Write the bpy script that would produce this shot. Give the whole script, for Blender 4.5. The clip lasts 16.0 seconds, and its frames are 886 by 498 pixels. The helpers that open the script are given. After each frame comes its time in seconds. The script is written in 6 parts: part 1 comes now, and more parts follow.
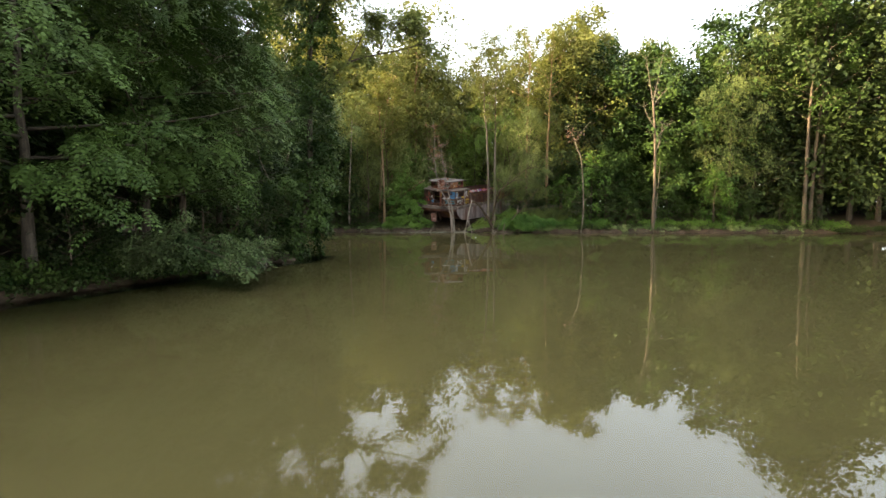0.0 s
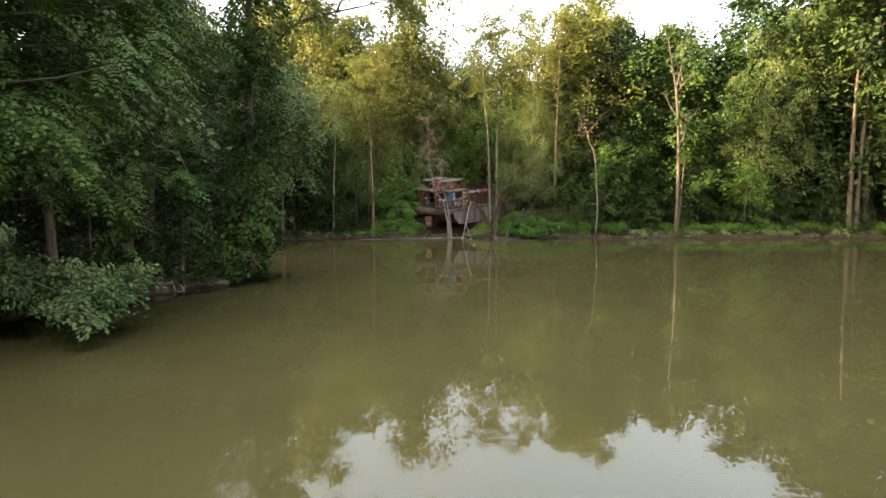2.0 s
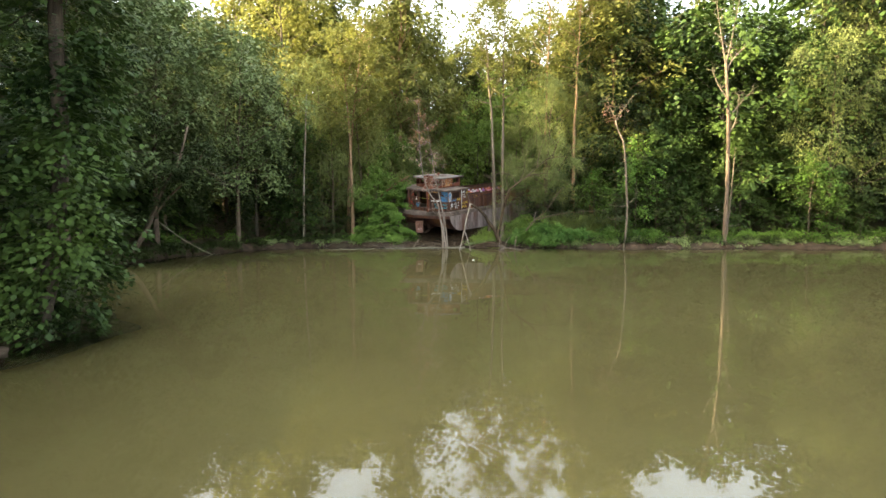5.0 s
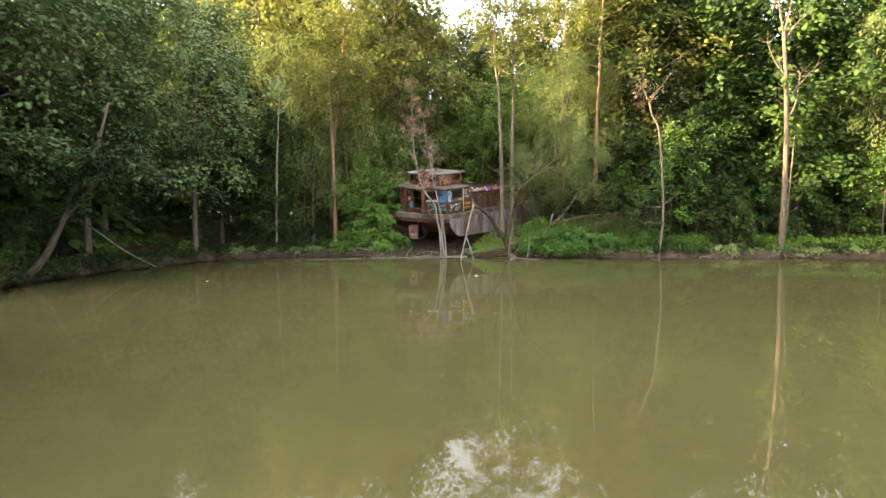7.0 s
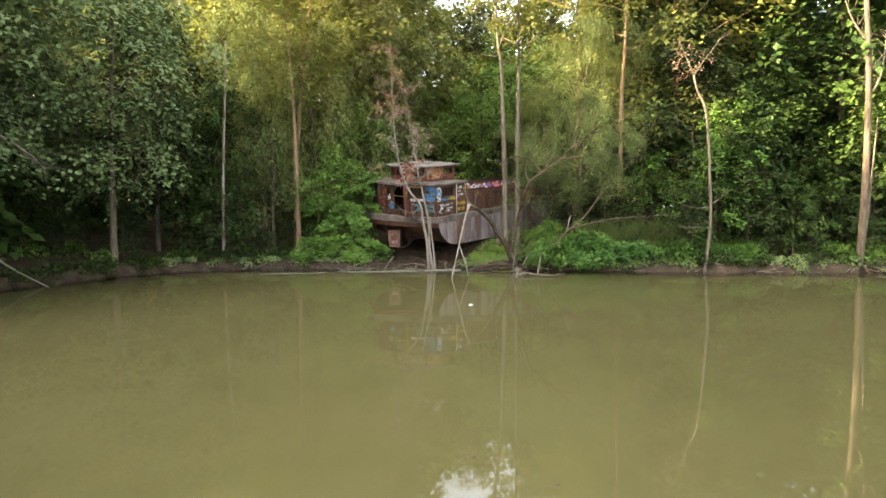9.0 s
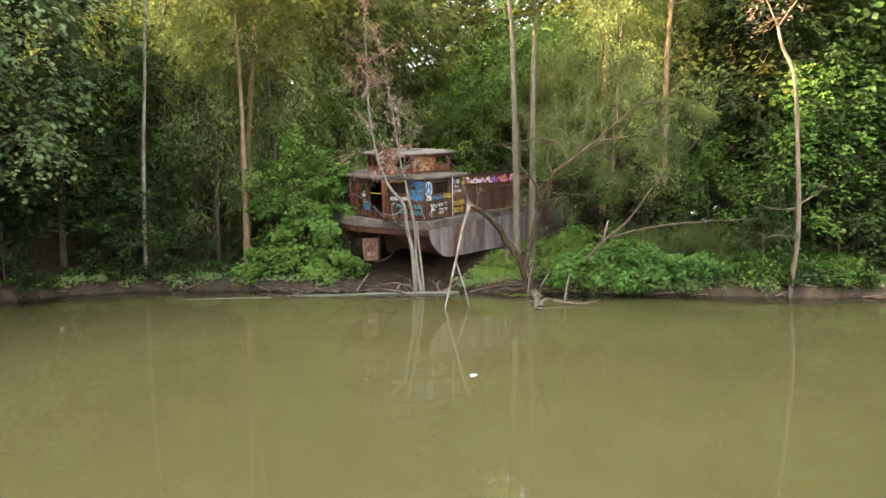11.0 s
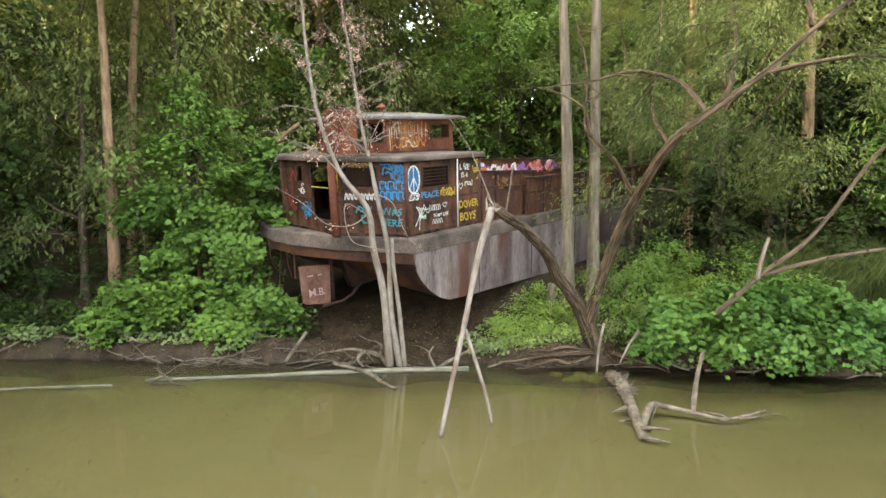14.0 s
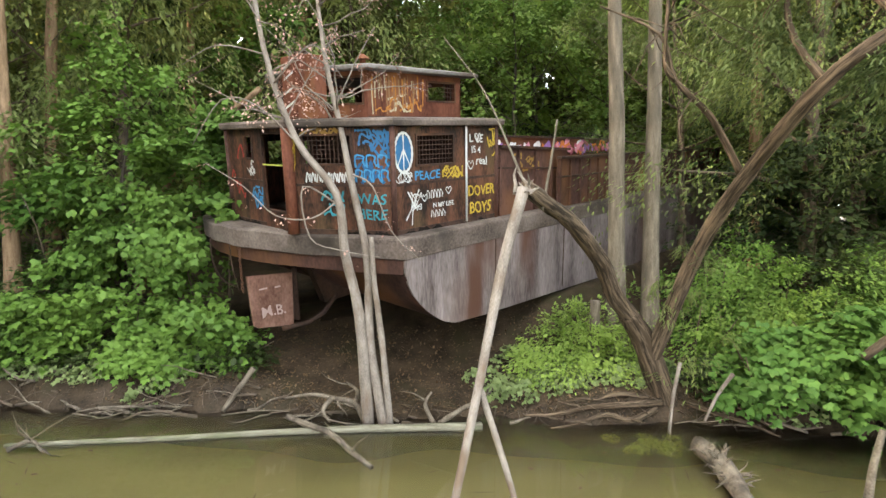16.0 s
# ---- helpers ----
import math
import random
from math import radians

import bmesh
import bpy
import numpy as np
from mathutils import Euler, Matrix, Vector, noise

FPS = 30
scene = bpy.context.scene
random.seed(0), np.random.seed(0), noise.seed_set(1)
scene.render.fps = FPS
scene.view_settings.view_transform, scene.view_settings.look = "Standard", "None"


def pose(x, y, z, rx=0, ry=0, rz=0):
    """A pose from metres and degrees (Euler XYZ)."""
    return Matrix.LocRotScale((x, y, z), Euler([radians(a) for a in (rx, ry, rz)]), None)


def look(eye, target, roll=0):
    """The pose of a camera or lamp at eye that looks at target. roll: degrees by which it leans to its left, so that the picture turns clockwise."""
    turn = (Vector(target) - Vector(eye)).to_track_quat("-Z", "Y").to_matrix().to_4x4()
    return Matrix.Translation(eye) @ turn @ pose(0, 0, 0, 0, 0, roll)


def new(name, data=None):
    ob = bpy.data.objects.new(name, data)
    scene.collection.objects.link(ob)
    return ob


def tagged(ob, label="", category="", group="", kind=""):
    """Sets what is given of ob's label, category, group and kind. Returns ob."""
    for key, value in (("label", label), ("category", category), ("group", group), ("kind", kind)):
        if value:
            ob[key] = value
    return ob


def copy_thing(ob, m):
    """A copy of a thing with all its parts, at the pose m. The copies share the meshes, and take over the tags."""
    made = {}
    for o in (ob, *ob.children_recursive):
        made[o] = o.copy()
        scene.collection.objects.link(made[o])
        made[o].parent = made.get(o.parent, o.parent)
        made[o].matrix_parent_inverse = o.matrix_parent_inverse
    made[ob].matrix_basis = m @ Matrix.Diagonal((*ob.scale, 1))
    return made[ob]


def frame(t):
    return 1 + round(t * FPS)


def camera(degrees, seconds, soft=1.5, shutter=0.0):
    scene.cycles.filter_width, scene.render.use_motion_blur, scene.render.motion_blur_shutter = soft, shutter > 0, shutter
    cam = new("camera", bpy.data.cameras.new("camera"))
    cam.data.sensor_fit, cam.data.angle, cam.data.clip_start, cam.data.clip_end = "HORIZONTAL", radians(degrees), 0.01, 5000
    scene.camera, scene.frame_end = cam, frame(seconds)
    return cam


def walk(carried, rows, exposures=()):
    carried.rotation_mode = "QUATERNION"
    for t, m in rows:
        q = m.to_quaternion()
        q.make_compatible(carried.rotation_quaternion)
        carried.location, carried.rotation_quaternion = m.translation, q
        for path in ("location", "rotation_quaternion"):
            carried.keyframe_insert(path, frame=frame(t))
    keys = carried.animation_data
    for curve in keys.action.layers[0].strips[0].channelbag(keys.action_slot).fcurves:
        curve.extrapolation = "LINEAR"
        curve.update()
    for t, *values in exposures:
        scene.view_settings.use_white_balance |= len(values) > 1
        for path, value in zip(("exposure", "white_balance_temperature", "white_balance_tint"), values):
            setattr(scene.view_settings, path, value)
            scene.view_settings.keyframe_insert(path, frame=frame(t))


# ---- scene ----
cam = camera(79.8, 16.0)
PATH = [
    (0, (1.227, -64.068, 2.943), (1.15, -62.076, 2.788), -0.0),
    (2, (2.039, -56.813, 3.099), (1.94, -54.821, 2.949), -0.3),
    (4, (2.372, -49.883, 3.246), (2.267, -47.892, 3.098), -0.1),
    (6.5, (2.619, -40.609, 3.223), (2.481, -38.619, 3.085), -0.4),
    (8, (2.702, -34.713, 3.228), (2.561, -32.723, 3.095), -0.1),
    (9, (2.765, -30.63, 3.247), (2.627, -28.639, 3.117), -0.2),
    (11.5, (2.478, -20.877, 3.453), (2.344, -18.886, 3.321), -0.2),
    (12.5, (2.313, -17.106, 3.523), (2.172, -15.115, 3.398), -0.2),
    (13.5, (2.125, -13.758, 3.616), (1.978, -11.767, 3.491), -0.3),
    (14.5, (1.993, -11.086, 3.589), (1.83, -9.097, 3.467), -0.2),
    (15.3, (1.908, -9.415, 3.485), (1.731, -7.427, 3.366), -0.2),
    (16, (1.805, -8.505, 3.43), (1.631, -6.516, 3.307), -0.1),
]
walk(cam, [(t, look(eye, target, roll)) for t, eye, target, roll in PATH], [(0, 1.88, 6800, 6), (3.5, 2.28, 6800, 6), (7, 2.66, 6800, 6), (9, 2.74, 6800, 6), (12.5, 2.97, 6750, 5), (16, 3.1, 6850, 5)])

# ---------------------------------------------------------------- world and sun
SUN_AZ, SUN_EL = radians(256), radians(17)      # where the sun stands, clockwise from +y
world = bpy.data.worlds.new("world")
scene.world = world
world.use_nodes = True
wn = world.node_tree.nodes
sky = wn.new("ShaderNodeTexSky")
sky.sky_type, sky.sun_disc = "NISHITA", False
sky.sun_elevation, sky.sun_rotation = SUN_EL, SUN_AZ
sky.air_density, sky.dust_density, sky.ozone_density = 0.8, 10.0, 0.4
wn["Background"].inputs["Strength"].default_value = 0.15
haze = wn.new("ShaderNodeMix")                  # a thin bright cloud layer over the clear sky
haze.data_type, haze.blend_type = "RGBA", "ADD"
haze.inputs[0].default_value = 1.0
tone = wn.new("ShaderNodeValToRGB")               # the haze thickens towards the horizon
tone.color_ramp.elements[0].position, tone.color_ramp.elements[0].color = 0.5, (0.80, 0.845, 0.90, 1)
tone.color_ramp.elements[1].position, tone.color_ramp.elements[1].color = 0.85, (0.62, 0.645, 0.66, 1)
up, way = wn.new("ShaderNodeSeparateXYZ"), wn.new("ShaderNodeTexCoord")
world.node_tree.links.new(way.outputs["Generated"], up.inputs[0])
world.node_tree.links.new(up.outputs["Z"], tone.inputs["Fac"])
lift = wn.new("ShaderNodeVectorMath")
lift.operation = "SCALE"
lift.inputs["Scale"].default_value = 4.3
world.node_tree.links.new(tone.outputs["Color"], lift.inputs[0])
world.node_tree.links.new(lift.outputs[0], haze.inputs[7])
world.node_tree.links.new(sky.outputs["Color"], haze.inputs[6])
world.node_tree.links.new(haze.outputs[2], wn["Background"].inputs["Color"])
sun = new("sun", bpy.data.lights.new("sun", "SUN"))
sun.data.energy, sun.data.angle, sun.data.color = 8.4, radians(0.5), (1.0, 0.80, 0.50)
to_sun = Vector((math.sin(SUN_AZ) * math.cos(SUN_EL), math.cos(SUN_AZ) * math.cos(SUN_EL), math.sin(SUN_EL)))
sun.matrix_world = look(to_sun * 200, (0, 0, 0))


# ---------------------------------------------------------------- materials
def material(name, low, high, scale=3.0, fine=40.0, rough=0.8, metal=0.0, bump=0.3, stretch=(1, 1, 1), third=None, spread=(0.35, 0.65), coords="Object"):
    """Two-scale mottled surface: low and high colours mixed by a broad and a fine noise, with bump; third: stain colour."""
    m = bpy.data.materials.new(name)
    m.use_nodes = True
    n, l = m.node_tree.nodes, m.node_tree.links
    bsdf = n["Principled BSDF"]
    tc, mp = n.new("ShaderNodeTexCoord"), n.new("ShaderNodeMapping")
    mp.inputs["Scale"].default_value = stretch
    if coords == "grain":
        run = n.new("ShaderNodeAttribute")
        run.attribute_name = "grain"
        l.new(run.outputs["Vector"], mp.inputs["Vector"])
    else:
        l.new(tc.outputs[coords], mp.inputs["Vector"])
    a, b = n.new("ShaderNodeTexNoise"), n.new("ShaderNodeTexNoise")
    a.inputs["Scale"].default_value, a.inputs["Detail"].default_value = scale, 5
    b.inputs["Scale"].default_value, b.inputs["Detail"].default_value = fine, 3
    for t in (a, b):
        l.new(mp.outputs["Vector"], t.inputs["Vector"])
    mx = n.new("ShaderNodeMix")
    mx.data_type = "FLOAT"
    mx.inputs[0].default_value = 0.35
    l.new(a.outputs["Fac"], mx.inputs[2])
    l.new(b.outputs["Fac"], mx.inputs[3])
    ramp = n.new("ShaderNodeValToRGB")
    e = ramp.color_ramp.elements
    e[0].position, e[0].color = spread[0], (*low, 1)
    e[1].position, e[1].color = spread[1], (*high, 1)
    l.new(mx.outputs[0], ramp.inputs["Fac"])
    colour = ramp.outputs["Color"]
    if third:
        c = n.new("ShaderNodeTexNoise")
        c.inputs["Scale"].default_value, c.inputs["Detail"].default_value = scale * 0.45, 6
        l.new(mp.outputs["Vector"], c.inputs["Vector"])
        r2 = n.new("ShaderNodeValToRGB")
        r2.color_ramp.elements[0].position, r2.color_ramp.elements[1].position = 0.52, 0.68
        l.new(c.outputs["Fac"], r2.inputs["Fac"])
        m2 = n.new("ShaderNodeMix")
        m2.data_type = "RGBA"
        l.new(r2.outputs["Color"], m2.inputs[0])
        l.new(colour, m2.inputs[6])
        m2.inputs[7].default_value = (*third, 1)
        colour = m2.outputs[2]
    l.new(colour, bsdf.inputs["Base Color"])
    bsdf.inputs["Roughness"].default_value, bsdf.inputs["Metallic"].default_value = rough, metal
    bsdf.inputs["Specular IOR Level"].default_value = 0.2 if rough > 0.65 else 0.45
    bp = n.new("ShaderNodeBump")
    bp.inputs["Strength"].default_value, bp.inputs["Distance"].default_value = bump, 0.02
    l.new(mx.outputs[0], bp.inputs["Height"])
    l.new(bp.outputs["Normal"], bsdf.inputs["Normal"])
    return m


def leaf_material(name, dark, light, gloss=0.6, through_light=0.18):
    """Leaves: colour varies from leaf to leaf and from plant to plant; some light shines through."""
    m = bpy.data.materials.new(name)
    m.use_nodes = True
    n, l = m.node_tree.nodes, m.node_tree.links
    bsdf, out = n["Principled BSDF"], n["Material Output"]
    geo, info = n.new("ShaderNodeNewGeometry"), n.new("ShaderNodeObjectInfo")
    tc, nz = n.new("ShaderNodeTexCoord"), n.new("ShaderNodeTexNoise")
    nz.inputs["Scale"].default_value, nz.inputs["Detail"].default_value = 0.45, 2
    l.new(tc.outputs["Object"], nz.inputs["Vector"])
    add = n.new("ShaderNodeMath")
    add.operation = "MULTIPLY_ADD"
    add.inputs[1].default_value = 0.16
    l.new(geo.outputs["Random Per Island"], add.inputs[0])
    l.new(nz.outputs["Fac"], add.inputs[2])
    add2 = n.new("ShaderNodeMath")
    add2.operation = "MULTIPLY_ADD"
    add2.inputs[1].default_value = 0.35
    l.new(info.outputs["Random"], add2.inputs[0])
    l.new(add.outputs[0], add2.inputs[2])
    ramp = n.new("ShaderNodeValToRGB")
    e = ramp.color_ramp.elements
    e[0].position, e[0].color = 0.42, (*dark, 1)
    e[1].position, e[1].color = 1.0, (*light, 1)
    l.new(add2.outputs[0], ramp.inputs["Fac"])
    l.new(ramp.outputs["Color"], bsdf.inputs["Base Color"])
    bsdf.inputs["Roughness"].default_value, bsdf.inputs["Specular IOR Level"].default_value = gloss, 0.22
    tr = n.new("ShaderNodeBsdfTranslucent")
    l.new(ramp.outputs["Color"], tr.inputs["Color"])
    mix = n.new("ShaderNodeMixShader")
    mix.inputs[0].default_value = through_light
    l.new(bsdf.outputs[0], mix.inputs[1])
    l.new(tr.outputs[0], mix.inputs[2])
    l.new(mix.outputs[0], out.inputs["Surface"])
    return m


BARK = material("bark", (0.042, 0.03, 0.021), (0.144, 0.108, 0.078), 4, 30, 0.9, bump=0.8, stretch=(3, 3, 0.5), coords="grain")
BARK_WILLOW = material("bark_furrowed", (0.024, 0.0165, 0.0105), (0.14, 0.10, 0.066), 6, 22, 0.9, bump=1.0, stretch=(4, 4, 0.3), third=(0.05, 0.033, 0.02), spread=(0.42, 0.6), coords="grain")
BARK_GREY = material("bark_grey", (0.072, 0.058, 0.042), (0.18, 0.148, 0.112), 4, 30, 0.9, bump=0.7, stretch=(3, 3, 0.5), third=(0.078, 0.066, 0.051), coords="grain")
BARK_WARM = material("bark_warm", (0.112, 0.0665, 0.0385), (0.294, 0.196, 0.119), 4, 26, 0.9, bump=0.8, stretch=(3, 3, 0.5), coords="grain")
BARK_DARK = material("bark_dark", (0.03, 0.024, 0.018), (0.10, 0.08, 0.06), 4, 30, 0.9, bump=0.8, stretch=(3, 3, 0.5), coords="grain")
BARK_BIRCH = material("bark_pale", (0.124, 0.0992, 0.0806), (0.2604, 0.2232, 0.1922), 5, 40, 0.85, bump=0.5, stretch=(2, 2, 0.7), third=(0.124, 0.0868, 0.062), coords="grain")
DRIFT_PALE = material("bleached_wood", (0.085, 0.075, 0.052), (0.215, 0.20, 0.15), 9, 60, 0.85, bump=0.5, stretch=(3, 3, 0.35), third=(0.12, 0.125, 0.07), coords="grain")
DRIFT = material("driftwood", (0.055, 0.041, 0.030), (0.20, 0.165, 0.125), 6, 50, 0.9, bump=0.7, stretch=(1, 1, 1), third=(0.048, 0.039, 0.03), coords="grain")
LEAF_POPLAR = leaf_material("leaf_poplar", (0.06, 0.075, 0.019), (0.20, 0.205, 0.05), 0.6, 0.42)
# leaf colour darkened to stand for the shade under the canopy
LEAF_SHADED = leaf_material("leaf_shaded", (0.012, 0.024, 0.006), (0.042, 0.06, 0.014))
# green darkened for the left bank's shade; ivy and undergrowth use it too
LEAF_LOCUST_SHADED = leaf_material("leaf_locust_shaded", (0.012, 0.031, 0.007), (0.066, 0.109, 0.021))
LEAF_WILLOW = leaf_material("leaf_willow", (0.065, 0.09, 0.028), (0.195, 0.226, 0.07), 0.6, 0.35)
LEAF_GREEN = leaf_material("leaf_green", (0.031, 0.078, 0.012), (0.122, 0.205, 0.034))
LEAF_PALE = leaf_material("leaf_pale", (0.055, 0.09, 0.031), (0.175, 0.218, 0.082))
LEAF_DRY = leaf_material("leaf_dry", (0.25, 0.12, 0.09), (0.55, 0.36, 0.30), 0.7, 0.2)
LEAF_RUSSET = leaf_material("leaf_russet", (0.16, 0.062, 0.03), (0.36, 0.17, 0.09), 0.7, 0.2)
LITTER = leaf_material("dead_leaf", (0.03, 0.019, 0.011), (0.17, 0.112, 0.064), 0.8, 0.1)
LEAF_WOODS = leaf_material("leaf_woods", (0.05, 0.072, 0.02), (0.18, 0.205, 0.05), 0.6, 0.38)
LEAF_FRESH = leaf_material("leaf_fresh", (0.075, 0.15, 0.028), (0.25, 0.345, 0.075), 0.6, 0.35)
LEAF_SILVER = leaf_material("leaf_silver", (0.046, 0.078, 0.026), (0.145, 0.19, 0.07))
LEAF_VINE = leaf_material("leaf_vine", (0.032, 0.09, 0.016), (0.118, 0.21, 0.04))
# darkened to stand for shade on the right-hand trees and inside the woods
LEAF_HALF_SHADED = leaf_material("leaf_half_shaded", (0.014, 0.034, 0.007), (0.056, 0.093, 0.018))
MUD = material("mud", (0.013, 0.0085, 0.005), (0.072, 0.048, 0.029), 2.2, 26, 0.7, bump=1.0, third=(0.034, 0.028, 0.013))
RUST = material("rust_brown", (0.032, 0.016, 0.0136), (0.108, 0.0528, 0.04), 1.6, 22, 0.75, 0.1, 0.5, (1, 1, 0.45), third=(0.152, 0.068, 0.0304))
RUST_WALL = material("rust_patched", (0.014, 0.009, 0.007), (0.135, 0.058, 0.034), 1.8, 20, 0.7, 0.1, 0.5, (1.5, 1.5, 0.5), third=(0.082, 0.058, 0.027), spread=(0.42, 0.64))
RUST_DARK = material("rust_dark", (0.02, 0.013, 0.011), (0.075, 0.042, 0.03), 2, 25, 0.8, 0.1, 0.5, (1, 1, 0.5), third=(0.11, 0.05, 0.025))
RUST_RED = material("rust_red", (0.068, 0.02125, 0.01275), (0.1955, 0.07225, 0.0425), 2.2, 24, 0.75, 0.1, 0.5, (1, 1, 0.4), third=(0.255, 0.1105, 0.0425))
RUDDER_STEEL = material("rust_faded", (0.10, 0.045, 0.031), (0.27, 0.15, 0.112), 3.2, 26, 0.8, 0.05, 0.5, (1, 1, 0.6), third=(0.15, 0.066, 0.038))
HULL_SIDE = material("worn_grey_paint", (0.05, 0.032, 0.029), (0.29, 0.24, 0.232), 1.3, 20, 0.55, 0.1, 0.35, (1.6, 1.6, 0.3), third=(0.085, 0.038, 0.026))
DECK_EDGE = material("weathered_steel", (0.055, 0.04, 0.033), (0.19, 0.15, 0.128), 1.6, 22, 0.8, 0.1, 0.5, third=(0.035, 0.028, 0.0224))
ROOF_SHEET = material("weathered_roof", (0.0975, 0.08625, 0.07875), (0.2475, 0.225, 0.21), 1.4, 18, 0.8, 0.1, 0.5, third=(0.075, 0.05625, 0.045))


WHITE_PLASTIC = material("white_plastic", (0.62, 0.64, 0.6), (0.82, 0.83, 0.8), 12, 60, 0.35, bump=0.05)
GREEN_PLASTIC = material("green_plastic", (0.3, 0.5, 0.32), (0.4, 0.6, 0.42), 12, 60, 0.4, bump=0.05)


def water_material():
    """Clear reflecting surface; the olive silt lies just beneath it."""
    m = bpy.data.materials.new("pond_water")
    m.use_nodes = True
    n, l = m.node_tree.nodes, m.node_tree.links
    n.remove(n["Principled BSDF"])
    tc, w, bp = n.new("ShaderNodeTexCoord"), n.new("ShaderNodeTexNoise"), n.new("ShaderNodeBump")
    w.inputs["Scale"].default_value, w.inputs["Detail"].default_value = 2.2, 3
    l.new(tc.outputs["Object"], w.inputs["Vector"])
    bp.inputs["Strength"].default_value, bp.inputs["Distance"].default_value = 0.0008, 0.02
    l.new(w.outputs["Fac"], bp.inputs["Height"])
    gloss, clear, fr, mix = n.new("ShaderNodeBsdfGlossy"), n.new("ShaderNodeBsdfTransparent"), n.new("ShaderNodeFresnel"), n.new("ShaderNodeMixShader")
    gloss.inputs["Roughness"].default_value, fr.inputs["IOR"].default_value = 0.0, 1.64
    for q in (gloss, fr):
        l.new(bp.outputs["Normal"], q.inputs["Normal"])
    l.new(fr.outputs[0], mix.inputs[0])
    l.new(clear.outputs[0], mix.inputs[1])
    l.new(gloss.outputs[0], mix.inputs[2])
    l.new(mix.outputs[0], n["Material Output"].inputs["Surface"])
    return m


SILT = material("silt", (0.192, 0.164, 0.063), (0.230, 0.198, 0.079), 0.09, 0.6, 1.0, bump=0.0)


def thin_out(m):
    """Lets the bed show where the silt's veil is thin."""
    n, l = m.node_tree.nodes, m.node_tree.links
    veil, clear, mix = n.new("ShaderNodeAttribute"), n.new("ShaderNodeBsdfTransparent"), n.new("ShaderNodeMixShader")
    veil.attribute_name = "veil"
    l.new(veil.outputs["Fac"], mix.inputs[0])
    l.new(clear.outputs[0], mix.inputs[1])
    l.new(n["Principled BSDF"].outputs[0], mix.inputs[2])
    l.new(mix.outputs[0], n["Material Output"].inputs["Surface"])


thin_out(SILT)
WATER = water_material()


# ---------------------------------------------------------------- mesh helpers
class Shape:
    """Gathers vertices and faces of one mesh."""

    def __init__(self):
        self.v, self.f, self.grain = [], [], {}

    def add(self, verts, faces):
        k = len(self.v)
        self.v += [tuple(p) for p in verts]
        self.f += [tuple(i + k for i in f) for f in faces]
        return self

    def box(self, x0, x1, y0, y1, z0, z1):
        p = [(x, y, z) for z in (z0, z1) for x, y in ((x0, y0), (x1, y0), (x1, y1), (x0, y1))]
        return self.add(p, [(3, 2, 1, 0), (4, 5, 6, 7), (0, 1, 5, 4), (1, 2, 6, 5), (2, 3, 7, 6), (3, 0, 4, 7)])

    def tube(self, points, radii, sides=7, rough=0.0, rng=None):
        """A tapered round bar through points."""
        pts = [Vector(p) for p in points]
        ring = []
        last = Vector((1, 0, 0))
        for i, p in enumerate(pts):
            d = (pts[min(i + 1, len(pts) - 1)] - pts[max(i - 1, 0)]).normalized()
            side = last - d * last.dot(d)
            if side.length < 1e-3:
                side = Vector((0, 1, 0)) - d * d.y
            side.normalize()
            last = side
            up = d.cross(side)
            row = []
            for k in range(sides):
                a = 2 * math.pi * k / sides
                r = radii[i] * (1 + (rng.uniform(-rough, rough) if rough else 0))
                row.append(p + side * math.cos(a) * r + up * math.sin(a) * r)
            ring.append(row)
        verts = [p for row in ring for p in row]
        along, k0 = pts[0].x * 1.7 + pts[0].y * 2.3, len(self.v)
        for i in range(len(pts)):
            along += (pts[i] - pts[i - 1]).length if i else 0
            for k in range(sides):
                a = 2 * math.pi * k / sides
                self.grain[k0 + i * sides + k] = (math.cos(a) * radii[i], math.sin(a) * radii[i], along)
        faces = [(i * sides + k, i * sides + (k + 1) % sides, (i + 1) * sides + (k + 1) % sides, (i + 1) * sides + k)
                 for i in range(len(pts) - 1) for k in range(sides)]
        faces.append(tuple(range(sides))[::-1])
        faces.append(tuple((len(pts) - 1) * sides + k for k in range(sides)))
        return self.add(verts, faces)

    def prism(self, outline, z0, z1):
        """A plan outline (counter-clockwise) drawn up from z0 to z1."""
        n = len(outline)
        p = [(x, y, z0) for x, y in outline] + [(x, y, z1) for x, y in outline]
        return self.add(p, [tuple(range(n))[::-1], tuple(range(n, 2 * n))] + [(i, (i + 1) % n, n + (i + 1) % n, n + i) for i in range(n)])

    def mesh(self, name, mat, smooth=False, bevel=0.0, weld=False):
        me = bpy.data.meshes.new(name)
        me.from_pydata(self.v, [], self.f)
        bm = bmesh.new()
        bm.from_mesh(me)
        if weld:
            bmesh.ops.remove_doubles(bm, verts=bm.verts, dist=1e-5)
        if bevel:
            bmesh.ops.remove_doubles(bm, verts=bm.verts, dist=1e-5)
            edges = [e for e in bm.edges if len(e.link_faces) == 2 and e.calc_face_angle(0) > 0.5]
            bmesh.ops.bevel(bm, geom=edges, offset=bevel, segments=2, affect="EDGES", profile=0.6, clamp_overlap=True)
        bmesh.ops.recalc_face_normals(bm, faces=bm.faces)
        for f in bm.faces:
            f.smooth = smooth
        bm.to_mesh(me)
        bm.free()
        if self.grain and not (weld or bevel):
            run = me.attributes.new("grain", "FLOAT_VECTOR", "POINT")
            run.data.foreach_set("vector", [c for i in range(len(self.v)) for c in self.grain.get(i, self.v[i])])
        me.materials.append(mat)
        return me


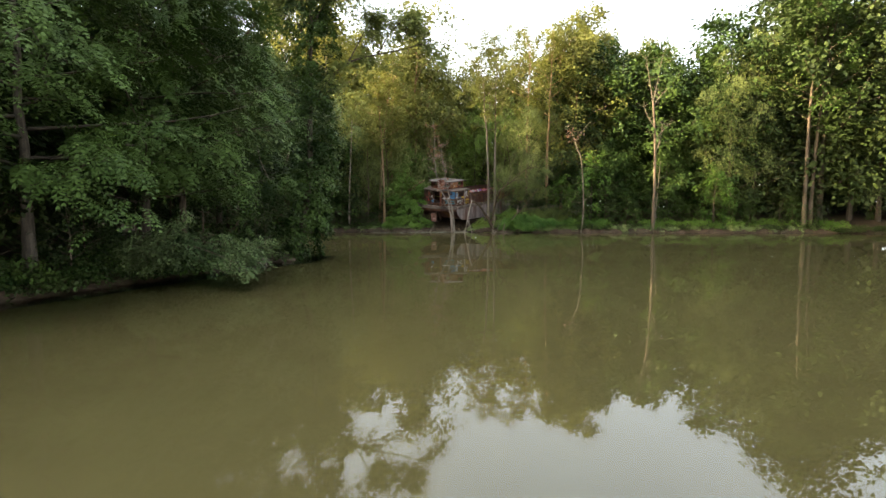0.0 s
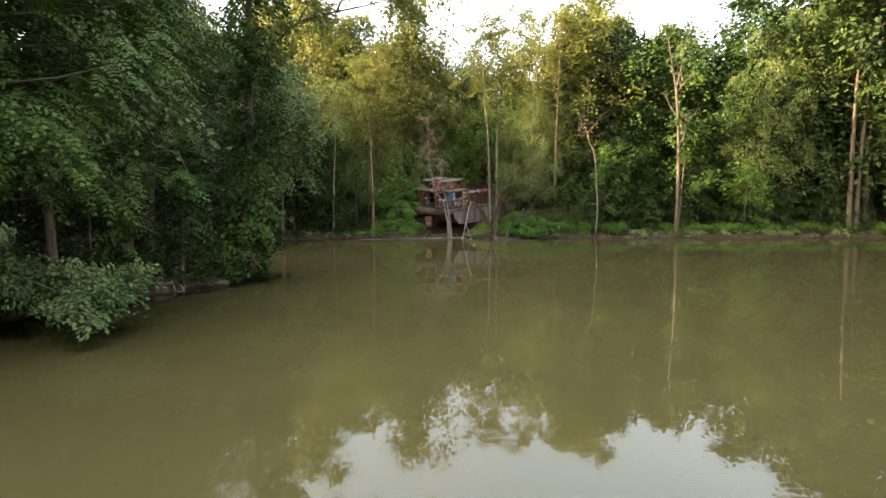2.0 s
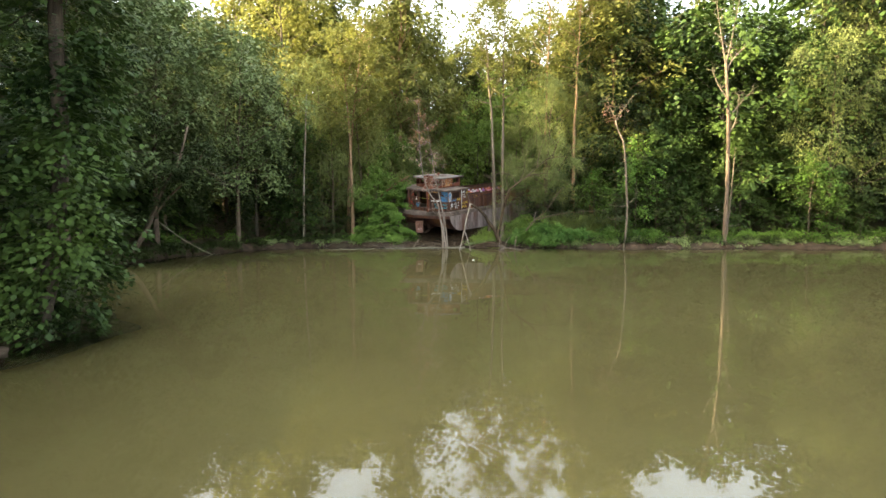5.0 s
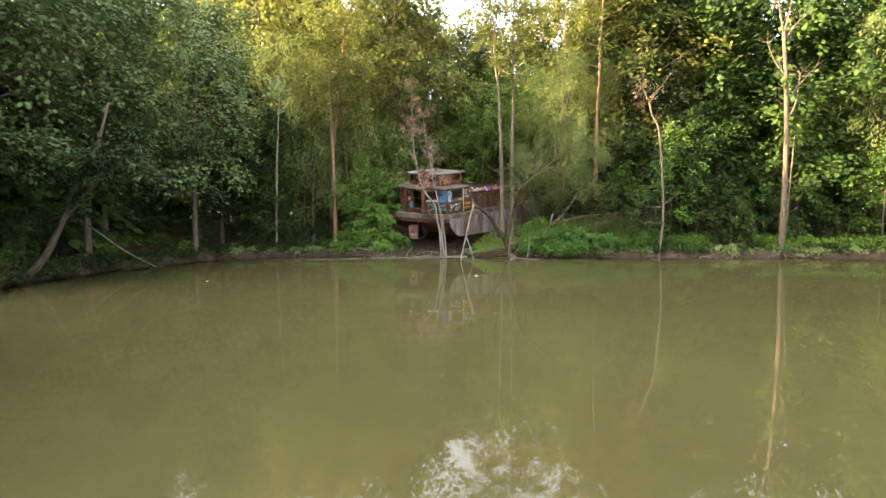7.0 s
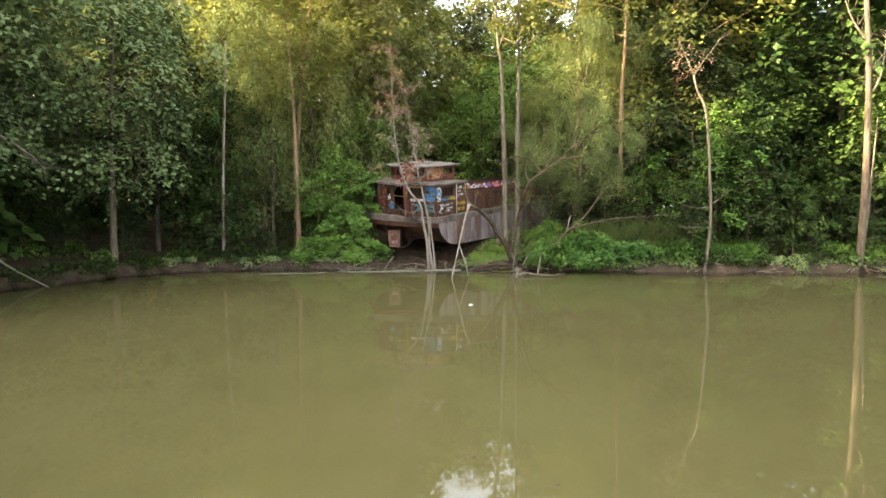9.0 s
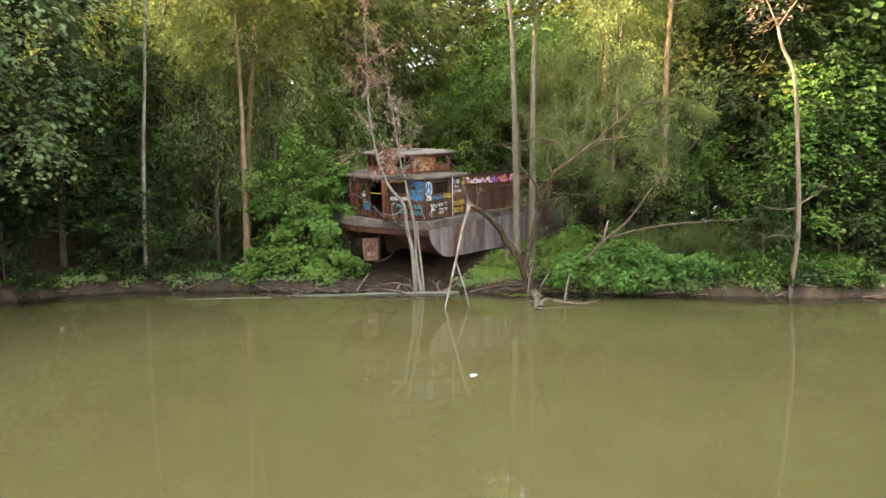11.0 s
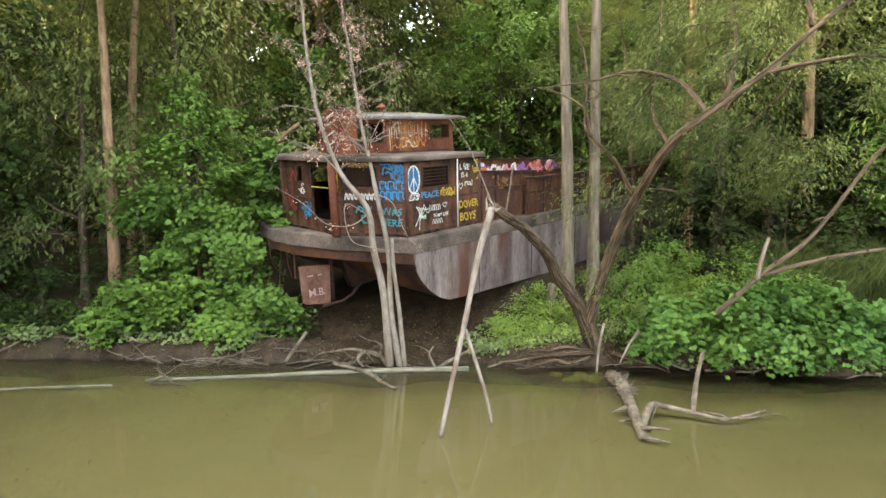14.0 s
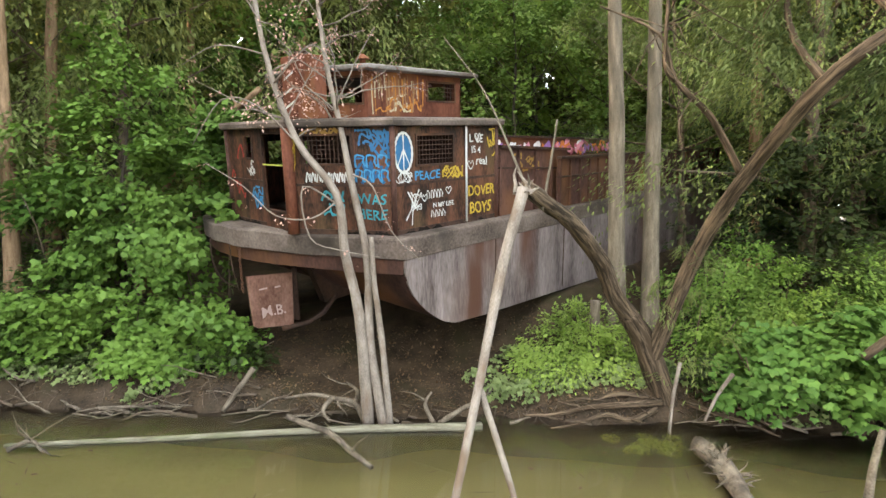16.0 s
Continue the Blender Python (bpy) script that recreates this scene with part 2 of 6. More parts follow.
def part(name, shape, mat, parent=None, label="", smooth=False, bevel=0.0, weld=False):
    ob = new(name, shape.mesh(name, mat, smooth, bevel, weld) if isinstance(shape, Shape) else shape)
    if parent is not None:
        ob.parent = parent
    if label:
        tagged(ob, label)
    return ob


def quads(name, corners, mat):
    """One mesh out of an array (n, 4, 3) of separate quads."""
    c = np.asarray(corners, dtype=np.float32)
    n = len(c)
    me = bpy.data.meshes.new(name)
    me.vertices.add(4 * n)
    me.vertices.foreach_set("co", c.ravel())
    me.loops.add(4 * n)
    me.loops.foreach_set("vertex_index", np.arange(4 * n, dtype=np.int32))
    me.polygons.add(n)
    me.polygons.foreach_set("loop_start", np.arange(0, 4 * n, 4, dtype=np.int32))
    me.materials.append(mat)
    me.update(calc_edges=True)
    return me


def leaf_quads(rs, at, size, width=0.5, droop=0.3, out=None):
    """Folded leaves at points at: (n, 4, 3). out: the way that they lean, an (n, 3) array."""
    n = len(at)
    d = rs.normal(size=(n, 3))
    d[:, 2] = d[:, 2] * 0.6 - droop
    if out is not None:
        d += out
    d /= np.linalg.norm(d, axis=1)[:, None]
    s = np.cross(d, rs.normal(size=(n, 3)) * 0.28 + np.array([0, 0, 1.0]))
    s /= np.linalg.norm(s, axis=1)[:, None] + 1e-6
    nrm = np.cross(s, d)
    ln = size * rs.uniform(0.6, 1.25, n)[:, None]
    mid = at + d * ln * 0.45 - nrm * ln * 0.06
    return np.stack([at, mid + s * ln * width * 0.5 + nrm * ln * 0.1, at + d * ln, mid - s * ln * width * 0.5 + nrm * ln * 0.1], axis=1)


# ---------------------------------------------------------------- ground and water
SHORE = [(-12, 0.1), (-15.5, -1.5), (-17.5, -5), (-19.3, -10), (-19.3, -16), (-16.5, -22), (-12.0, -29), (-8.3, -32.8), (-8.2, -34.6), (-9.8, -38), (-11.3, -43),
         (-13.5, -49), (-16, -57), (-20, -70), (-25, -95), (20, -110), (75, -95), (80, -40), (60, -6), (43, -0.6), (32, -1.2), (24, -0.3), (15, -0.6), (9, 0.1),
         (5.2, 0.45), (3.5, 0.2), (1.5, 0.35), (-0.5, 0.25), (-2.5, 0.4), (-5, 0.15), (-8.5, 0.35)]
BOAT_AT, BOAT_TURN = Vector((0.43, 0.05, 0)), radians(50.2)


def shore_distance(x, y):
    """Metres from the water's edge for arrays x, y: positive on land."""
    x, y = np.asarray(x, float), np.asarray(y, float)
    best, inside = np.full(x.shape, 1e9), np.zeros(x.shape, bool)
    for (ax, ay), (bx, by) in zip(SHORE, SHORE[1:] + SHORE[:1]):
        t = np.clip(((x - ax) * (bx - ax) + (y - ay) * (by - ay)) / ((bx - ax) ** 2 + (by - ay) ** 2), 0, 1)
        best = np.minimum(best, np.hypot(x - ax - t * (bx - ax), y - ay - t * (by - ay)))
        cross = (ay > y) != (by > y)
        inside ^= cross & (x < (bx - ax) * (y - ay) / (by - ay if by != ay else 1e-9) + ax)
    return np.where(inside, -best, best)


def ripple(x, y):
    return (np.sin(x * 1.7 + 1.3 * np.sin(y * 1.1)) * np.sin(y * 1.9 + 0.7 * np.sin(x * 0.9)) + 0.6 * np.sin(x * 4.3 + y * 2.1) * np.sin(y * 3.7 - x * 1.1))


def ground_height(x, y):
    x, y = np.asarray(x, float), np.asarray(y, float)
    d = shore_distance(x, y) + 0.16 * ripple(x * 1.1, y * 1.1)
    bank = 0.45 * np.clip(d / 0.3, 0, 1) ** 0.7 + 0.15 * np.clip(d - 0.3, 0, 12) + 0.02 * np.clip(d - 12, 0, 40)
    beach = 0.16 * np.clip(d, 0, 1.2) + 0.30 * np.clip(d - 1.2, 0, 3.6)
    mud = np.exp(-((x - 0.6) / 2.6) ** 4)
    land = bank * (1 - mud) + beach * mud
    # the hull's bed
    px, py = x - BOAT_AT.x, y - BOAT_AT.y
    u, w = px * 0.64 + py * 0.768, -px * 0.768 + py * 0.64
    bed = np.clip((u + 1) / 2, 0, 1) * np.clip((22 - u) / 3, 0, 1) * np.clip((w + 0.8) / 0.8, 0, 1) * np.clip((7.7 - w) / 0.8, 0, 1)
    keel = 1.02 + 0.158 * y
    top = np.where(u > 3, keel, keel - 0.16 * (3 - u))
    land = land * (1 - bed) + np.minimum(land, top) * bed
    lift = np.clip((u - 2.5) / 2, 0, 1) * bed
    land = land * (1 - lift) + keel * lift
    land = land + 0.04 * ripple(x * 2.3, y * 2.3) * np.clip(d, 0, 1)
    pond = -0.06 - 0.5 * np.clip(-d, 0, 4)
    return np.where(d > 0, land, pond)


def at_ground(x, y):
    return float(ground_height(np.array([x]), np.array([y]))[0])


def axis(parts):
    out = []
    for a, b, step in parts:
        out += list(np.arange(a, b, step))
    return np.array(out)


def build_ground():
    xs = axis([(-1600, -200, 200), (-200, -60, 20), (-60, -22, 2), (-22, -8, 0.4), (-8, 10, 0.2), (10, 28, 0.4), (28, 60, 1.2), (60, 200, 15), (200, 1601, 200)])
    ys = axis([(-1600, -200, 200), (-200, -60, 14), (-60, -24, 0.9), (-24, -3, 0.6), (-3, 5, 0.17), (5, 14, 0.5), (14, 50, 3), (50, 200, 25), (200, 1601, 200)])
    gx, gy = np.meshgrid(xs, ys)
    gz = ground_height(gx, gy)
    v = np.stack([gx, gy, gz], -1).reshape(-1, 3)
    nx, ny = len(xs), len(ys)
    i = (np.arange(ny - 1)[:, None] * nx + np.arange(nx - 1)[None]).reshape(-1)
    f = np.stack([i, i + 1, i + nx + 1, i + nx], 1)
    me = bpy.data.meshes.new("ground")
    me.from_pydata(v.tolist(), [], f.tolist())
    me.polygons.foreach_set("use_smooth", np.ones(len(f), bool))
    me.materials.append(MUD)
    tagged(new("ground", me), "brown mud and leaf litter of the pond's bank", "ground", kind="structure")
    s = Shape().add([(-300, -300, 0), (300, -300, 0), (300, 60, 0), (-300, 60, 0)], [(0, 1, 2, 3)])
    # the silt thickens from the clear shallows outwards
    xs, ys = xs[np.abs(xs) <= 300], ys[(ys >= -300) & (ys <= 60)]
    gx, gy = np.meshgrid(xs, ys)
    nx, ny = len(xs), len(ys)
    i = (np.arange(ny - 1)[:, None] * nx + np.arange(nx - 1)[None]).reshape(-1)
    deep = -shore_distance(gx, gy) - 0.25 * ripple(gx * 0.5, gy * 0.5)
    wet = (deep.reshape(-1) > -2.5)[np.stack([i, i + 1, i + nx + 1, i + nx], 1)].any(axis=1)
    bed = bpy.data.meshes.new("pond_silt")
    bed.from_pydata(np.stack([gx, gy, np.full(gx.shape, -0.055)], -1).reshape(-1, 3).tolist(), [], np.stack([i, i + 1, i + nx + 1, i + nx], 1)[wet].tolist())
    veil = bed.attributes.new("veil", "FLOAT", "POINT")
    veil.data.foreach_set("value", np.clip(0.12 + deep / 2.4, 0, 1).astype(np.float32).ravel())
    bed.materials.append(SILT)
    tagged(part("pond_silt", bed, SILT), "olive silt that clouds the pond beneath its surface", "silt", kind="structure")
    tagged(part("water", s, WATER), "still olive-green murky pond water", "water", kind="structure")


build_ground()


# ---------------------------------------------------------------- the tugboat: local x runs to the bow, y to port, z is up
PAINT = {}


def paint(name, rgb):
    if name not in PAINT:
        rgb = tuple(c * 0.68 for c in rgb)
        low = tuple(c * 0.62 for c in rgb)
        PAINT[name] = material("spray_" + name, low, rgb, 6, 45, 0.7, bump=0.15, spread=(0.25, 0.55))
    return PAINT[name]


WHITE, BLUE, YELLOW = (0.75, 0.74, 0.72), (0.06, 0.28, 0.52), (0.62, 0.42, 0.06)
PINK, RED, ORANGE, TEAL = (0.62, 0.16, 0.24), (0.42, 0.05, 0.04), (0.55, 0.22, 0.05), (0.05, 0.30, 0.36)

boat = tagged(new("tugboat"), "abandoned rusty steel tugboat covered with graffiti, stranded on the muddy bank", "boat")
# she lies down by the stern quarter, towards the water
boat.matrix_world = Matrix.Translation(BOAT_AT + Vector((0, 0, 2.7))) @ Matrix.Rotation(radians(9), 4, "X") @ Matrix.Rotation(BOAT_TURN, 4, "Z") @ Matrix.Translation((0, 0, -2.7))

STERN = [(0, 0), (-0.55, 1.05), (-1.02, 2.15), (-1.28, 2.95), (-1.38, 3.9), (-1.30, 4.8), (-1.0, 5.6), (-0.5, 6.3), (0, 6.8)]
BEAM = 6.8
BOW = [(14, 6.8), (18, 5.9), (21, 4.4), (22.3, 3.4), (21, 2.4), (18, 0.9), (14, 0)]


ARC = [(0.02, 2.70), (0.03, 2.48), (0.07, 2.30), (0.18, 2.08), (0.35, 1.86), (0.50, 1.70), (0.68, 1.56), (0.92, 1.40), (1.20, 1.30)]     # after edge of the side plates


def sheer(u):
    return 0.0 * u


def smooth_line(pts, steps):
    """Catmull-Rom points through pts."""
    out = []
    p = [Vector((*q, 0)) if len(q) == 2 else Vector(q) for q in pts]
    for i in range(len(p) - 1):
        a, b, c, d = p[max(i - 1, 0)], p[i], p[i + 1], p[min(i + 2, len(p) - 1)]
        for k in range(steps):
            t = k / steps
            out.append(0.5 * (2 * b + (c - a) * t + (2 * a - 5 * b + 4 * c - d) * t * t + (3 * b - a - 3 * c + d) * t ** 3))
    return out + [p[-1]]


STERN_LINE = [(p.x, p.y) for p in smooth_line(STERN, 4)]


def lettering(ob, text, x, z, size, colour, lean=0.0, tall=1.0, y=-0.006):
    """Sprayed words on a wall, the lower left corner at x, z."""
    cu = bpy.data.curves.new("words", "FONT")
    cu.body, cu.size, cu.offset, cu.resolution_u, cu.extrude = text, size, 0.003 * size / 0.2, 3, 0.001
    tmp = bpy.data.objects.new("words", cu)
    scene.collection.objects.link(tmp)
    bpy.context.view_layer.update()
    me = bpy.data.meshes.new_from_object(tmp.evaluated_get(bpy.context.evaluated_depsgraph_get()))
    bpy.data.objects.remove(tmp)
    co = np.zeros(len(me.vertices) * 3)
    me.vertices.foreach_get("co", co)
    co = co.reshape(-1, 3)
    wob = 0.05 * size
    px = co[:, 0] + wob * np.sin(co[:, 1] / size * 5 + co[:, 0] / size * 2) + lean * co[:, 1]
    pz = co[:, 1] * tall + wob * np.sin(co[:, 0] / size * 3.1)
    co = np.stack([px, -co[:, 2], pz], 1)
    me.vertices.foreach_set("co", co.ravel())
    joined = bmesh.new()
    joined.from_mesh(me)
    bpy.data.meshes.remove(me)
    left = set(joined.faces)
    while left:                                   # each letter is a piece of its own
        island, edge = [], [left.pop()]
        while edge:
            f = edge.pop()
            island.append(f)
            for v in f.verts:
                for q in v.link_faces:
                    if q in left:
                        left.remove(q)
                        edge.append(q)
        verts = {v: k for k, v in enumerate(dict.fromkeys(v for f in island for v in f.verts))}
        letter = bpy.data.meshes.new("graffiti")
        letter.from_pydata([tuple(v.co) for v in verts], [], [[verts[v] for v in f.verts] for f in island])
        letter.materials.append(colour)
        part("graffiti", letter, colour, ob).matrix_basis = Matrix.Translation((x, y, z))
    joined.free()


def build_hull():
    # rub rail and deck in one slab with a rounded edge
    ring = [(x, y) for x, y in STERN_LINE] + [(u, BEAM) for u in (3, 6, 9, 11.5)] + BOW + [(u, 0) for u in (11.5, 9, 6, 3)]
    n = len(ring)
    s = Shape()
    rows = [(2.70, -0.14), (2.70, -0.015), (2.715, 0.0), (3.03, 0.0), (3.055, -0.02), (3.07, -0.16)]
    cx, cy = 8.0, 3.4
    for z, off in rows:
        for x, y in ring:
            k = math.hypot(x - cx, y - cy)
            wob = 0.012 * math.sin(x * 9 + y * 7)
            s.v.append((x + off * (x - cx) / k, y + off * (y - cy) / k * 1.6, z + sheer(x) + wob))
    for r in range(len(rows) - 1):
        for i in range(n):
            s.f.append((r * n + i, r * n + (i + 1) % n, (r + 1) * n + (i + 1) % n, (r + 1) * n + i))
    s.f.append(tuple((len(rows) - 1) * n + i for i in range(n)))
    part("deck", s, DECK_EDGE, boat, "weathered grey-brown steel deck with a deep flat rub rail")
    # the vertical strip below the rail round the stern
    s = Shape()
    a = [(x * 0.955 + 0.02, 3.4 + (y - 3.4) * 0.985) for x, y in STERN_LINE]
    m = len(a)
    s.v = [(x, y, 2.70) for x, y in a] + [(x * 0.985 + 0.01, 3.4 + (y - 3.4) * 0.99, 2.44) for x, y in a]
    s.f = [(i, i + 1, m + i + 1, m + i) for i in range(m - 1)]
    part("stern_band", s, RUST, boat, smooth=True)
    # the counter: undercut stern down to the flat bottom
    s = Shape()
    steps = 12
    for j in range(steps + 1):
        f = max(0, j - 3) / (steps - 3) * (len(ARC) - 2) + 1
        i = min(int(f), len(ARC) - 2)
        u = ARC[i][0] + (ARC[i + 1][0] - ARC[i][0]) * (f - i)
        z = ARC[i][1] + (ARC[i + 1][1] - ARC[i][1]) * (f - i)
        for x, y in a:
            x = x * 0.985 + 0.01
            flat = min(1, j / 3)
            s.v.append((x + (u - x) * flat, 3.4 + (y - 3.4) * (0.99 + 0.0165 * flat), (2.44 - 0.0 * flat) * (1 - flat) + min(z, 2.42) * flat))
    s.f = [(j * m + i, j * m + i + 1, (j + 1) * m + i + 1, (j + 1) * m + i) for j in range(steps) for i in range(m - 1)]
    part("counter", s, RUST, boat, "rusty brown undercut counter", True)
    # side plates with the curved after edge
    arc = ARC
    for side in (0, 1):
        s = Shape()
        low = arc + [(u, 1.27 - 0.04 * (u - 1.2)) for u in (2.0, 3.0, 4.2, 6, 8, 10, 12, 14)]
        for u, z in low:
            for t in (0.02, 0.06):
                y = t if side == 0 else BEAM - t
                s.v += [(u, y, z), (u, y, 2.71 + sheer(u))]
        k = len(low)
        for i in range(k - 1):
            p = 4 * i
            s.f += [(p, p + 4, p + 5, p + 1), (p + 2, p + 3, p + 7, p + 6), (p, p + 2, p + 6, p + 4)]
        s.f.append((0, 1, 3, 2))
        plating = part("hull_side", s, HULL_SIDE, boat, "worn grey-painted hull plating with dark streaks")
        if side == 0:
            for u in (2.35, 4.8, 7.3, 9.8):
                part("weld_seam", Shape().box(u, u + 0.03, 0.012, 0.02, 1.2, 2.7), RUST_DARK, plating)
    s = Shape()
    bow = [(1.3, 0.06), (14, 0.06), (18, 1.0), (21, 2.6), (22, 3.4), (21, 4.2), (18, 5.8), (14, 6.74), (1.3, 6.74)]
    n = len(bow)
    s.v = [(x, y, 1.27 - 0.04 * (min(x, 14) - 1.2)) for x, y in bow] + [(x, y, 1.31 - 0.04 * (min(x, 14) - 1.2)) for x, y in bow]
    s.f = [tuple(range(n))[::-1], tuple(range(n, 2 * n))] + [(i, (i + 1) % n, n + (i + 1) % n, n + i) for i in range(n)]
    part("bottom", s, RUST_DARK, boat)
    s = Shape()
    edge = [(14, 0.03), (18, 0.95), (21, 2.45), (22.2, 3.4), (21, 4.35), (18, 5.85), (14, 6.77)]
    s.v = [(x, y, 0.78) for x, y in edge] + [(x, y, 2.72) for x, y in edge]
    s.f = [(i, i + 1, 7 + i + 1, 7 + i) for i in range(6)]
    part("bow_plating", s, HULL_SIDE, boat, smooth=True)
    # rudder with its stock, and the bent bar beneath
    s = Shape()
    s.add([(-1.33, 2.98, 2.16), (-1.28, 2.98, 1.16), (-1.20, 2.98, 1.10), (-0.45, 2.98, 0.97), (-0.40, 2.98, 2.06),
           (-1.33, 3.06, 2.16), (-1.28, 3.06, 1.16), (-1.20, 3.06, 1.10), (-0.45, 3.06, 0.97), (-0.40, 3.06, 2.06)],
          [(0, 1, 2, 3, 4), (9, 8, 7, 6, 5), (0, 5, 6, 1), (1, 6, 7, 2), (2, 7, 8, 3), (3, 8, 9, 4), (4, 9, 5, 0)])
    rud = part("rudder", s, RUDDER_STEEL, boat, "faded orange-brown steel rudder with scrawled paint", bevel=0.012)
    part("rudder_stock", Shape().tube([(-0.34, 3.02, 1.05), (-0.34, 3.02, 2.6)], [0.06, 0.06], 10), RUST_DARK, boat, smooth=True)
    part("skeg_bar", Shape().tube([(-0.72, 2.96, 0.96), (-0.2, 2.85, 0.98), (0.15, 2.8, 1.12), (0.5, 2.8, 1.45)], [0.045, 0.045, 0.05, 0.05], 8), RUST_DARK, boat, smooth=True)
    rose = paint("rose", (0.62, 0.44, 0.40))
    for x, z, w2, h in ((-1.12, 1.86, 0.16, 0.03), (-0.80, 1.84, 0.12, 0.03)):
        part("graffiti", Shape().box(x, x + w2, 2.972, 2.98, z - h / 2, z + h / 2), rose, rud)
    lettering(rud, "M.B.", -1.12, 1.28, 0.30, rose, y=2.974)
    # skeg and propeller tunnel
    s = Shape().add([(0.1, 3.28, 2.3), (1.7, 3.28, 1.35), (1.7, 3.28, 1.2), (0.5, 3.28, 1.15), (0.1, 3.5, 2.3), (1.7, 3.5, 1.35), (1.7, 3.5, 1.2), (0.5, 3.5, 1.15)],
                    [(0, 1, 2, 3), (7, 6, 5, 4), (0, 4, 5, 1), (1, 5, 6, 2), (2, 6, 7, 3), (3, 7, 4, 0)])
    part("skeg", s, RUST_DARK, boat)


build_hull()


def wall(name, p0, p1, z0, z1, holes, mat, label="", thick=0.05):
    """A wall plate from p0 to p1 (its inner side to the left), holes as (s0, s1, z0, z1). Its own x runs along it, y inwards, z is up."""
    d = Vector((p1[0] - p0[0], p1[1] - p0[1], 0))
    ln = d.length
    xs = sorted({0, ln, *[v for h in holes for v in h[:2]]})
    zs = sorted({z0, z1, *[v for h in holes for v in h[2:]]})
    solid = {}
    for i in range(len(xs) - 1):
        for j in range(len(zs) - 1):
            cx, cz = (xs[i] + xs[i + 1]) / 2, (zs[j] + zs[j + 1]) / 2
            solid[i, j] = not any(h[0] < cx < h[1] and h[2] < cz < h[3] for h in holes)
    s = Shape()
    for (i, j), on in solid.items():
        if not on:
            continue
        a, b, c, e = xs[i], xs[i + 1], zs[j], zs[j + 1]
        s.add([(a, 0, c), (b, 0, c), (b, 0, e), (a, 0, e), (a, thick, c), (b, thick, c), (b, thick, e), (a, thick, e)],
              [(0, 1, 2, 3), (7, 6, 5, 4)] + ([(0, 3, 7, 4)] if not solid.get((i - 1, j)) else []) + ([(1, 5, 6, 2)] if not solid.get((i + 1, j)) else [])
              + ([(0, 4, 5, 1)] if not solid.get((i, j - 1)) else []) + ([(3, 2, 6, 7)] if not solid.get((i, j + 1)) else []))
    ob = part(name, s, mat, boat, label, weld=True)
    ob.matrix_basis = Matrix.Translation((p0[0], p0[1], 0)) @ Matrix.Rotation(math.atan2(d.y, d.x), 4, "Z")
    for h in holes:
        frame_bar(ob, h)
    return ob, ln


def frame_bar(ob, h):
    """A raised steel rim round an opening."""
    s = Shape()
    a, b, c, e = h
    t = 0.035
    for x0, x1, y0, y1 in ((a - t, b + t, c - t, c), (a - t, b + t, e, e + t), (a - t, a, c, e), (b, b + t, c, e)):
        s.box(x0, x1, -0.02, 0.0, y0, y1)
    part("rim", s, RUST_DARK, ob)


def grille(ob, h, step=0.1):
    """A wire grid in an opening."""
    a, b, c, e = h
    k, m = int((b - a) / step), int((e - c) / step)
    up = Shape().box(-0.006, 0.006, 0.02, 0.032, c, e).mesh("wire", RUST_DARK)
    across = Shape().box(a, b, 0.016, 0.028, -0.006, 0.006).mesh("wire", RUST_DARK)
    for i in range(1, k + 1):
        part("wire", up, RUST_DARK, ob).location = (a + (b - a) * i / (k + 1), 0, 0)
    for i in range(1, m + 1):
        part("wire", across, RUST_DARK, ob).location = (0, 0, c + (e - c) * i / (m + 1))


def stroke(ob, pts, width, colour, closed=False, y=-0.005):
    """A flat sprayed line through (x, z) points."""
    p = [(q.x, q.y) for q in smooth_line(pts, 4)]
    s = Shape()
    for i, (x, z) in enumerate(p):
        a, b = p[max(i - 1, 0)], p[min(i + 1, len(p) - 1)]
        dx, dz = b[0] - a[0], b[1] - a[1]
        k = math.hypot(dx, dz) or 1
        h = width / 2 * (0.85 + 0.25 * math.sin(i * 1.7))
        s.v += [(x - dz / k * h, y, z + dx / k * h), (x + dz / k * h, y, z - dx / k * h)]
    s.f = [(2 * i, 2 * i + 1, 2 * i + 3, 2 * i + 2) for i in range(len(p) - 1)]
    return part("graffiti", s, colour, ob)


def scrawl(ob, x0, x1, z0, z1, n, width, colour, seed, y=-0.004):
    """Illegible looping tags that fill a patch: one stroke each."""
    rng = random.Random(seed)
    for i in range(n):
        a, b = rng.uniform(x0, x1 - 0.1), rng.uniform(z0, z1)
        pts = []
        for k in range(rng.randint(3, 6)):
            pts.append((min(max(a + k * 0.07 + rng.uniform(-0.05, 0.05), x0), x1), min(max(b + rng.uniform(-0.16, 0.16), z0), z1)))
        stroke(ob, pts, width * rng.uniform(0.7, 1.3), colour, y=y - 0.0006 * i)


CABIN = [(-0.88, 4.30), (-0.88, 1.88), (0.07, 0.30), (2.70, 0.30)]       # aft wall, corner wall, starboard wall
CABIN_ALL = CABIN + [(2.70, 6.10), (0.07, 6.10)]


def outward(outline, off):
    """A closed outline pushed out by off."""
    out, n = [], len(outline)
    for i in range(n):
        p, a, b = Vector(outline[i]), Vector(outline[i - 1]), Vector(outline[(i + 1) % n])
        d1, d2 = (p - a).normalized(), (b - p).normalized()
        n1, n2 = Vector((d1.y, -d1.x)), Vector((d2.y, -d2.x))
        m = (n1 + n2)
        out.append(tuple(p + m * off / (1 + n1.dot(n2))))
    return out


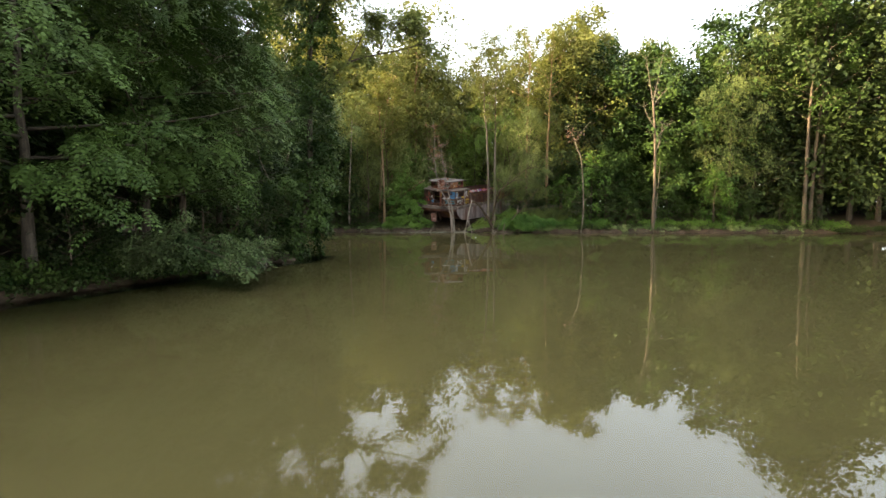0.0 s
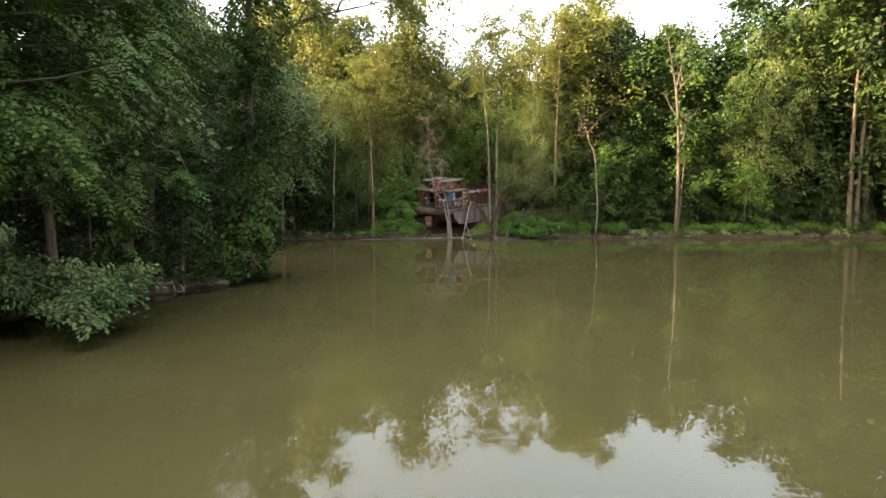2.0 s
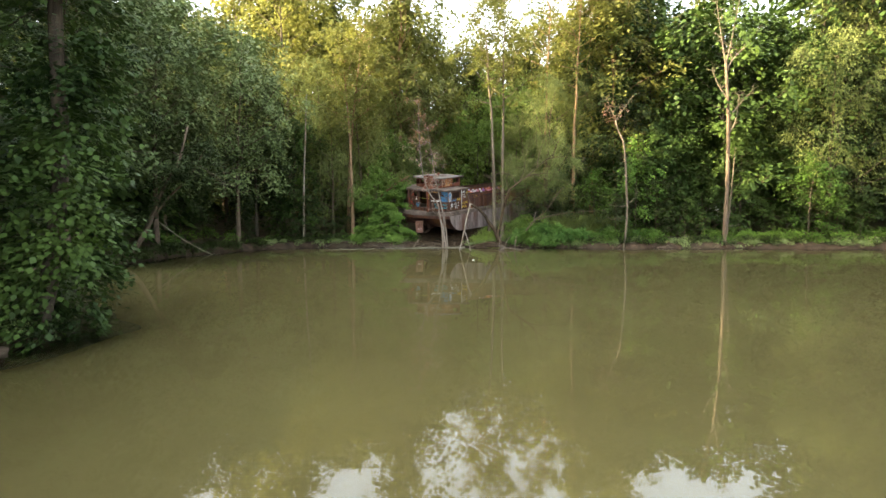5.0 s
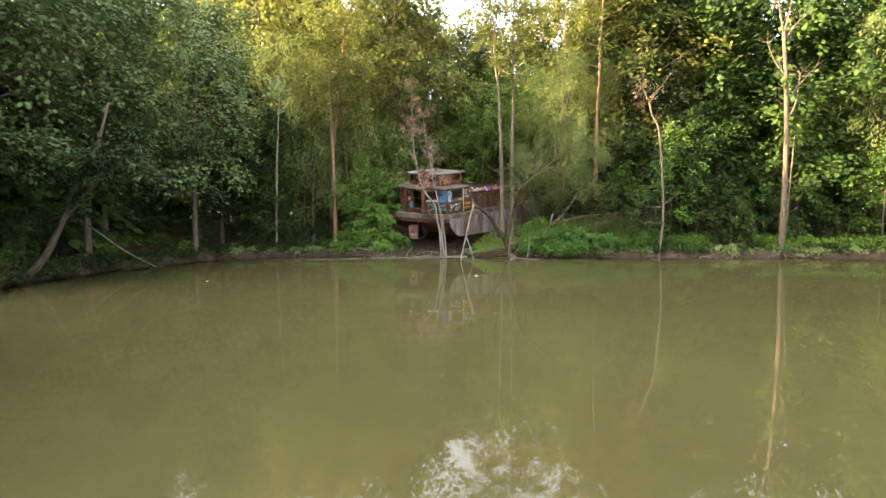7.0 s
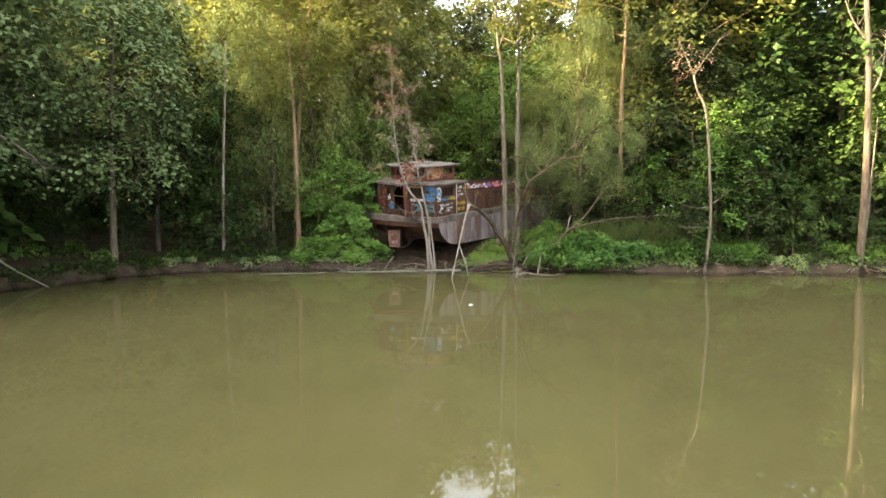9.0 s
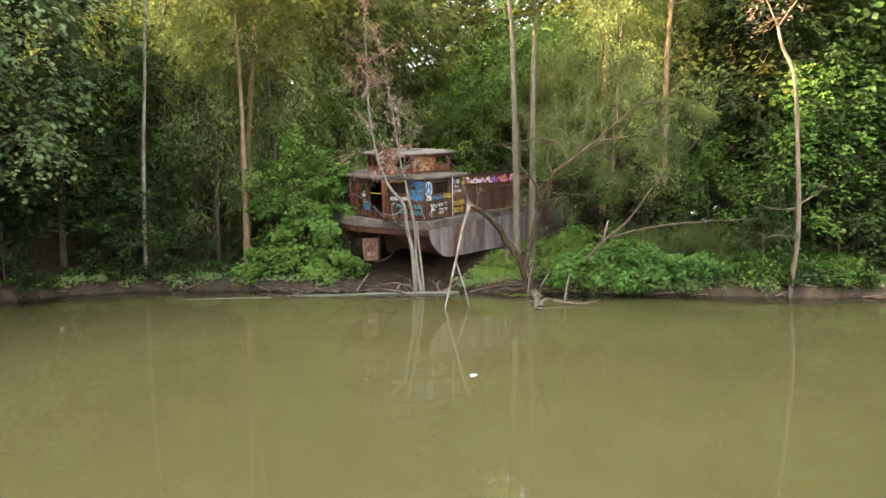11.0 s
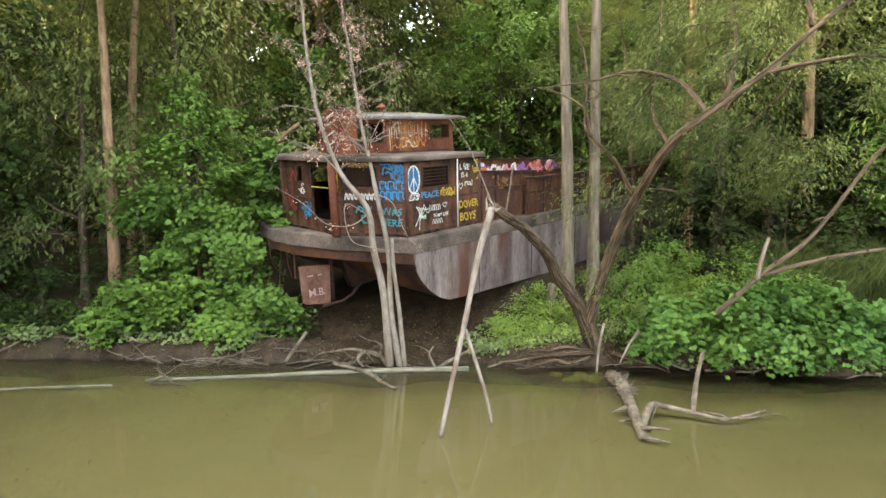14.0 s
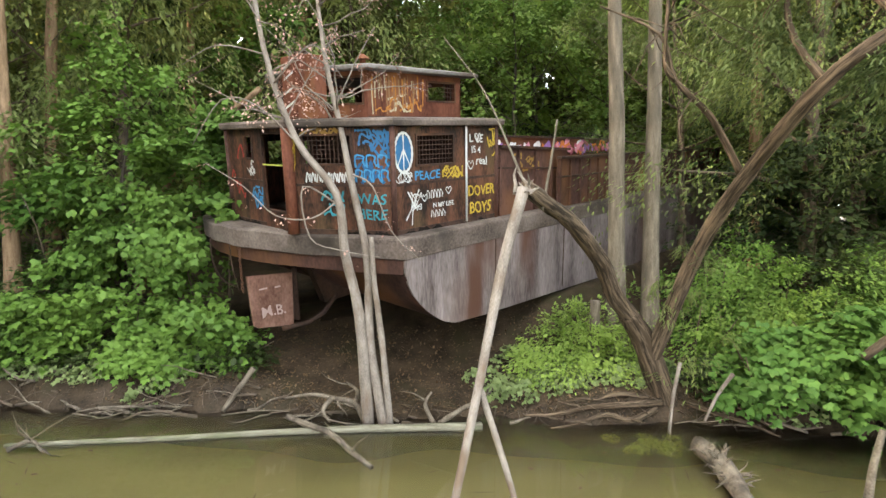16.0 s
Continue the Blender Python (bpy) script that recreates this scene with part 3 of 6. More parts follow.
def build_cabin():
    z0, z1 = 3.06, 4.86
    door, port = (1.45, 2.38, 3.42, 4.76), (0.78, 1.06, 4.33, 4.72)
    aft, la = wall("cabin_wall", CABIN[0], CABIN[1], z0, z1, [door, port], RUST_WALL, "rusty cabin wall with an open doorway and graffiti")
    wa = (0.27, 1.12, 4.27, 4.72)
    corner, lc = wall("cabin_wall", CABIN[1], CABIN[2], z0, z1, [wa], RUST_WALL, "rusty cabin wall with a gridded window and graffiti")
    wb = (0.53, 1.40, 4.22, 4.70)
    star, ls = wall("cabin_wall", CABIN[2], CABIN[3], z0, z1, [wb], RUST_WALL, "rusty cabin wall with a gridded window and graffiti")
    for a, b in ((3, 4), (4, 5), (5, 0)):
        wall("cabin_wall", CABIN_ALL[a], CABIN_ALL[b], z0, z1, [(0.6, 1.8, 4.0, 4.6)] if a == 4 else [(0.5, 1.4, 4.1, 4.65)] if a == 5 else [(1.0, 2.2, 4.0, 4.65), (3.2, 4.4, 4.0, 4.65)], RUST_WALL)
    grille(corner, wa, 0.085)
    grille(star, wb, 0.085)
    # belt seam and corner posts
    for ob, gaps in ((corner, [(0, lc)]), (star, [(0, ls)]), (aft, [(0, 1.40), (2.42, la)])):
        for a, b in gaps:
            part("belt", Shape().box(a, b, -0.016, 0.0, 3.885, 3.93), RUST_DARK, ob)
            part("kick_plate", Shape().box(a, b, -0.012, 0.0, 3.06, 3.15), RUST_DARK, ob)
    for p in CABIN_ALL:
        part("corner_post", Shape().tube([(*p, 3.07), (*p, 4.86)], [0.045, 0.045], 10), RUST, boat, smooth=True)
    part("door_post", Shape().tube([(-0.93, 1.84, 3.07), (-0.93, 1.84, 4.86)], [0.10, 0.10], 14), RUST_RED, boat, "thick rust-red post beside the doorway", True)
    part("pipe", Shape().tube([(1.80, 0.265, 3.1), (1.80, 0.265, 4.86)], [0.02, 0.02], 8), paint("white", WHITE), boat, "white-painted upright pipe", True)
    part("tape", Shape().box(1.42, 2.42, -0.012, -0.008, 4.21, 4.24), paint("tape", (0.55, 0.55, 0.12)), aft, "strip of yellow tape across the doorway")
    # rust holes along the foot of the walls
    rng = random.Random(2)
    for ob, ln in ((corner, lc), (star, ls), (aft, 1.3)):
        for k in range(4):
            x, z = rng.uniform(0.1, ln - 0.3), 3.07
            pts = [(x, -0.014, z)] + [(x + 0.06 * q + 0.03, -0.014, z + rng.uniform(0.01, 0.08)) for q in range(4)] + [(x + 0.3, -0.014, z)]
            part("rust_hole", Shape().add(pts, [tuple(range(6))]), HOLE, ob, "dark hole rusted through the plate")
    # roof with a rolled edge
    s = Shape()
    rows = [(4.86, 0.02), (4.86, 0.08), (4.875, 0.115), (4.95, 0.12), (4.99, 0.09), (5.01, -0.2)]
    n = len(CABIN_ALL)
    for z, off in rows:
        s.v += [(x, y, z) for x, y in outward(CABIN_ALL, off)]
    for r in range(len(rows) - 1):
        for i in range(n):
            s.f.append((r * n + i, r * n + (i + 1) % n, (r + 1) * n + (i + 1) % n, (r + 1) * n + i))
    s.f += [tuple(range(n))[::-1], tuple((len(rows) - 1) * n + i for i in range(n))]
    part("cabin_roof", s, DECK_EDGE, boat, "grey weathered sheet-steel roof with a rolled edge")
    part("bulkhead", Shape().box(2.5, 2.56, 0.4, 6.0, 3.07, 4.86), RUST_DARK, boat)
    # graffiti on the corner wall
    wh, bl, ye, tl = paint("white", WHITE), paint("blue", BLUE), paint("yellow", YELLOW), paint("teal", TEAL)
    scrawl(corner, 1.18, 1.80, 4.35, 4.80, 11, 0.045, paint("dim_blue", (0.045, 0.17, 0.34)), 3)
    scrawl(corner, 1.18, 1.80, 3.94, 4.30, 6, 0.05, paint("deep_blue", (0.03, 0.12, 0.26)), 4)
    for row, z, n in ((0, 4.20, 3), (1, 3.96, 4)):
        for k in range(n):
            x = 1.2 + k * 0.60 / n
            w2, h = 0.52 / n, 0.19
            stroke(corner, [(x, z), (x, z + h), (x + w2 * 0.8, z + h * 0.95), (x + w2 * 0.75, z + h * 0.5), (x + w2, z + 0.02)], 0.035, bl, y=-0.012)
    for k in range(9):
        x = 0.28 + k * 0.1
        stroke(corner, [(x, 3.95), (x + 0.03, 4.12), (x + 0.07, 3.97), (x + 0.08, 4.1)], 0.028, wh)
    lettering(corner, "WAS", 1.20, 3.60, 0.24, tl)
    lettering(corner, "HERE", 1.16, 3.34, 0.24, tl)
    scrawl(corner, 0.50, 0.95, 3.4, 3.8, 6, 0.04, tl, 8)
    scrawl(corner, 0.2, 1.2, 4.76, 4.84, 6, 0.04, paint("ochre", (0.35, 0.2, 0.05)), 9)
    # peace sign
    cx, cz, rx, rz = 0.23, 4.43, 0.19, 0.32
    blob = Shape().add([(cx + 0.9 * rx * math.cos(a), -0.003, cz + 0.9 * rz * math.sin(a)) for a in [k * math.pi / 12 for k in range(24)]], [tuple(range(24))])
    part("graffiti", blob, paint("dim_blue", (0.045, 0.17, 0.34)), star)
    stroke(star, [(cx + rx * math.cos(a), cz + rz * math.sin(a)) for a in [k * math.pi / 9 + 1.6 for k in range(19)]], 0.05, wh)
    stroke(star, [(cx, cz + rz), (cx, cz), (cx, cz - rz)], 0.03, wh)
    stroke(star, [(cx, cz + 0.05), (cx - rx * 0.7, cz - rz * 0.65)], 0.03, wh)
    stroke(star, [(cx, cz + 0.05), (cx + rx * 0.7, cz - rz * 0.65)], 0.03, wh)
    scrawl(star, 0.05, 0.4, 3.94, 4.1, 6, 0.018, wh, 11)
    lettering(star, "PEACE", 0.46, 3.96, 0.21, bl)
    lettering(star, "IS", 1.12, 3.97, 0.18, ye)
    scrawl(star, 1.05, 1.65, 3.95, 4.15, 8, 0.035, ye, 12)
    # white scribble and words under the belt
    scrawl(star, 0.32, 0.6, 3.45, 3.75, 6, 0.02, wh, 13)
    stroke(star, [(0.25, 3.30), (0.42, 3.55), (0.56, 3.8)], 0.03, wh)
    stroke(star, [(0.30, 3.78), (0.44, 3.55), (0.52, 3.45)], 0.03, wh)
    stroke(star, [(0.38, 3.2), (0.40, 3.4), (0.42, 3.56)], 0.022, wh)
    for x in (0.74, 0.84, 0.91, 0.99, 1.06):
        stroke(star, [(x, 3.62), (x + 0.01, 3.76), (x + 0.06, 3.70), (x + 0.05, 3.62)], 0.02, wh)
    for hx, hz, hs in ((1.28, 3.66, 1.0), (0.68, 3.58, 0.9)):
        stroke(star, [(hx, hz), (hx - 0.07 * hs, hz + 0.08 * hs), (hx - 0.03 * hs, hz + 0.13 * hs), (hx, hz + 0.09 * hs), (hx + 0.04 * hs, hz + 0.13 * hs), (hx + 0.07 * hs, hz + 0.08 * hs), (hx, hz)], 0.018, wh)
    lettering(star, "N MY LIFE", 0.88, 3.45, 0.12, wh)
    for x in (0.84, 0.94, 1.03, 1.12):
        stroke(star, [(x, 3.28), (x + 0.01, 3.4), (x + 0.06, 3.34), (x + 0.06, 3.28)], 0.02, wh)
    # the panel forward of the pipe
    lettering(star, "L VE", 1.84, 4.56, 0.21, wh)
    stroke(star, [(2.08, 4.55), (2.0, 4.65), (2.04, 4.72), (2.09, 4.67), (2.13, 4.72), (2.17, 4.64), (2.08, 4.55)], 0.022, wh)
    lettering(star, "IS 4", 1.90, 4.36, 0.18, wh)
    lettering(star, "real", 2.02, 4.14, 0.22, wh)
    stroke(star, [(1.88, 4.06), (1.80, 4.16), (1.84, 4.22), (1.88, 4.17), (1.93, 4.22), (1.96, 4.14), (1.88, 4.06)], 0.022, wh)
    lettering(star, "DOVER", 1.80, 3.56, 0.235, ye, tall=1.2)
    lettering(star, "BOYS", 1.84, 3.22, 0.26, ye, tall=1.2)
    scrawl(star, 2.35, 2.6, 4.3, 4.8, 6, 0.04, ye, 17)
    scrawl(aft, 0.85, 1.35, 3.4, 3.8, 6, 0.05, bl, 21)
    scrawl(aft, 0.75, 1.1, 4.0, 4.28, 5, 0.04, wh, 22)
    scrawl(aft, 2.44, 2.6, 3.9, 4.75, 6, 0.04, ye, 23)
    scrawl(aft, 0.1, 0.7, 3.4, 4.6, 5, 0.04, paint("red", RED), 24)


HOLE = material("rust_through", (0.004, 0.003, 0.003), (0.012, 0.008, 0.006), 5, 40, 0.95)
build_cabin()


def build_wheelhouse():
    w = [(0.10, 3.80), (0.10, 2.60), (0.62, 1.60), (3.09, 1.60), (3.09, 4.80), (0.62, 4.80)]
    z0, z1 = 5.0, 5.88
    s0, l0 = wall("wheelhouse_wall", w[0], w[1], z0, z1, [(0.1, 1.1, 5.36, 5.72)], RUST_RED)
    s1, l1 = wall("wheelhouse_wall", w[1], w[2], z0, z1, [(0.1, 1.02, 5.30, 5.74)], RUST_RED)
    s2, l2 = wall("wheelhouse_wall", w[2], w[3], z0, z1, [(1.50, 2.27, 5.38, 5.72)], RUST_RED, "rusty wheelhouse wall with rust-orange graffiti")
    wall("wheelhouse_wall", w[3], w[4], z0, z1, [(0.4, 1.3, 5.3, 5.72), (1.8, 2.7, 5.3, 5.72)], RUST_RED)
    wall("wheelhouse_wall", w[4], w[5], z0, z1, [(0.4, 1.8, 5.3, 5.72)], RUST_RED)
    wall("wheelhouse_wall", w[5], w[0], z0, z1, [(0.15, 0.9, 5.3, 5.72)], RUST_RED)
    grille(s2, (1.92, 2.27, 5.38, 5.72), 0.10)
    scrawl(s2, 0.15, 1.3, 5.15, 5.6, 7, 0.045, paint("orange", ORANGE), 31)
    scrawl(s2, 0.45, 1.1, 5.15, 5.6, 5, 0.04, paint("cream", (0.6, 0.5, 0.34)), 32)
    rng = random.Random(33)
    for k in range(34):                           # runs of thinned paint
        x, top = rng.uniform(0.06, 1.42), rng.uniform(5.6, 5.84)
        low = top - rng.uniform(0.12, 0.6)
        stroke(s2, [(x, top), (x + rng.uniform(-0.01, 0.01), (top + low) / 2), (x + rng.uniform(-0.02, 0.02), max(low, 5.08))], rng.uniform(0.012, 0.04), paint(*rng.choice((("cream", (0.6, 0.5, 0.34)), ("tan", (0.36, 0.2, 0.1)), ("orange", ORANGE)))), y=-0.004 - 0.0002 * k)
    part("sill_rail", Shape().box(0, l2, -0.03, 0, 4.99, 5.06), RUST_DARK, s2)
    s = Shape()
    n = len(w)
    cx, cy = 1.8, 3.2
    edge = outward(w, 0.27)
    rows = [(5.86, 0.94), (5.865, 0.995), (5.885, 1.0), (5.925, 1.0), (5.955, 0.965), (6.07, 0.45)]
    for z, k in rows:
        s.v += [(cx + (x - cx) * k, cy + (y - cy) * k, z) for x, y in edge]
    for q in range(len(rows) - 1):
        for i in range(n):
            s.f.append((q * n + i, q * n + (i + 1) % n, (q + 1) * n + (i + 1) % n, (q + 1) * n + i))
    s.f += [tuple(range(n))[::-1], tuple((len(rows) - 1) * n + i for i in range(n))]
    part("wheelhouse_roof", s, ROOF_SHEET, boat, "pale weathered wheelhouse roof with flaking paint")
    part("roof_vent", Shape().tube([(1.3, 2.6, 6.0), (1.3, 2.6, 6.22)], [0.06, 0.06], 8).tube([(1.3, 2.6, 6.2), (1.3, 2.6, 6.3)], [0.16, 0.03], 8), RUST_RED, boat)
    # funnel casing in front of the wheelhouse
    fun = part("funnel", Shape().prism([(-0.38, 2.85), (-0.38, 2.35), (-0.22, 2.12), (0.10, 2.12), (0.06, 2.85)], 4.99, 6.12), RUST_RED, boat, "square rust-red funnel casing with white scrawls", bevel=0.02)
    wh = paint("white", WHITE)
    for z in (5.2, 5.45, 5.7, 5.9):
        part("graffiti", Shape().add([(-0.384, 2.76, z), (-0.384, 2.42, z + 0.12), (-0.384, 2.42, z + 0.16), (-0.384, 2.76, z + 0.04)], [(0, 1, 2, 3)]), wh, fun)
    part("funnel_cap", Shape().tube([(-0.15, 2.5, 6.1), (-0.15, 2.5, 6.2)], [0.13, 0.13], 10), RUST_DARK, boat)


build_wheelhouse()


def build_bulwark():
    def plate(name, u0, u1, w0, zt0, zt1, label, mat=RUST, ribs=0.42, thick=0.04):
        s = Shape()
        k = max(1, int((u1 - u0) / 1.0))
        top = lambda u: zt0 + (zt1 - zt0) * (u - u0) / (u1 - u0)
        for i in range(k + 1):
            u = u0 + (u1 - u0) * i / k
            s.v += [(u, w0, 3.06 + sheer(u)), (u, w0, top(u)), (u, w0 + thick, 3.06 + sheer(u)), (u, w0 + thick, top(u))]
        for i in range(k):
            p = 4 * i
            s.f += [(p, p + 4, p + 5, p + 1), (p + 2, p + 3, p + 7, p + 6), (p + 1, p + 5, p + 7, p + 3), (p, p + 2, p + 6, p + 4)]
        s.f += [(0, 1, 3, 2), (4 * k, 4 * k + 2, 4 * k + 3, 4 * k + 1)]
        ob = part(name, s, mat, boat, label)
        u = u0 + 0.02
        while u < u1 and ribs:
            part("rib", Shape().add([(u, w0 - 0.06, 3.08 + sheer(u)), (u + 0.05, w0 - 0.06, 3.08 + sheer(u)), (u + 0.05, w0, 3.08 + sheer(u)), (u, w0, 3.08 + sheer(u)),
                                     (u, w0 - 0.05, top(u) - 0.03), (u + 0.05, w0 - 0.05, top(u) - 0.03), (u + 0.05, w0, top(u) - 0.03), (u, w0, top(u) - 0.03)],
                                    [(3, 2, 1, 0), (4, 5, 6, 7), (0, 1, 5, 4), (1, 2, 6, 5), (2, 3, 7, 6), (3, 0, 4, 7)]), RUST, ob)
            u += ribs
        for lift, deep, hgt in ((0.0, 0.09, 0.05), (-0.42, 0.05, 0.04)):
            t = Shape().add([(u0, w0 - deep, top(u0) + lift), (u1, w0 - deep, top(u1) + lift), (u1, w0 + thick + 0.01, top(u1) + lift), (u0, w0 + thick + 0.01, top(u0) + lift),
                             (u0, w0 - deep, top(u0) + lift + hgt), (u1, w0 - deep, top(u1) + lift + hgt), (u1, w0 + thick + 0.01, top(u1) + lift + hgt), (u0, w0 + thick + 0.01, top(u0) + lift + hgt)],
                            [(3, 2, 1, 0), (4, 5, 6, 7), (0, 1, 5, 4), (1, 2, 6, 5), (2, 3, 7, 6), (3, 0, 4, 7)])
            part("rail", t, RUST_DARK, ob)
        return ob

    a = plate("bulwark", 2.76, 5.30, 0.30, 4.44, 4.30, "rusty steel bulwark with upright ribs", ribs=0.6)
    scrawl(a, 2.9, 4.2, 3.95, 4.3, 9, 0.05, paint("ochre", (0.35, 0.2, 0.05)), 41, y=0.292)
    plate("bulwark", 4.62, 15.0, 0.10, 4.14, 4.02, "rusty steel bulwark with upright ribs")
    inner = plate("coaming", 3.4, 10.5, 2.0, 4.66, 4.42, "graffiti-covered hold coaming, pink and red", RUST_RED, 0)
    rng = random.Random(5)
    cols = [paint("light_pink", (0.95, 0.38, 0.48)), paint("bright_orange", (0.9, 0.28, 0.06)), paint("bright_white", (1.05, 1.0, 1.0)), paint("violet", (0.45, 0.22, 0.6)), paint("pink", PINK)]
    for i in range(44):
        x = rng.uniform(3.5, 10.0)
        pts = [(x + k * 0.14 + rng.uniform(-0.06, 0.06), rng.uniform(4.12, 4.5 - 0.02 * (x - 3.5))) for k in range(4)]
        stroke(inner, pts, rng.uniform(0.08, 0.2), cols[i % 5], y=1.94 - 0.0008 * i)
    plate("bulwark", 4.4, 15.0, 6.6, 4.14, 4.02, "", RUST, 0)


build_bulwark()


def build_boat_lines():
    def cable(pts, r, label, mat=RUST_DARK):
        part("cable", Shape().tube(smooth_line(pts, 5), [r] * (5 * (len(pts) - 1) + 1), 5), mat, boat, label, True)
    cable([(-1.40, 4.35, 2.75), (-1.42, 4.3, 2.3), (-1.32, 4.2, 1.9), (-1.1, 4.0, 1.7)], 0.014, "slack cable that hangs from the stern")
    cable([(-1.36, 3.55, 2.72), (-1.36, 3.5, 2.2), (-1.3, 3.45, 1.8)], 0.010, "slack cable that hangs from the stern")
    s = Shape()
    for i in range(16):
        z = 2.66 - i * 0.055
        r, ang = 0.026, (i % 2) * math.pi / 2
        pts = [(-1.33 + r * math.cos(a) * math.cos(ang), 3.22 + r * math.cos(a) * math.sin(ang), z + 0.036 * math.sin(a)) for a in [k * math.pi / 4 for k in range(9)]]
        s.tube(pts, [0.008] * 9, 4)
    part("chain", s, RUST, boat, "rusty chain that hangs beside the rudder", True)


build_boat_lines()


# ---------------------------------------------------------------- trees and plants
def far_shore(x):
    pts = sorted(p for p in SHORE if p[1] > -7 and p[0] > -18)
    return float(np.interp(x, [p[0] for p in pts], [p[1] for p in pts]))


def wander(rng, p, d, length, steps, bend=0.15, lift=0.0):
    """Points of a branch that starts at p in direction d."""
    out, d, p = [Vector(p)], Vector(d).normalized(), Vector(p)
    for i in range(steps):
        d = (d + Vector((rng.gauss(0, bend), rng.gauss(0, bend), rng.gauss(0, bend * 0.6) + lift))).normalized()
        p = p + d * (length / steps)
        out.append(p.copy())
    return out


def grow_tree(seed, height, radius, base=0.35, spread=0.28, limbs=16, lean=(0, 0), up=0.55, droop=0.0, twigs=4, narrow=1.0, bend=0.05):
    """Wood of a tree at the origin, and the points from which its leaves hang (an array)."""
    rng = random.Random(seed)
    wood = Shape()
    n = 9
    trunk = []
    for i in range(n + 1):
        f = i / n
        trunk.append(Vector((lean[0] * f * f + rng.gauss(0, bend) * f * height * 0.12, lean[1] * f * f + rng.gauss(0, bend) * f * height * 0.12, height * f)))
    wood.tube([trunk[0] + Vector((0, 0, -0.5))] + trunk, [radius * 1.35] + [radius * (1.15 if i == 0 else 1 - 0.88 * i / n) for i in range(n + 1)], 9, 0.06, rng)
    anchors = []
    for k in range(limbs):
        f = base + (1 - base) * (k + rng.random() * 0.6) / limbs
        f = min(f, 0.98)
        i = min(int(f * n), n - 1)
        p = trunk[i].lerp(trunk[i + 1], f * n - i)
        a = k * 2.4 + rng.uniform(-0.5, 0.5)
        g = (f - base) / (1 - base)
        ln = height * spread * (0.55 + 0.75 * math.sin(math.pi * min(1, g * 0.8 + 0.18))) * rng.uniform(0.7, 1.25) * narrow
        d = Vector((math.cos(a), math.sin(a), up * (0.4 + g * 1.3)))
        limb = wander(rng, p, d, ln, 5, 0.16, 0.05 - droop * 0.1)
        r0 = max(0.02, radius * (1 - 0.85 * f) * 0.5)
        wood.tube(limb, [r0 * (1 - 0.85 * j / 5) for j in range(6)], 4)
        for j in (1, 2, 3, 4, 5):
            anchors.append((limb[j], 1.0))
            for q in range(twigs if j > 1 else 1):
                d2 = Vector((rng.gauss(0, 1), rng.gauss(0, 1), rng.gauss(0.1 - droop, 0.6)))
                tw = wander(rng, limb[j], d2, ln * rng.uniform(0.16, 0.34), 3, 0.2, -droop * 0.25)
                if j > 3 and q < 1:
                    wood.tube(tw, [r0 * 0.2, r0 * 0.16, r0 * 0.1, r0 * 0.05], 3)
                anchors += [(tw[1], 0.7), (tw[2], 0.9), (tw[3], 1.0)]
    anchors.append((trunk[-1], 1))
    return wood, np.array([a[0][:] for a in anchors])


def tufts(rs, centre, way, n, size, spread, width=0.5, droop=0.3, flat=0.6, lobes=False):
    """Leaves in tufts: each tuft is a thin leaning fan at a centre, spread out along its way; a lobed leaf is three quads."""
    m = len(centre)
    way = way / (np.linalg.norm(way, axis=1)[:, None] + 1e-6)
    side = np.cross(way, np.array([0, 0, 1.0]) + rs.normal(size=(m, 3)) * 0.25)
    side /= np.linalg.norm(side, axis=1)[:, None] + 1e-6
    lift = np.cross(side, way)
    big = spread * rs.uniform(0.55, 1.45, m)
    i = rs.integers(0, m, n)
    f, h = rs.uniform(-0.8, 1.5, n)[:, None], rs.normal(0, 0.42 * flat, n)[:, None]
    g = rs.normal(0, 0.7, n)[:, None] * (1.15 - 0.4 * np.abs(f))
    p = centre[i] + big[i][:, None] * (way[i] * f * 1.25 + side[i] * g + lift[i] * h)
    p[:, 2] -= (0.3 * big[i][:, None] * f * f * np.where(f > 0, 1, 0))[:, 0]
    if lobes:
        return lobed(rs, p, size, 0.45, lift[i] * 0.7)
    return leaf_quads(rs, p, size, width, droop, way[i] * 2.8 + side[i] * g * 1.6)


def crown(rs, anchors, n, size, sigma, flat=0.6, width=0.5, droop=0.3, per=26):
    n = int(n * 0.58)
    pick = rs.integers(0, len(anchors), max(6, n // per))
    return tufts(rs, anchors[pick], sprays(rs, anchors, droop)[pick], n, size, sigma, width, droop * 0.5, flat)


def sprays(rs, anchors, droop):
    """The way in which the leaves of each twig point: outwards from the crown's middle and down."""
    way = anchors - anchors.mean(axis=0)
    way[:, 2] = 0
    way /= np.linalg.norm(way, axis=1)[:, None] + 0.3
    way += rs.normal(size=way.shape) * np.array([0.5, 0.5, 0.25])
    way[:, 2] -= droop
    return way


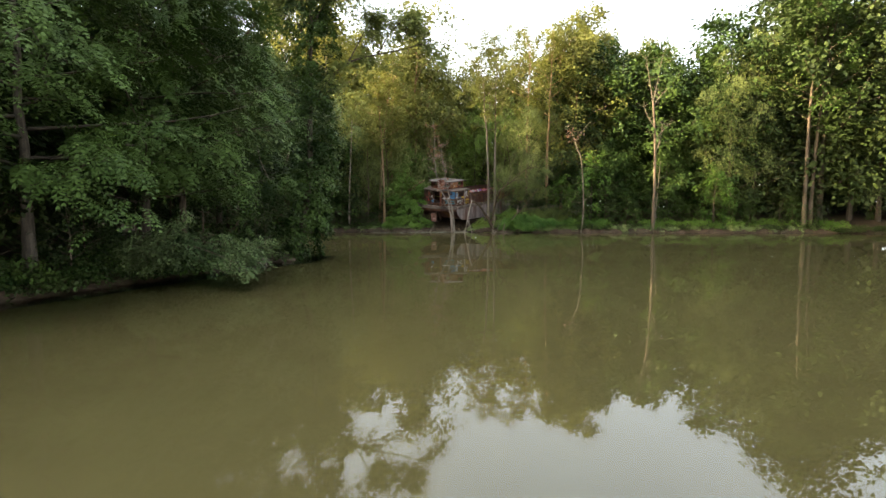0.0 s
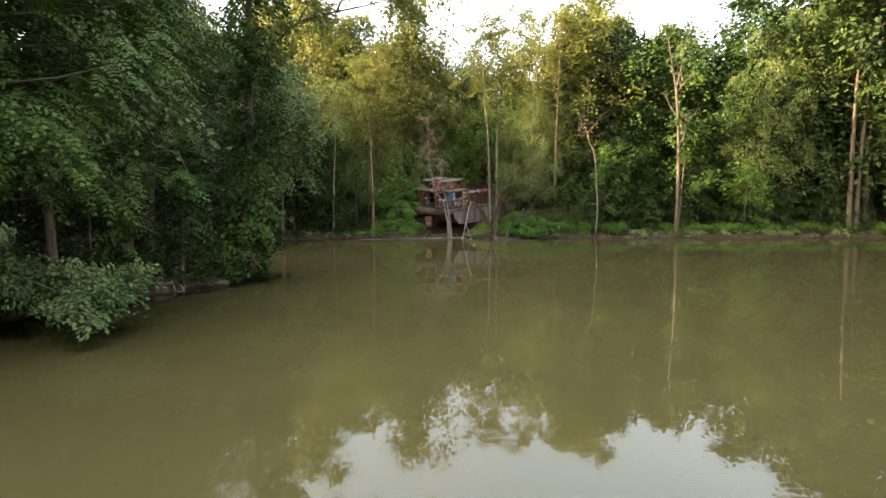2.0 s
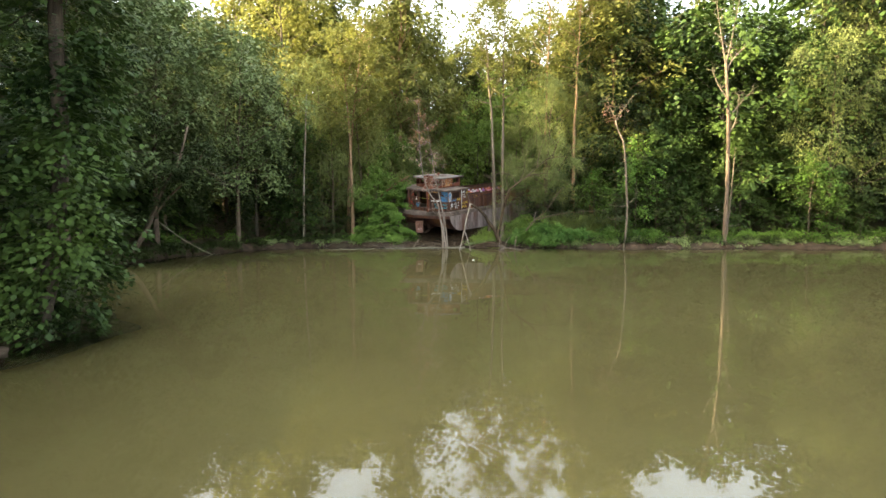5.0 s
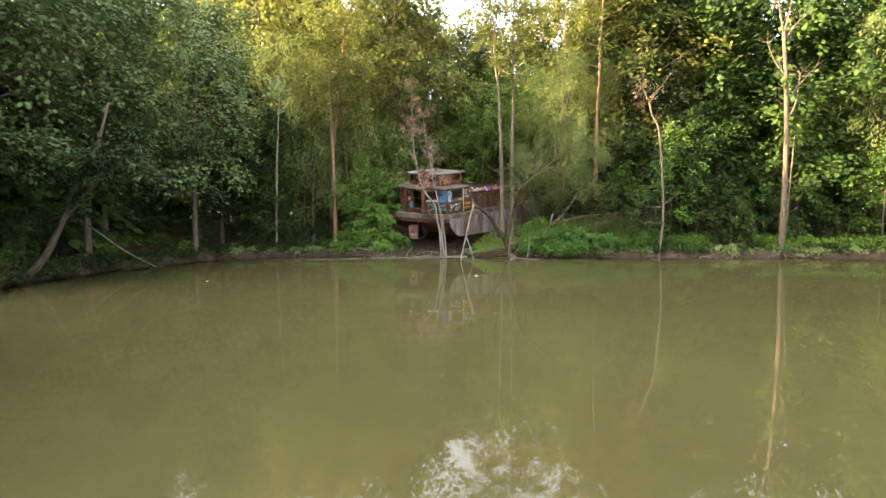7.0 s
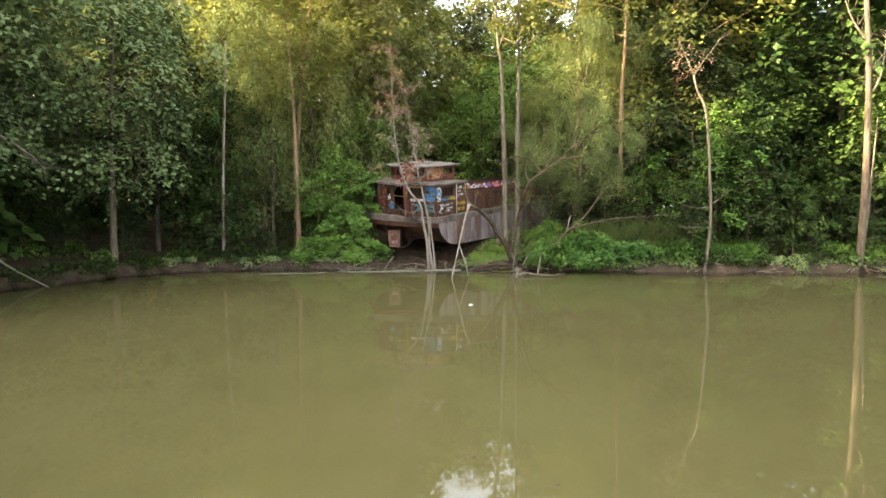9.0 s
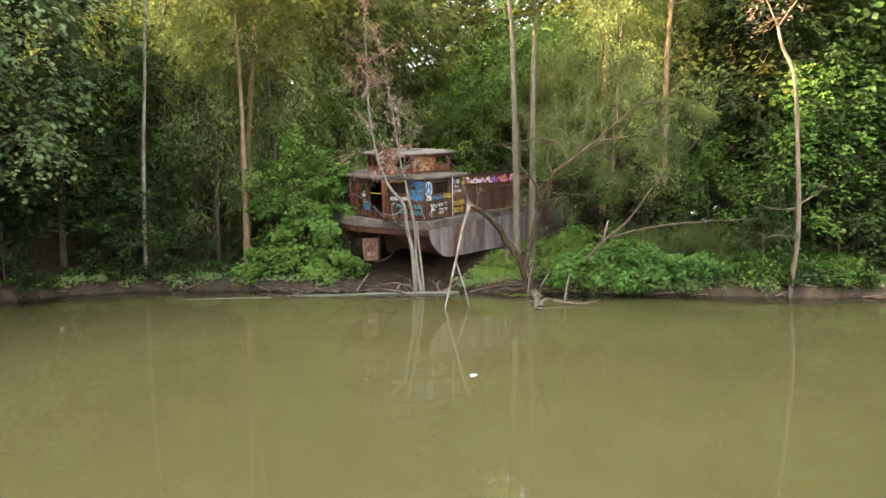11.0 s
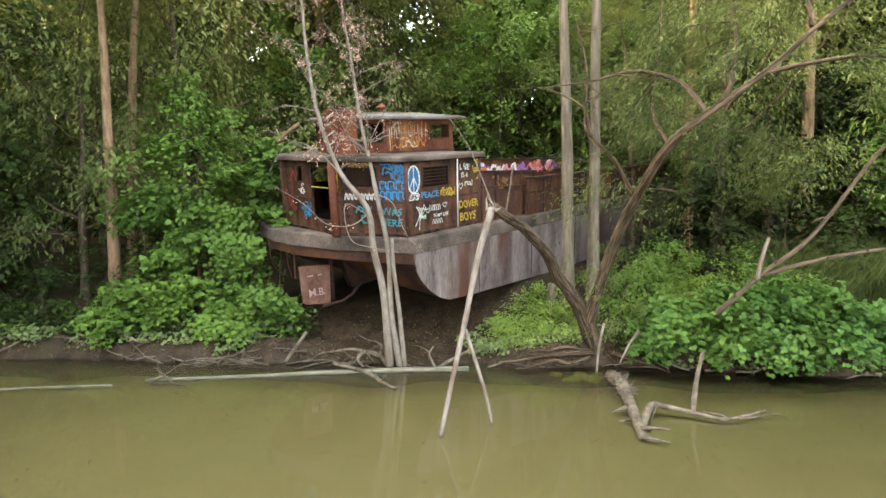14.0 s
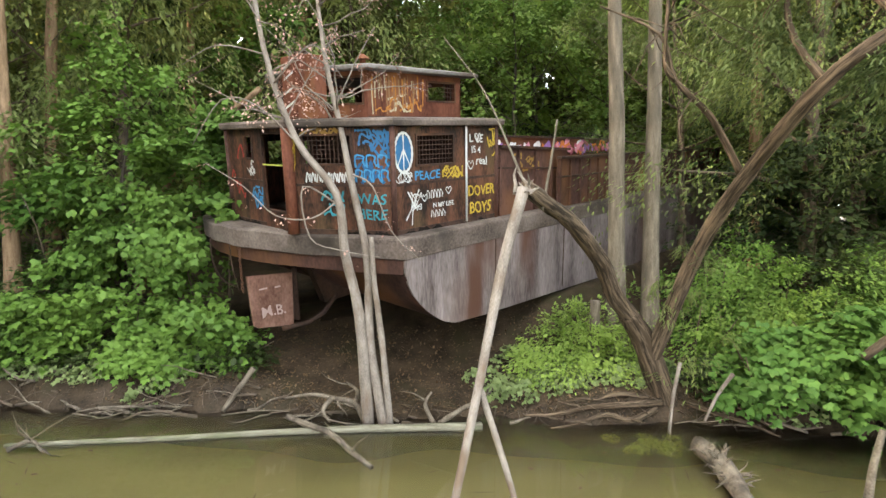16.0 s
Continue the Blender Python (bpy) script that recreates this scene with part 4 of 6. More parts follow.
def fronds(rs, anchors, n, length, leaflet, sigma):
    """Long drooping feathered leaves: pairs of leaflets along a curved rib."""
    pick = rs.integers(0, len(anchors), n // 9)
    fan = rs.integers(0, len(pick), n)
    idx = pick[fan]
    way = sprays(rs, anchors, 0.1)[pick][fan] * 1.6 + rs.normal(size=(n, 3)) * np.array([0.6, 0.6, 0.22])
    way[:, 2] = way[:, 2] * 0.6 + 0.1
    way /= np.linalg.norm(way, axis=1)[:, None]
    start = anchors[idx] + rs.normal(size=(n, 3)) * sigma
    side = np.cross(way, np.array([0, 0, 1.0]) + rs.normal(size=(n, 3)) * 0.25)
    side /= np.linalg.norm(side, axis=1)[:, None]
    ln = length * rs.uniform(0.6, 1.2, n)[:, None]
    down = np.array([0, 0, -1.0])
    out = []
    for f in (0.2, 0.36, 0.52, 0.68, 0.84, 1.0):
        p = start + way * ln * f + down * ln * 0.5 * f * f
        t = way + down * 1.0 * f
        t /= np.linalg.norm(t, axis=1)[:, None]
        for k in (-1, 1):
            d = side * k * (1.0 if f < 1 else 0.35) + t * (0.55 if f < 1 else 1.0) + down * 0.25
            d /= np.linalg.norm(d, axis=1)[:, None]
            w = np.cross(d, np.cross(t, side))
            size = leaflet * ln / length * (1.15 - 0.45 * f)
            out.append(np.stack([p, p + d * size * 0.4 + w * size * 0.2, p + d * size, p + d * size * 0.4 - w * size * 0.2], 1))
    return np.concatenate(out)


def tree(name, seed, spec, leaf, bark, n, size, sigma, label, category="tree", group="", flat=0.6, width=0.5, droop=0.3, crown_name="crown"):
    """A whole tree at the origin: an empty with trunk and crown."""
    rs = np.random.default_rng(seed)
    wood, anchors = grow_tree(seed, **spec)
    top = tagged(new(name), label, category, group)
    part("trunk", wood, bark, top, smooth=True)
    leaves = fronds(rs, anchors, n, 1.0, size, sigma) if name == "locust_tree" else crown(rs, anchors, n, size, sigma, flat, width, droop)
    part(crown_name, quads(crown_name, leaves, leaf), leaf, top)
    return top


def stand(x, y, turn=0.0, size=1.0, sink=0.05, tall=1.0):
    return Matrix.LocRotScale((x, y, at_ground(x, y) - sink), Euler((0, 0, turn)), (size, size, size * tall))


KINDS = {}
SPECS = {
    "poplar_a": (dict(height=27, radius=0.27, base=0.34, spread=0.20, limbs=26, up=0.8), LEAF_POPLAR, BARK_WARM, 13000, 0.46, 1.0),
    "poplar_b": (dict(height=25, radius=0.24, base=0.30, spread=0.21, limbs=26, up=0.7, lean=(1.2, 0.5)), LEAF_POPLAR, BARK_WARM, 13000, 0.46, 1.0),
    "poplar_c": (dict(height=29, radius=0.27, base=0.40, spread=0.18, limbs=24, up=0.9, lean=(-0.8, 0.6)), LEAF_POPLAR, BARK_GREY, 13000, 0.46, 1.0),
    "maple_a": (dict(height=16, radius=0.20, base=0.12, spread=0.25, limbs=24, up=0.4), LEAF_SHADED, BARK_DARK, 13500, 0.36, 0.75),
    "maple_b": (dict(height=11, radius=0.14, base=0.10, spread=0.27, limbs=24, up=0.35, lean=(0.8, -0.4)), LEAF_GREEN, BARK_DARK, 12000, 0.26, 0.5),
    "maple_d": (dict(height=16, radius=0.20, base=0.12, spread=0.25, limbs=24, up=0.4, lean=(0.5, 0.3)), LEAF_HALF_SHADED, BARK_DARK, 15500, 0.35, 0.75),
    "maple_c": (dict(height=11, radius=0.14, base=0.10, spread=0.27, limbs=24, up=0.35, lean=(-0.5, 0.6)), LEAF_HALF_SHADED, BARK_DARK, 12500, 0.30, 0.6),
    "maple_e": (dict(height=12, radius=0.15, base=0.10, spread=0.28, limbs=26, up=0.35, lean=(-0.4, 0.3)), LEAF_FRESH, BARK_DARK, 15000, 0.22, 0.55),
    "silver_a": (dict(height=16, radius=0.20, base=0.26, spread=0.30, limbs=26, up=0.35, lean=(1.0, -0.4)), LEAF_SILVER, BARK, 26000, 0.25, 0.65),
    "willow_a": (dict(height=14, radius=0.20, base=0.18, spread=0.30, limbs=24, up=0.7, droop=0.2, lean=(-0.8, -0.6)), LEAF_WILLOW, BARK, 30000, 0.26, 0.6),
    "willow_b": (dict(height=14, radius=0.20, base=0.22, spread=0.30, limbs=24, up=0.7, droop=0.2, lean=(-0.6, -0.9)), LEAF_WILLOW, BARK, 62000, 0.15, 0.42),
    "locust_a": (dict(height=15, radius=0.24, base=0.2, spread=0.38, limbs=32, up=0.2, droop=0.2), LEAF_LOCUST_SHADED, BARK_DARK, 6400, 0.24, 0.22),
    "shrub_a": (dict(height=4.2, radius=0.05, base=0.06, spread=0.42, limbs=18, up=0.5), LEAF_HALF_SHADED, BARK, 4600, 0.19, 0.3),
    "shrub_b": (dict(height=5.5, radius=0.06, base=0.06, spread=0.36, limbs=20, up=0.6), LEAF_SHADED, BARK, 5000, 0.21, 0.34),
    "pale_a": (dict(height=2.2, radius=0.04, base=0.06, spread=0.75, limbs=16, up=0.12), LEAF_PALE, BARK, 9000, 0.13, 0.24),
}
LABELS = {"poplar": ("poplar", "tall poplar with a bare lower trunk and airy yellow-green crown", "poplars in the woods", "tree"),
          "maple": ("maple_tree", "broad-leaved tree with a dense green crown", "maples in the woods", "tree"),
          "willow": ("willow_tree", "grey-green willow with fine drooping foliage", "willows in the woods", "tree"),
          "silver": ("silver_maple", "grey-green leafy maple that spreads over the water", "silver maples on the bank", "tree"),
          "locust": ("locust_tree", "dark feathery-leaved tree that overhangs the water", "trees over the pond", "tree"),
          "shrub": ("shrub", "leafy green shrub on the bank", "shrubs on the bank", "shrub"),
          "pale": ("pale_shrub", "low shrub with pale grey-green leaves, overhanging the water", "pale shrubs", "shrub")}


def kind_of(key):
    """The first of each kind is a plant of its own; the later ones are copies of it."""
    name, label, group, category = LABELS[key.split("_")[0]]
    wide = {"willow": 0.3, "locust": 0.36}.get(key.split("_")[0], 0.8)
    hang = {"willow": 0.9, "locust": 0.6, "poplar": 0.7, "maple": 0.55, "silver": 0.6}.get(key.split("_")[0], 0.4)
    return tree(name, sum(ord(c) * 7 for c in key), *SPECS[key], label, category, group, width=wide, droop=hang, flat=0.5)


def plant(key, x, y, turn, size, tall=1.0):
    m = stand(x, y, turn, size, tall=tall)
    if key not in KINDS:
        KINDS[key] = kind_of(key)
        KINDS[key].matrix_world = m
        return KINDS[key]
    return copy_thing(KINDS[key], m @ Matrix.Diagonal((*(1 / s for s in KINDS[key].scale), 1)))


PLACED = [(4.36, 2.32), (5.09, 2.57), (-12.7, 0.6), (-8.6, 2.2), (23.8, 0.1), (15.1, -0.5), (-11.4, -35.2), (-8.6, -33.6)]


def woods():
    rng = random.Random(11)

    def free(x, y, gap):
        if shore_distance(np.array([x]), np.array([y]))[0] < 0.7:
            return False
        px, py = x - BOAT_AT.x, y - BOAT_AT.y
        u, w = px * 0.64 + py * 0.768, -px * 0.768 + py * 0.64
        if -3 < u < 24 and -2.4 < w < 8.5:
            return False
        return all((x - a) ** 2 + (y - b) ** 2 > gap * gap for a, b in PLACED)

    def put(key, x, y, size, tall=1.0):
        PLACED.append((x, y))
        plant(key, x, y, rng.uniform(0, 6.28), size, tall)

    def sow(count, x0, x1, y0, y1, keys, s0, s1, gap):
        done = tries = 0
        while done < count and tries < 3000:
            tries += 1
            x, y = rng.uniform(x0, x1), rng.uniform(y0, y1)
            if not free(x, y, gap):
                continue
            s, key = rng.uniform(s0, s1), rng.choice(keys)
            if -4 < x < 14 and y > 9 and key.startswith("poplar"):        # a clearing behind the boat
                continue
            if -5 < x < 5 and y > 4 and key.startswith("poplar"):
                s *= 0.8
            put(key, x, y, s, rng.uniform(0.92, 1.1))
            done += 1

    # trees that stand out: willows and young trees behind the bank
    for key, x, y, s in (("willow_b", 9.2, 4.6, 0.95), ("willow_b", 12.2, 7.5, 1.0), ("maple_e", 3.0, 15.8, 0.95), ("maple_e", 7.4, 18.0, 1.05), ("maple_e", 11.0, 16.0, 1.0), ("maple_e", 0.0, 20.5, 1.1), ("maple_e", 4.6, 23.5, 1.35), ("maple_e", 9.0, 25.0, 1.4), ("maple_c", 16.5, 18.0, 0.9), ("willow_b", 7.8, 8.6, 0.7), ("maple_c", 19.5, 4.0, 0.85), ("maple_c", 26.5, 3.2, 0.75), ("maple_c", 22.5, 6.5, 1.0),
                         ("willow_a", -8.6, 6.0, 0.95), ("willow_a", -11.0, 4.0, 0.75), ("maple_b", -6.8, 3.2, 0.56), ("maple_b", -6.4, 10.0, 0.8), ("maple_d", -14.5, 3.0, 0.62), ("maple_a", -17.5, 1.5, 0.8),
                         ("willow_a", -6.4, 12.8, 1.15), ("willow_a", -13.2, 8.0, 1.05), ("willow_a", -3.6, 13.5, 1.0), ("maple_c", 14.0, 14.0, 1.2), ("willow_a", 34.0, 3.0, 1.1), ("maple_a", 37.5, 4.0, 1.0),
                         # silver maples at x = -24.2 and -22.6 are added to block the sun
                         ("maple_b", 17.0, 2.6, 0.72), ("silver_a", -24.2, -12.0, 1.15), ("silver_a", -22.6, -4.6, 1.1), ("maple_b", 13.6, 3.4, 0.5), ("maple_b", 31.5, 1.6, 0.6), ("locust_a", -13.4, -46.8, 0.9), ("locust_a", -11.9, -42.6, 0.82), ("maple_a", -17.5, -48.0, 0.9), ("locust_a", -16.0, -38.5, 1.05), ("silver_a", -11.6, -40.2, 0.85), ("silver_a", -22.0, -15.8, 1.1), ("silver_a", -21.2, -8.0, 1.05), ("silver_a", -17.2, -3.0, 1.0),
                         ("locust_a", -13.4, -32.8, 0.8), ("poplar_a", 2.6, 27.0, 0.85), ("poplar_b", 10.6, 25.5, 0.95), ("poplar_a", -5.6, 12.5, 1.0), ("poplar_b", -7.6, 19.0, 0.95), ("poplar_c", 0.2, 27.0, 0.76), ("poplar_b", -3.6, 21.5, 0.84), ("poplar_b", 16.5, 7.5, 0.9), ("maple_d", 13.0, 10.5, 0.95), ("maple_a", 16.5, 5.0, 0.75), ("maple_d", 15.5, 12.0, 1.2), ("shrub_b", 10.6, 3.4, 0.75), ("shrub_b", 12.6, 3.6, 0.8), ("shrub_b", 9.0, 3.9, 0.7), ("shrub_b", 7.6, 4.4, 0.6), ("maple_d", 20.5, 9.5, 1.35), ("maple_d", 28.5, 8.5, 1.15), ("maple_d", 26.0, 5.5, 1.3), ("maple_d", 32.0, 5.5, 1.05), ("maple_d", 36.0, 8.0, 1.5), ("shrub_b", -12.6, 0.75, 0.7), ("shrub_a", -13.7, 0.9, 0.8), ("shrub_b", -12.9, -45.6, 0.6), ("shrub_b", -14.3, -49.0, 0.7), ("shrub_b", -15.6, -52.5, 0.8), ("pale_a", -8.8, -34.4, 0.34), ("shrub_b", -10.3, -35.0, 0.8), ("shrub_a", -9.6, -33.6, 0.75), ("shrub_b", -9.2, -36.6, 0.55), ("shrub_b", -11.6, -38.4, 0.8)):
        put(key, x, y, s)
    sow(8, 5, 19, 9, 28, ["poplar_a", "poplar_b", "poplar_c"], 0.80, 0.88, 3.4)
    sow(8, 19, 35, 9, 28, ["maple_d", "poplar_c", "maple_d"], 0.74, 0.84, 3.6)
    sow(11, -34, 2, 8, 28, ["poplar_a", "poplar_b", "poplar_c"], 0.85, 1.05, 3.6)
    # the right-hand trees' shade is put into their dark leaf colour
    sow(10, 36, 74, 2.5, 22, ["maple_a", "maple_a", "maple_d"], 1.5, 1.9, 3.6)
    sow(7, 38, 74, 2, 10, ["maple_a", "maple_a", "willow_a"], 1.25, 1.6, 2.8)
    sow(8, 46, 70, -5, 4, ["shrub_b"], 1.0, 1.5, 1.6)
    sow(8, 8, 60, 5, 20, ["maple_a", "willow_a", "maple_c"], 0.75, 1.1, 2.8)
    sow(6, -34, -13, 3, 18, ["maple_a", "maple_c", "willow_a"], 0.85, 1.15, 2.8)
    sow(6, -36, -23.5, -30, -1, ["maple_a", "poplar_b", "maple_c"], 0.85, 1.15, 2.8)
    sow(7, -34, -11.5, -62, -36, ["maple_a", "poplar_b", "maple_a"], 0.9, 1.25, 3.0)
    sow(16, 13, 46, 0.9, 4.5, ["shrub_a", "shrub_b", "shrub_b"], 0.45, 0.95, 1.35)
    sow(8, -17, -3.6, 1.3, 5, ["shrub_a", "shrub_b"], 0.3, 0.5, 1.2)
    sow(6, -22.5, -15, -26, -1, ["shrub_b"], 0.4, 0.6, 1.3)
    sow(9, -16, -10, -54, -30, ["shrub_b"], 0.5, 0.9, 1.3)
    # the far woods that close the view between the trunks; darkest belts paint shade
    rs = np.random.default_rng(3)

    def belt(n, x0, y0, x1, y1, deep, tall, size=0.62):
        k = math.hypot(x1 - x0, y1 - y0)
        dx, dy = (x1 - x0) / k, (y1 - y0) / k
        count = int(k / 2.7)
        along, off = (np.arange(count) + rs.uniform(0, 1, count)) * k / count, rs.normal(0, deep, count)
        high, wide = tall * rs.uniform(0.78, 1.06, count), rs.uniform(2.2, 3.6, count)
        low = rs.uniform(-0.05, 0.06, count) * high
        m = n // 22
        i = rs.integers(0, count, m)
        v = rs.normal(size=(m, 3))
        v /= np.linalg.norm(v, axis=1)[:, None]
        v[:, :2] /= np.where(v[:, 2:] < 0, np.linalg.norm(v[:, :2], axis=1)[:, None] + 0.05, 1)
        lump = 0.8 + 0.3 * np.sin(v[:, 0] * 5 + i) * np.sin(v[:, 1] * 4 + 2 * i) * np.sin(v[:, 2] * 7 + 3 * i)
        r = (rs.uniform(0.7, 1.05, m) * lump)[:, None]
        c = np.stack([x0 + dx * along - dy * off, y0 + dy * along + dx * off, (high + low) / 2], 1)[i]
        p = c + v * r * np.stack([wide, wide, (high - low) / 2], 1)[i]
        p[:, 2] = np.maximum(p[:, 2], 0.4)
        return tufts(rs, p, v * np.array([1, 1, 0.3]) + np.array([0, 0, -0.6]), n, size, 0.95, 0.7, 0.3)

    for leaf, piece in ((LEAF_WOODS, belt(60000, -60, 24, -5, 26, 2.5, 36, 0.9)), (LEAF_WOODS, belt(15000, -6, 33, 2, 33, 2.0, 23, 0.85)), (LEAF_WOODS, belt(26000, 2, 33, 17, 33, 2.0, 30, 0.85)), (LEAF_WOODS, belt(20000, 13, 26, 24, 26, 2.0, 31, 0.85)), (LEAF_HALF_SHADED, belt(26000, 24, 26, 42, 25, 2.5, 31, 0.85)),
                        (LEAF_SHADED, belt(30000, 40, 24, 66, 22, 2.5, 32, 0.95)), (LEAF_SHADED, belt(26000, -64, 28, 64, 28, 2.0, 13, 1.0)), (LEAF_WOODS, belt(13000, -5, 36, 15, 36, 1.5, 18, 0.8)), (LEAF_WOODS, belt(24000, -42, 31, 2, 32, 2.0, 24, 1.0)),
                        # the 40 m belt at x = -44 is unseen, added to block the low sun
                        (LEAF_HALF_SHADED, belt(18000, -44, 32, -44, -36, 3.5, 17, 1.05)), (LEAF_HALF_SHADED, belt(22000, -27, 12, -29, -34, 1.6, 15, 0.9)), (LEAF_WOODS, belt(16000, -44, -36, -44, -150, 3.5, 40, 1.3)),
                        (LEAF_HALF_SHADED, belt(26000, -22, -36, -28, -84, 2.0, 19, 0.9)), (LEAF_SHADED, belt(28000, 46, 12, 96, -45, 2.5, 30, 1.05))):
        tagged(part("far_woods", quads("far_woods", piece, leaf), leaf), "dense woods behind the nearer trees and out of view, some coloured dark for shade", "woods", kind="stuff")


woods()


# ---------------------------------------------------------------- single trees, stems and dead wood
def leafy(name, points, n, size, sigma, mat, parent, seed, width=0.5, droop=0.3, flat=0.6, per=26):
    rs = np.random.default_rng(seed)
    return part(name, quads(name, crown(rs, np.array([p[:] for p in points]), n, size, sigma, flat, width, droop, per), mat), mat, parent)


def bough(rng, shape, pts, r0, r1, sides=8, steps=4, rough=0.05):
    line = smooth_line(pts, steps)
    k = len(line) - 1
    shape.tube(line, [r0 + (r1 - r0) * i / k for i in range(k + 1)], sides, rough, rng)
    return line


def tall_pair():
    for x, y, h, r, lean, seed, bark in ((4.36, 2.32, 21, 0.19, (-1.1, 0.1), 301, BARK_GREY), (5.09, 2.57, 22.5, 0.18, (0.1, 0.4), 302, BARK_GREY), (11.8, 4.7, 23, 0.2, (0.8, 0.5), 303, BARK_WARM), (-8.7, 2.3, 17, 0.18, (-0.8, 0.5), 304, BARK_WARM),
                                         (-8.8, 9.9, 19, 0.19, (0.3, 0), 305, BARK_WARM), (-9.6, 4.4, 20, 0.2, (1.8, 0.2), 306, BARK_WARM), (9.6, 8.0, 24, 0.2, (0.4, 0.3), 307, BARK_WARM), (14.5, 9.0, 24, 0.2, (-0.5, 0.3), 308, BARK_WARM)):
        t = tree("poplar", seed, dict(height=h, radius=r, base=0.55, spread=0.16, limbs=18, up=0.7, lean=lean, bend=0.03), LEAF_POPLAR, bark, 9000, 0.25, 0.42,
                 "slender poplar with a straight bare trunk and light crown", "tree", "slender poplars by the boat", width=0.68)
        t.matrix_world = stand(x, y, 0, 1.0, sink=0.1)


tall_pair()


def dead_trees():
    rng = random.Random(5)
    # thin grey stem that bends near its top
    t = tagged(new("dead_tree"), "thin bare grey dead tree at the water's edge", "tree", "dead trees")
    s = Shape()
    line = bough(rng, s, [(15.15, -0.5, -0.3), (15.42, -0.5, 2.6), (15.3, -0.5, 5.6), (15.02, -0.55, 8.7), (14.5, -0.6, 9.9), (14.3, -0.6, 10.7)], 0.095, 0.05)
    part("trunk", s, BARK_GREY, t, smooth=True)
    for pts in ([(14.3, -0.6, 10.7), (14.9, -0.6, 11.6), (15.9, -0.5, 12.9)], [(14.3, -0.6, 10.7), (13.9, -0.6, 11.6), (13.4, -0.7, 12.6)], [(15.35, -0.5, 3.6), (14.6, -0.6, 3.55), (13.9, -0.7, 3.7)],
                [(15.35, -0.5, 3.7), (15.9, -0.6, 4.1), (16.4, -0.6, 4.5)], [(15.38, -0.5, 2.4), (14.7, -0.5, 2.5), (14.0, -0.6, 2.4)]):
        s = Shape()
        ln = bough(rng, s, pts, 0.035, 0.01, 5)
        for q in range(5):
            p = ln[rng.randrange(3, len(ln))]
            tw = wander(rng, p, (rng.gauss(0, 1), rng.gauss(0, 1), rng.gauss(0.4, 0.5)), 0.7, 4, 0.25)
            s.tube(tw, [0.012, 0.01, 0.008, 0.006, 0.004], 4)
        part("branch", s, BARK_GREY, t, smooth=True)
    leafy("dry_leaves", [Vector((14.3, -0.6, 11)), Vector((14.8, -0.6, 11.8)), Vector((13.8, -0.6, 12))], 500, 0.12, 0.5, LEAF_DRY, t, 8)
    # tall bare grey tree with a forked top
    t = tagged(new("dead_tree"), "tall bare grey dead tree with a forked top and exposed roots", "tree", "dead trees")
    s = Shape()
    trunk = bough(rng, s, [(23.85, 0.1, -0.2), (23.75, 0.1, 0.6), (23.85, 0.1, 5.3), (23.75, 0.1, 10.8), (23.4, 0.1, 15.4)], 0.215, 0.11, 10)
    part("trunk", s, BARK, t, smooth=True)
    for k, pts in enumerate(([(23.4, 0.1, 15.2), (23.0, 0.1, 17.4), (22.5, 0.1, 20.2)], [(23.4, 0.1, 15.3), (23.8, 0, 17.5), (24.3, 0, 20.6)], [(23.75, 0.1, 10.9), (24.6, 0, 12.0), (25.7, 0, 13.2)],
                             [(23.75, 0.1, 9.5), (24.3, 0, 10.6), (24.5, 0, 12.6)], [(23.6, 0.1, 12.5), (22.9, 0.2, 13.6), (22.3, 0.1, 14.9)], [(23.45, 0.1, 14.8), (24.2, 0.1, 16), (25.3, 0, 16.9)], [(24.0, 0.4, 0.2), (24.3, 0.4, 4.0), (24.6, 0.5, 8.5)])):
        s = Shape()
        ln = bough(rng, s, pts, 0.075 if k != 6 else 0.1, 0.02, 6)
        for q in range(9):
            p = ln[rng.randrange(2, len(ln))]
            tw = wander(rng, p, (rng.gauss(0, 0.8), rng.gauss(0, 0.5), rng.gauss(0.8, 0.5)), rng.uniform(0.7, 2.0), 4, 0.2)
            s.tube(tw, [0.022, 0.018, 0.013, 0.008, 0.005], 4)
        part("branch", s, BARK_GREY, t, smooth=True)
    for k in range(12):
        a = k * 0.52 + rng.uniform(-0.2, 0.2)
        s = Shape().tube(smooth_line([(23.8, 0.1, 0.35), (23.8 + 0.6 * math.cos(a), 0.1 + 0.4 * math.sin(a), 0.32), (23.8 + 1.6 * math.cos(a), -0.1 + 0.8 * math.sin(a), 0.05)], 3), [0.07, 0.065, 0.06, 0.05, 0.04, 0.03, 0.02], 5)
        part("root", s, DRIFT, t, smooth=True)
    # broken white stem on the far bank
    t = tagged(new("dead_tree"), "straight broken pale stem among the trees", "tree")
    s = Shape()
    bough(rng, s, [(-12.85, 0.7, 0.2), (-12.7, 0.6, 5.5), (-12.45, 0.6, 10.1), (-12.3, 0.6, 13.5)], 0.11, 0.04)
    part("trunk", s, BARK_BIRCH, t, smooth=True)
    leafy("sprout_foliage", [Vector((-12.6 + rng.gauss(0, 0.5), 0.4 + rng.gauss(0, 0.3), z)) for z in (2.2, 2.6, 3.4, 4.4, 4.9, 6.0, 6.9, 7.4, 8.8, 9.3, 10.6, 11.6, 12.4, 13.0)], 1500, 0.18, 0.3, LEAF_GREEN, t, 17, 0.65)
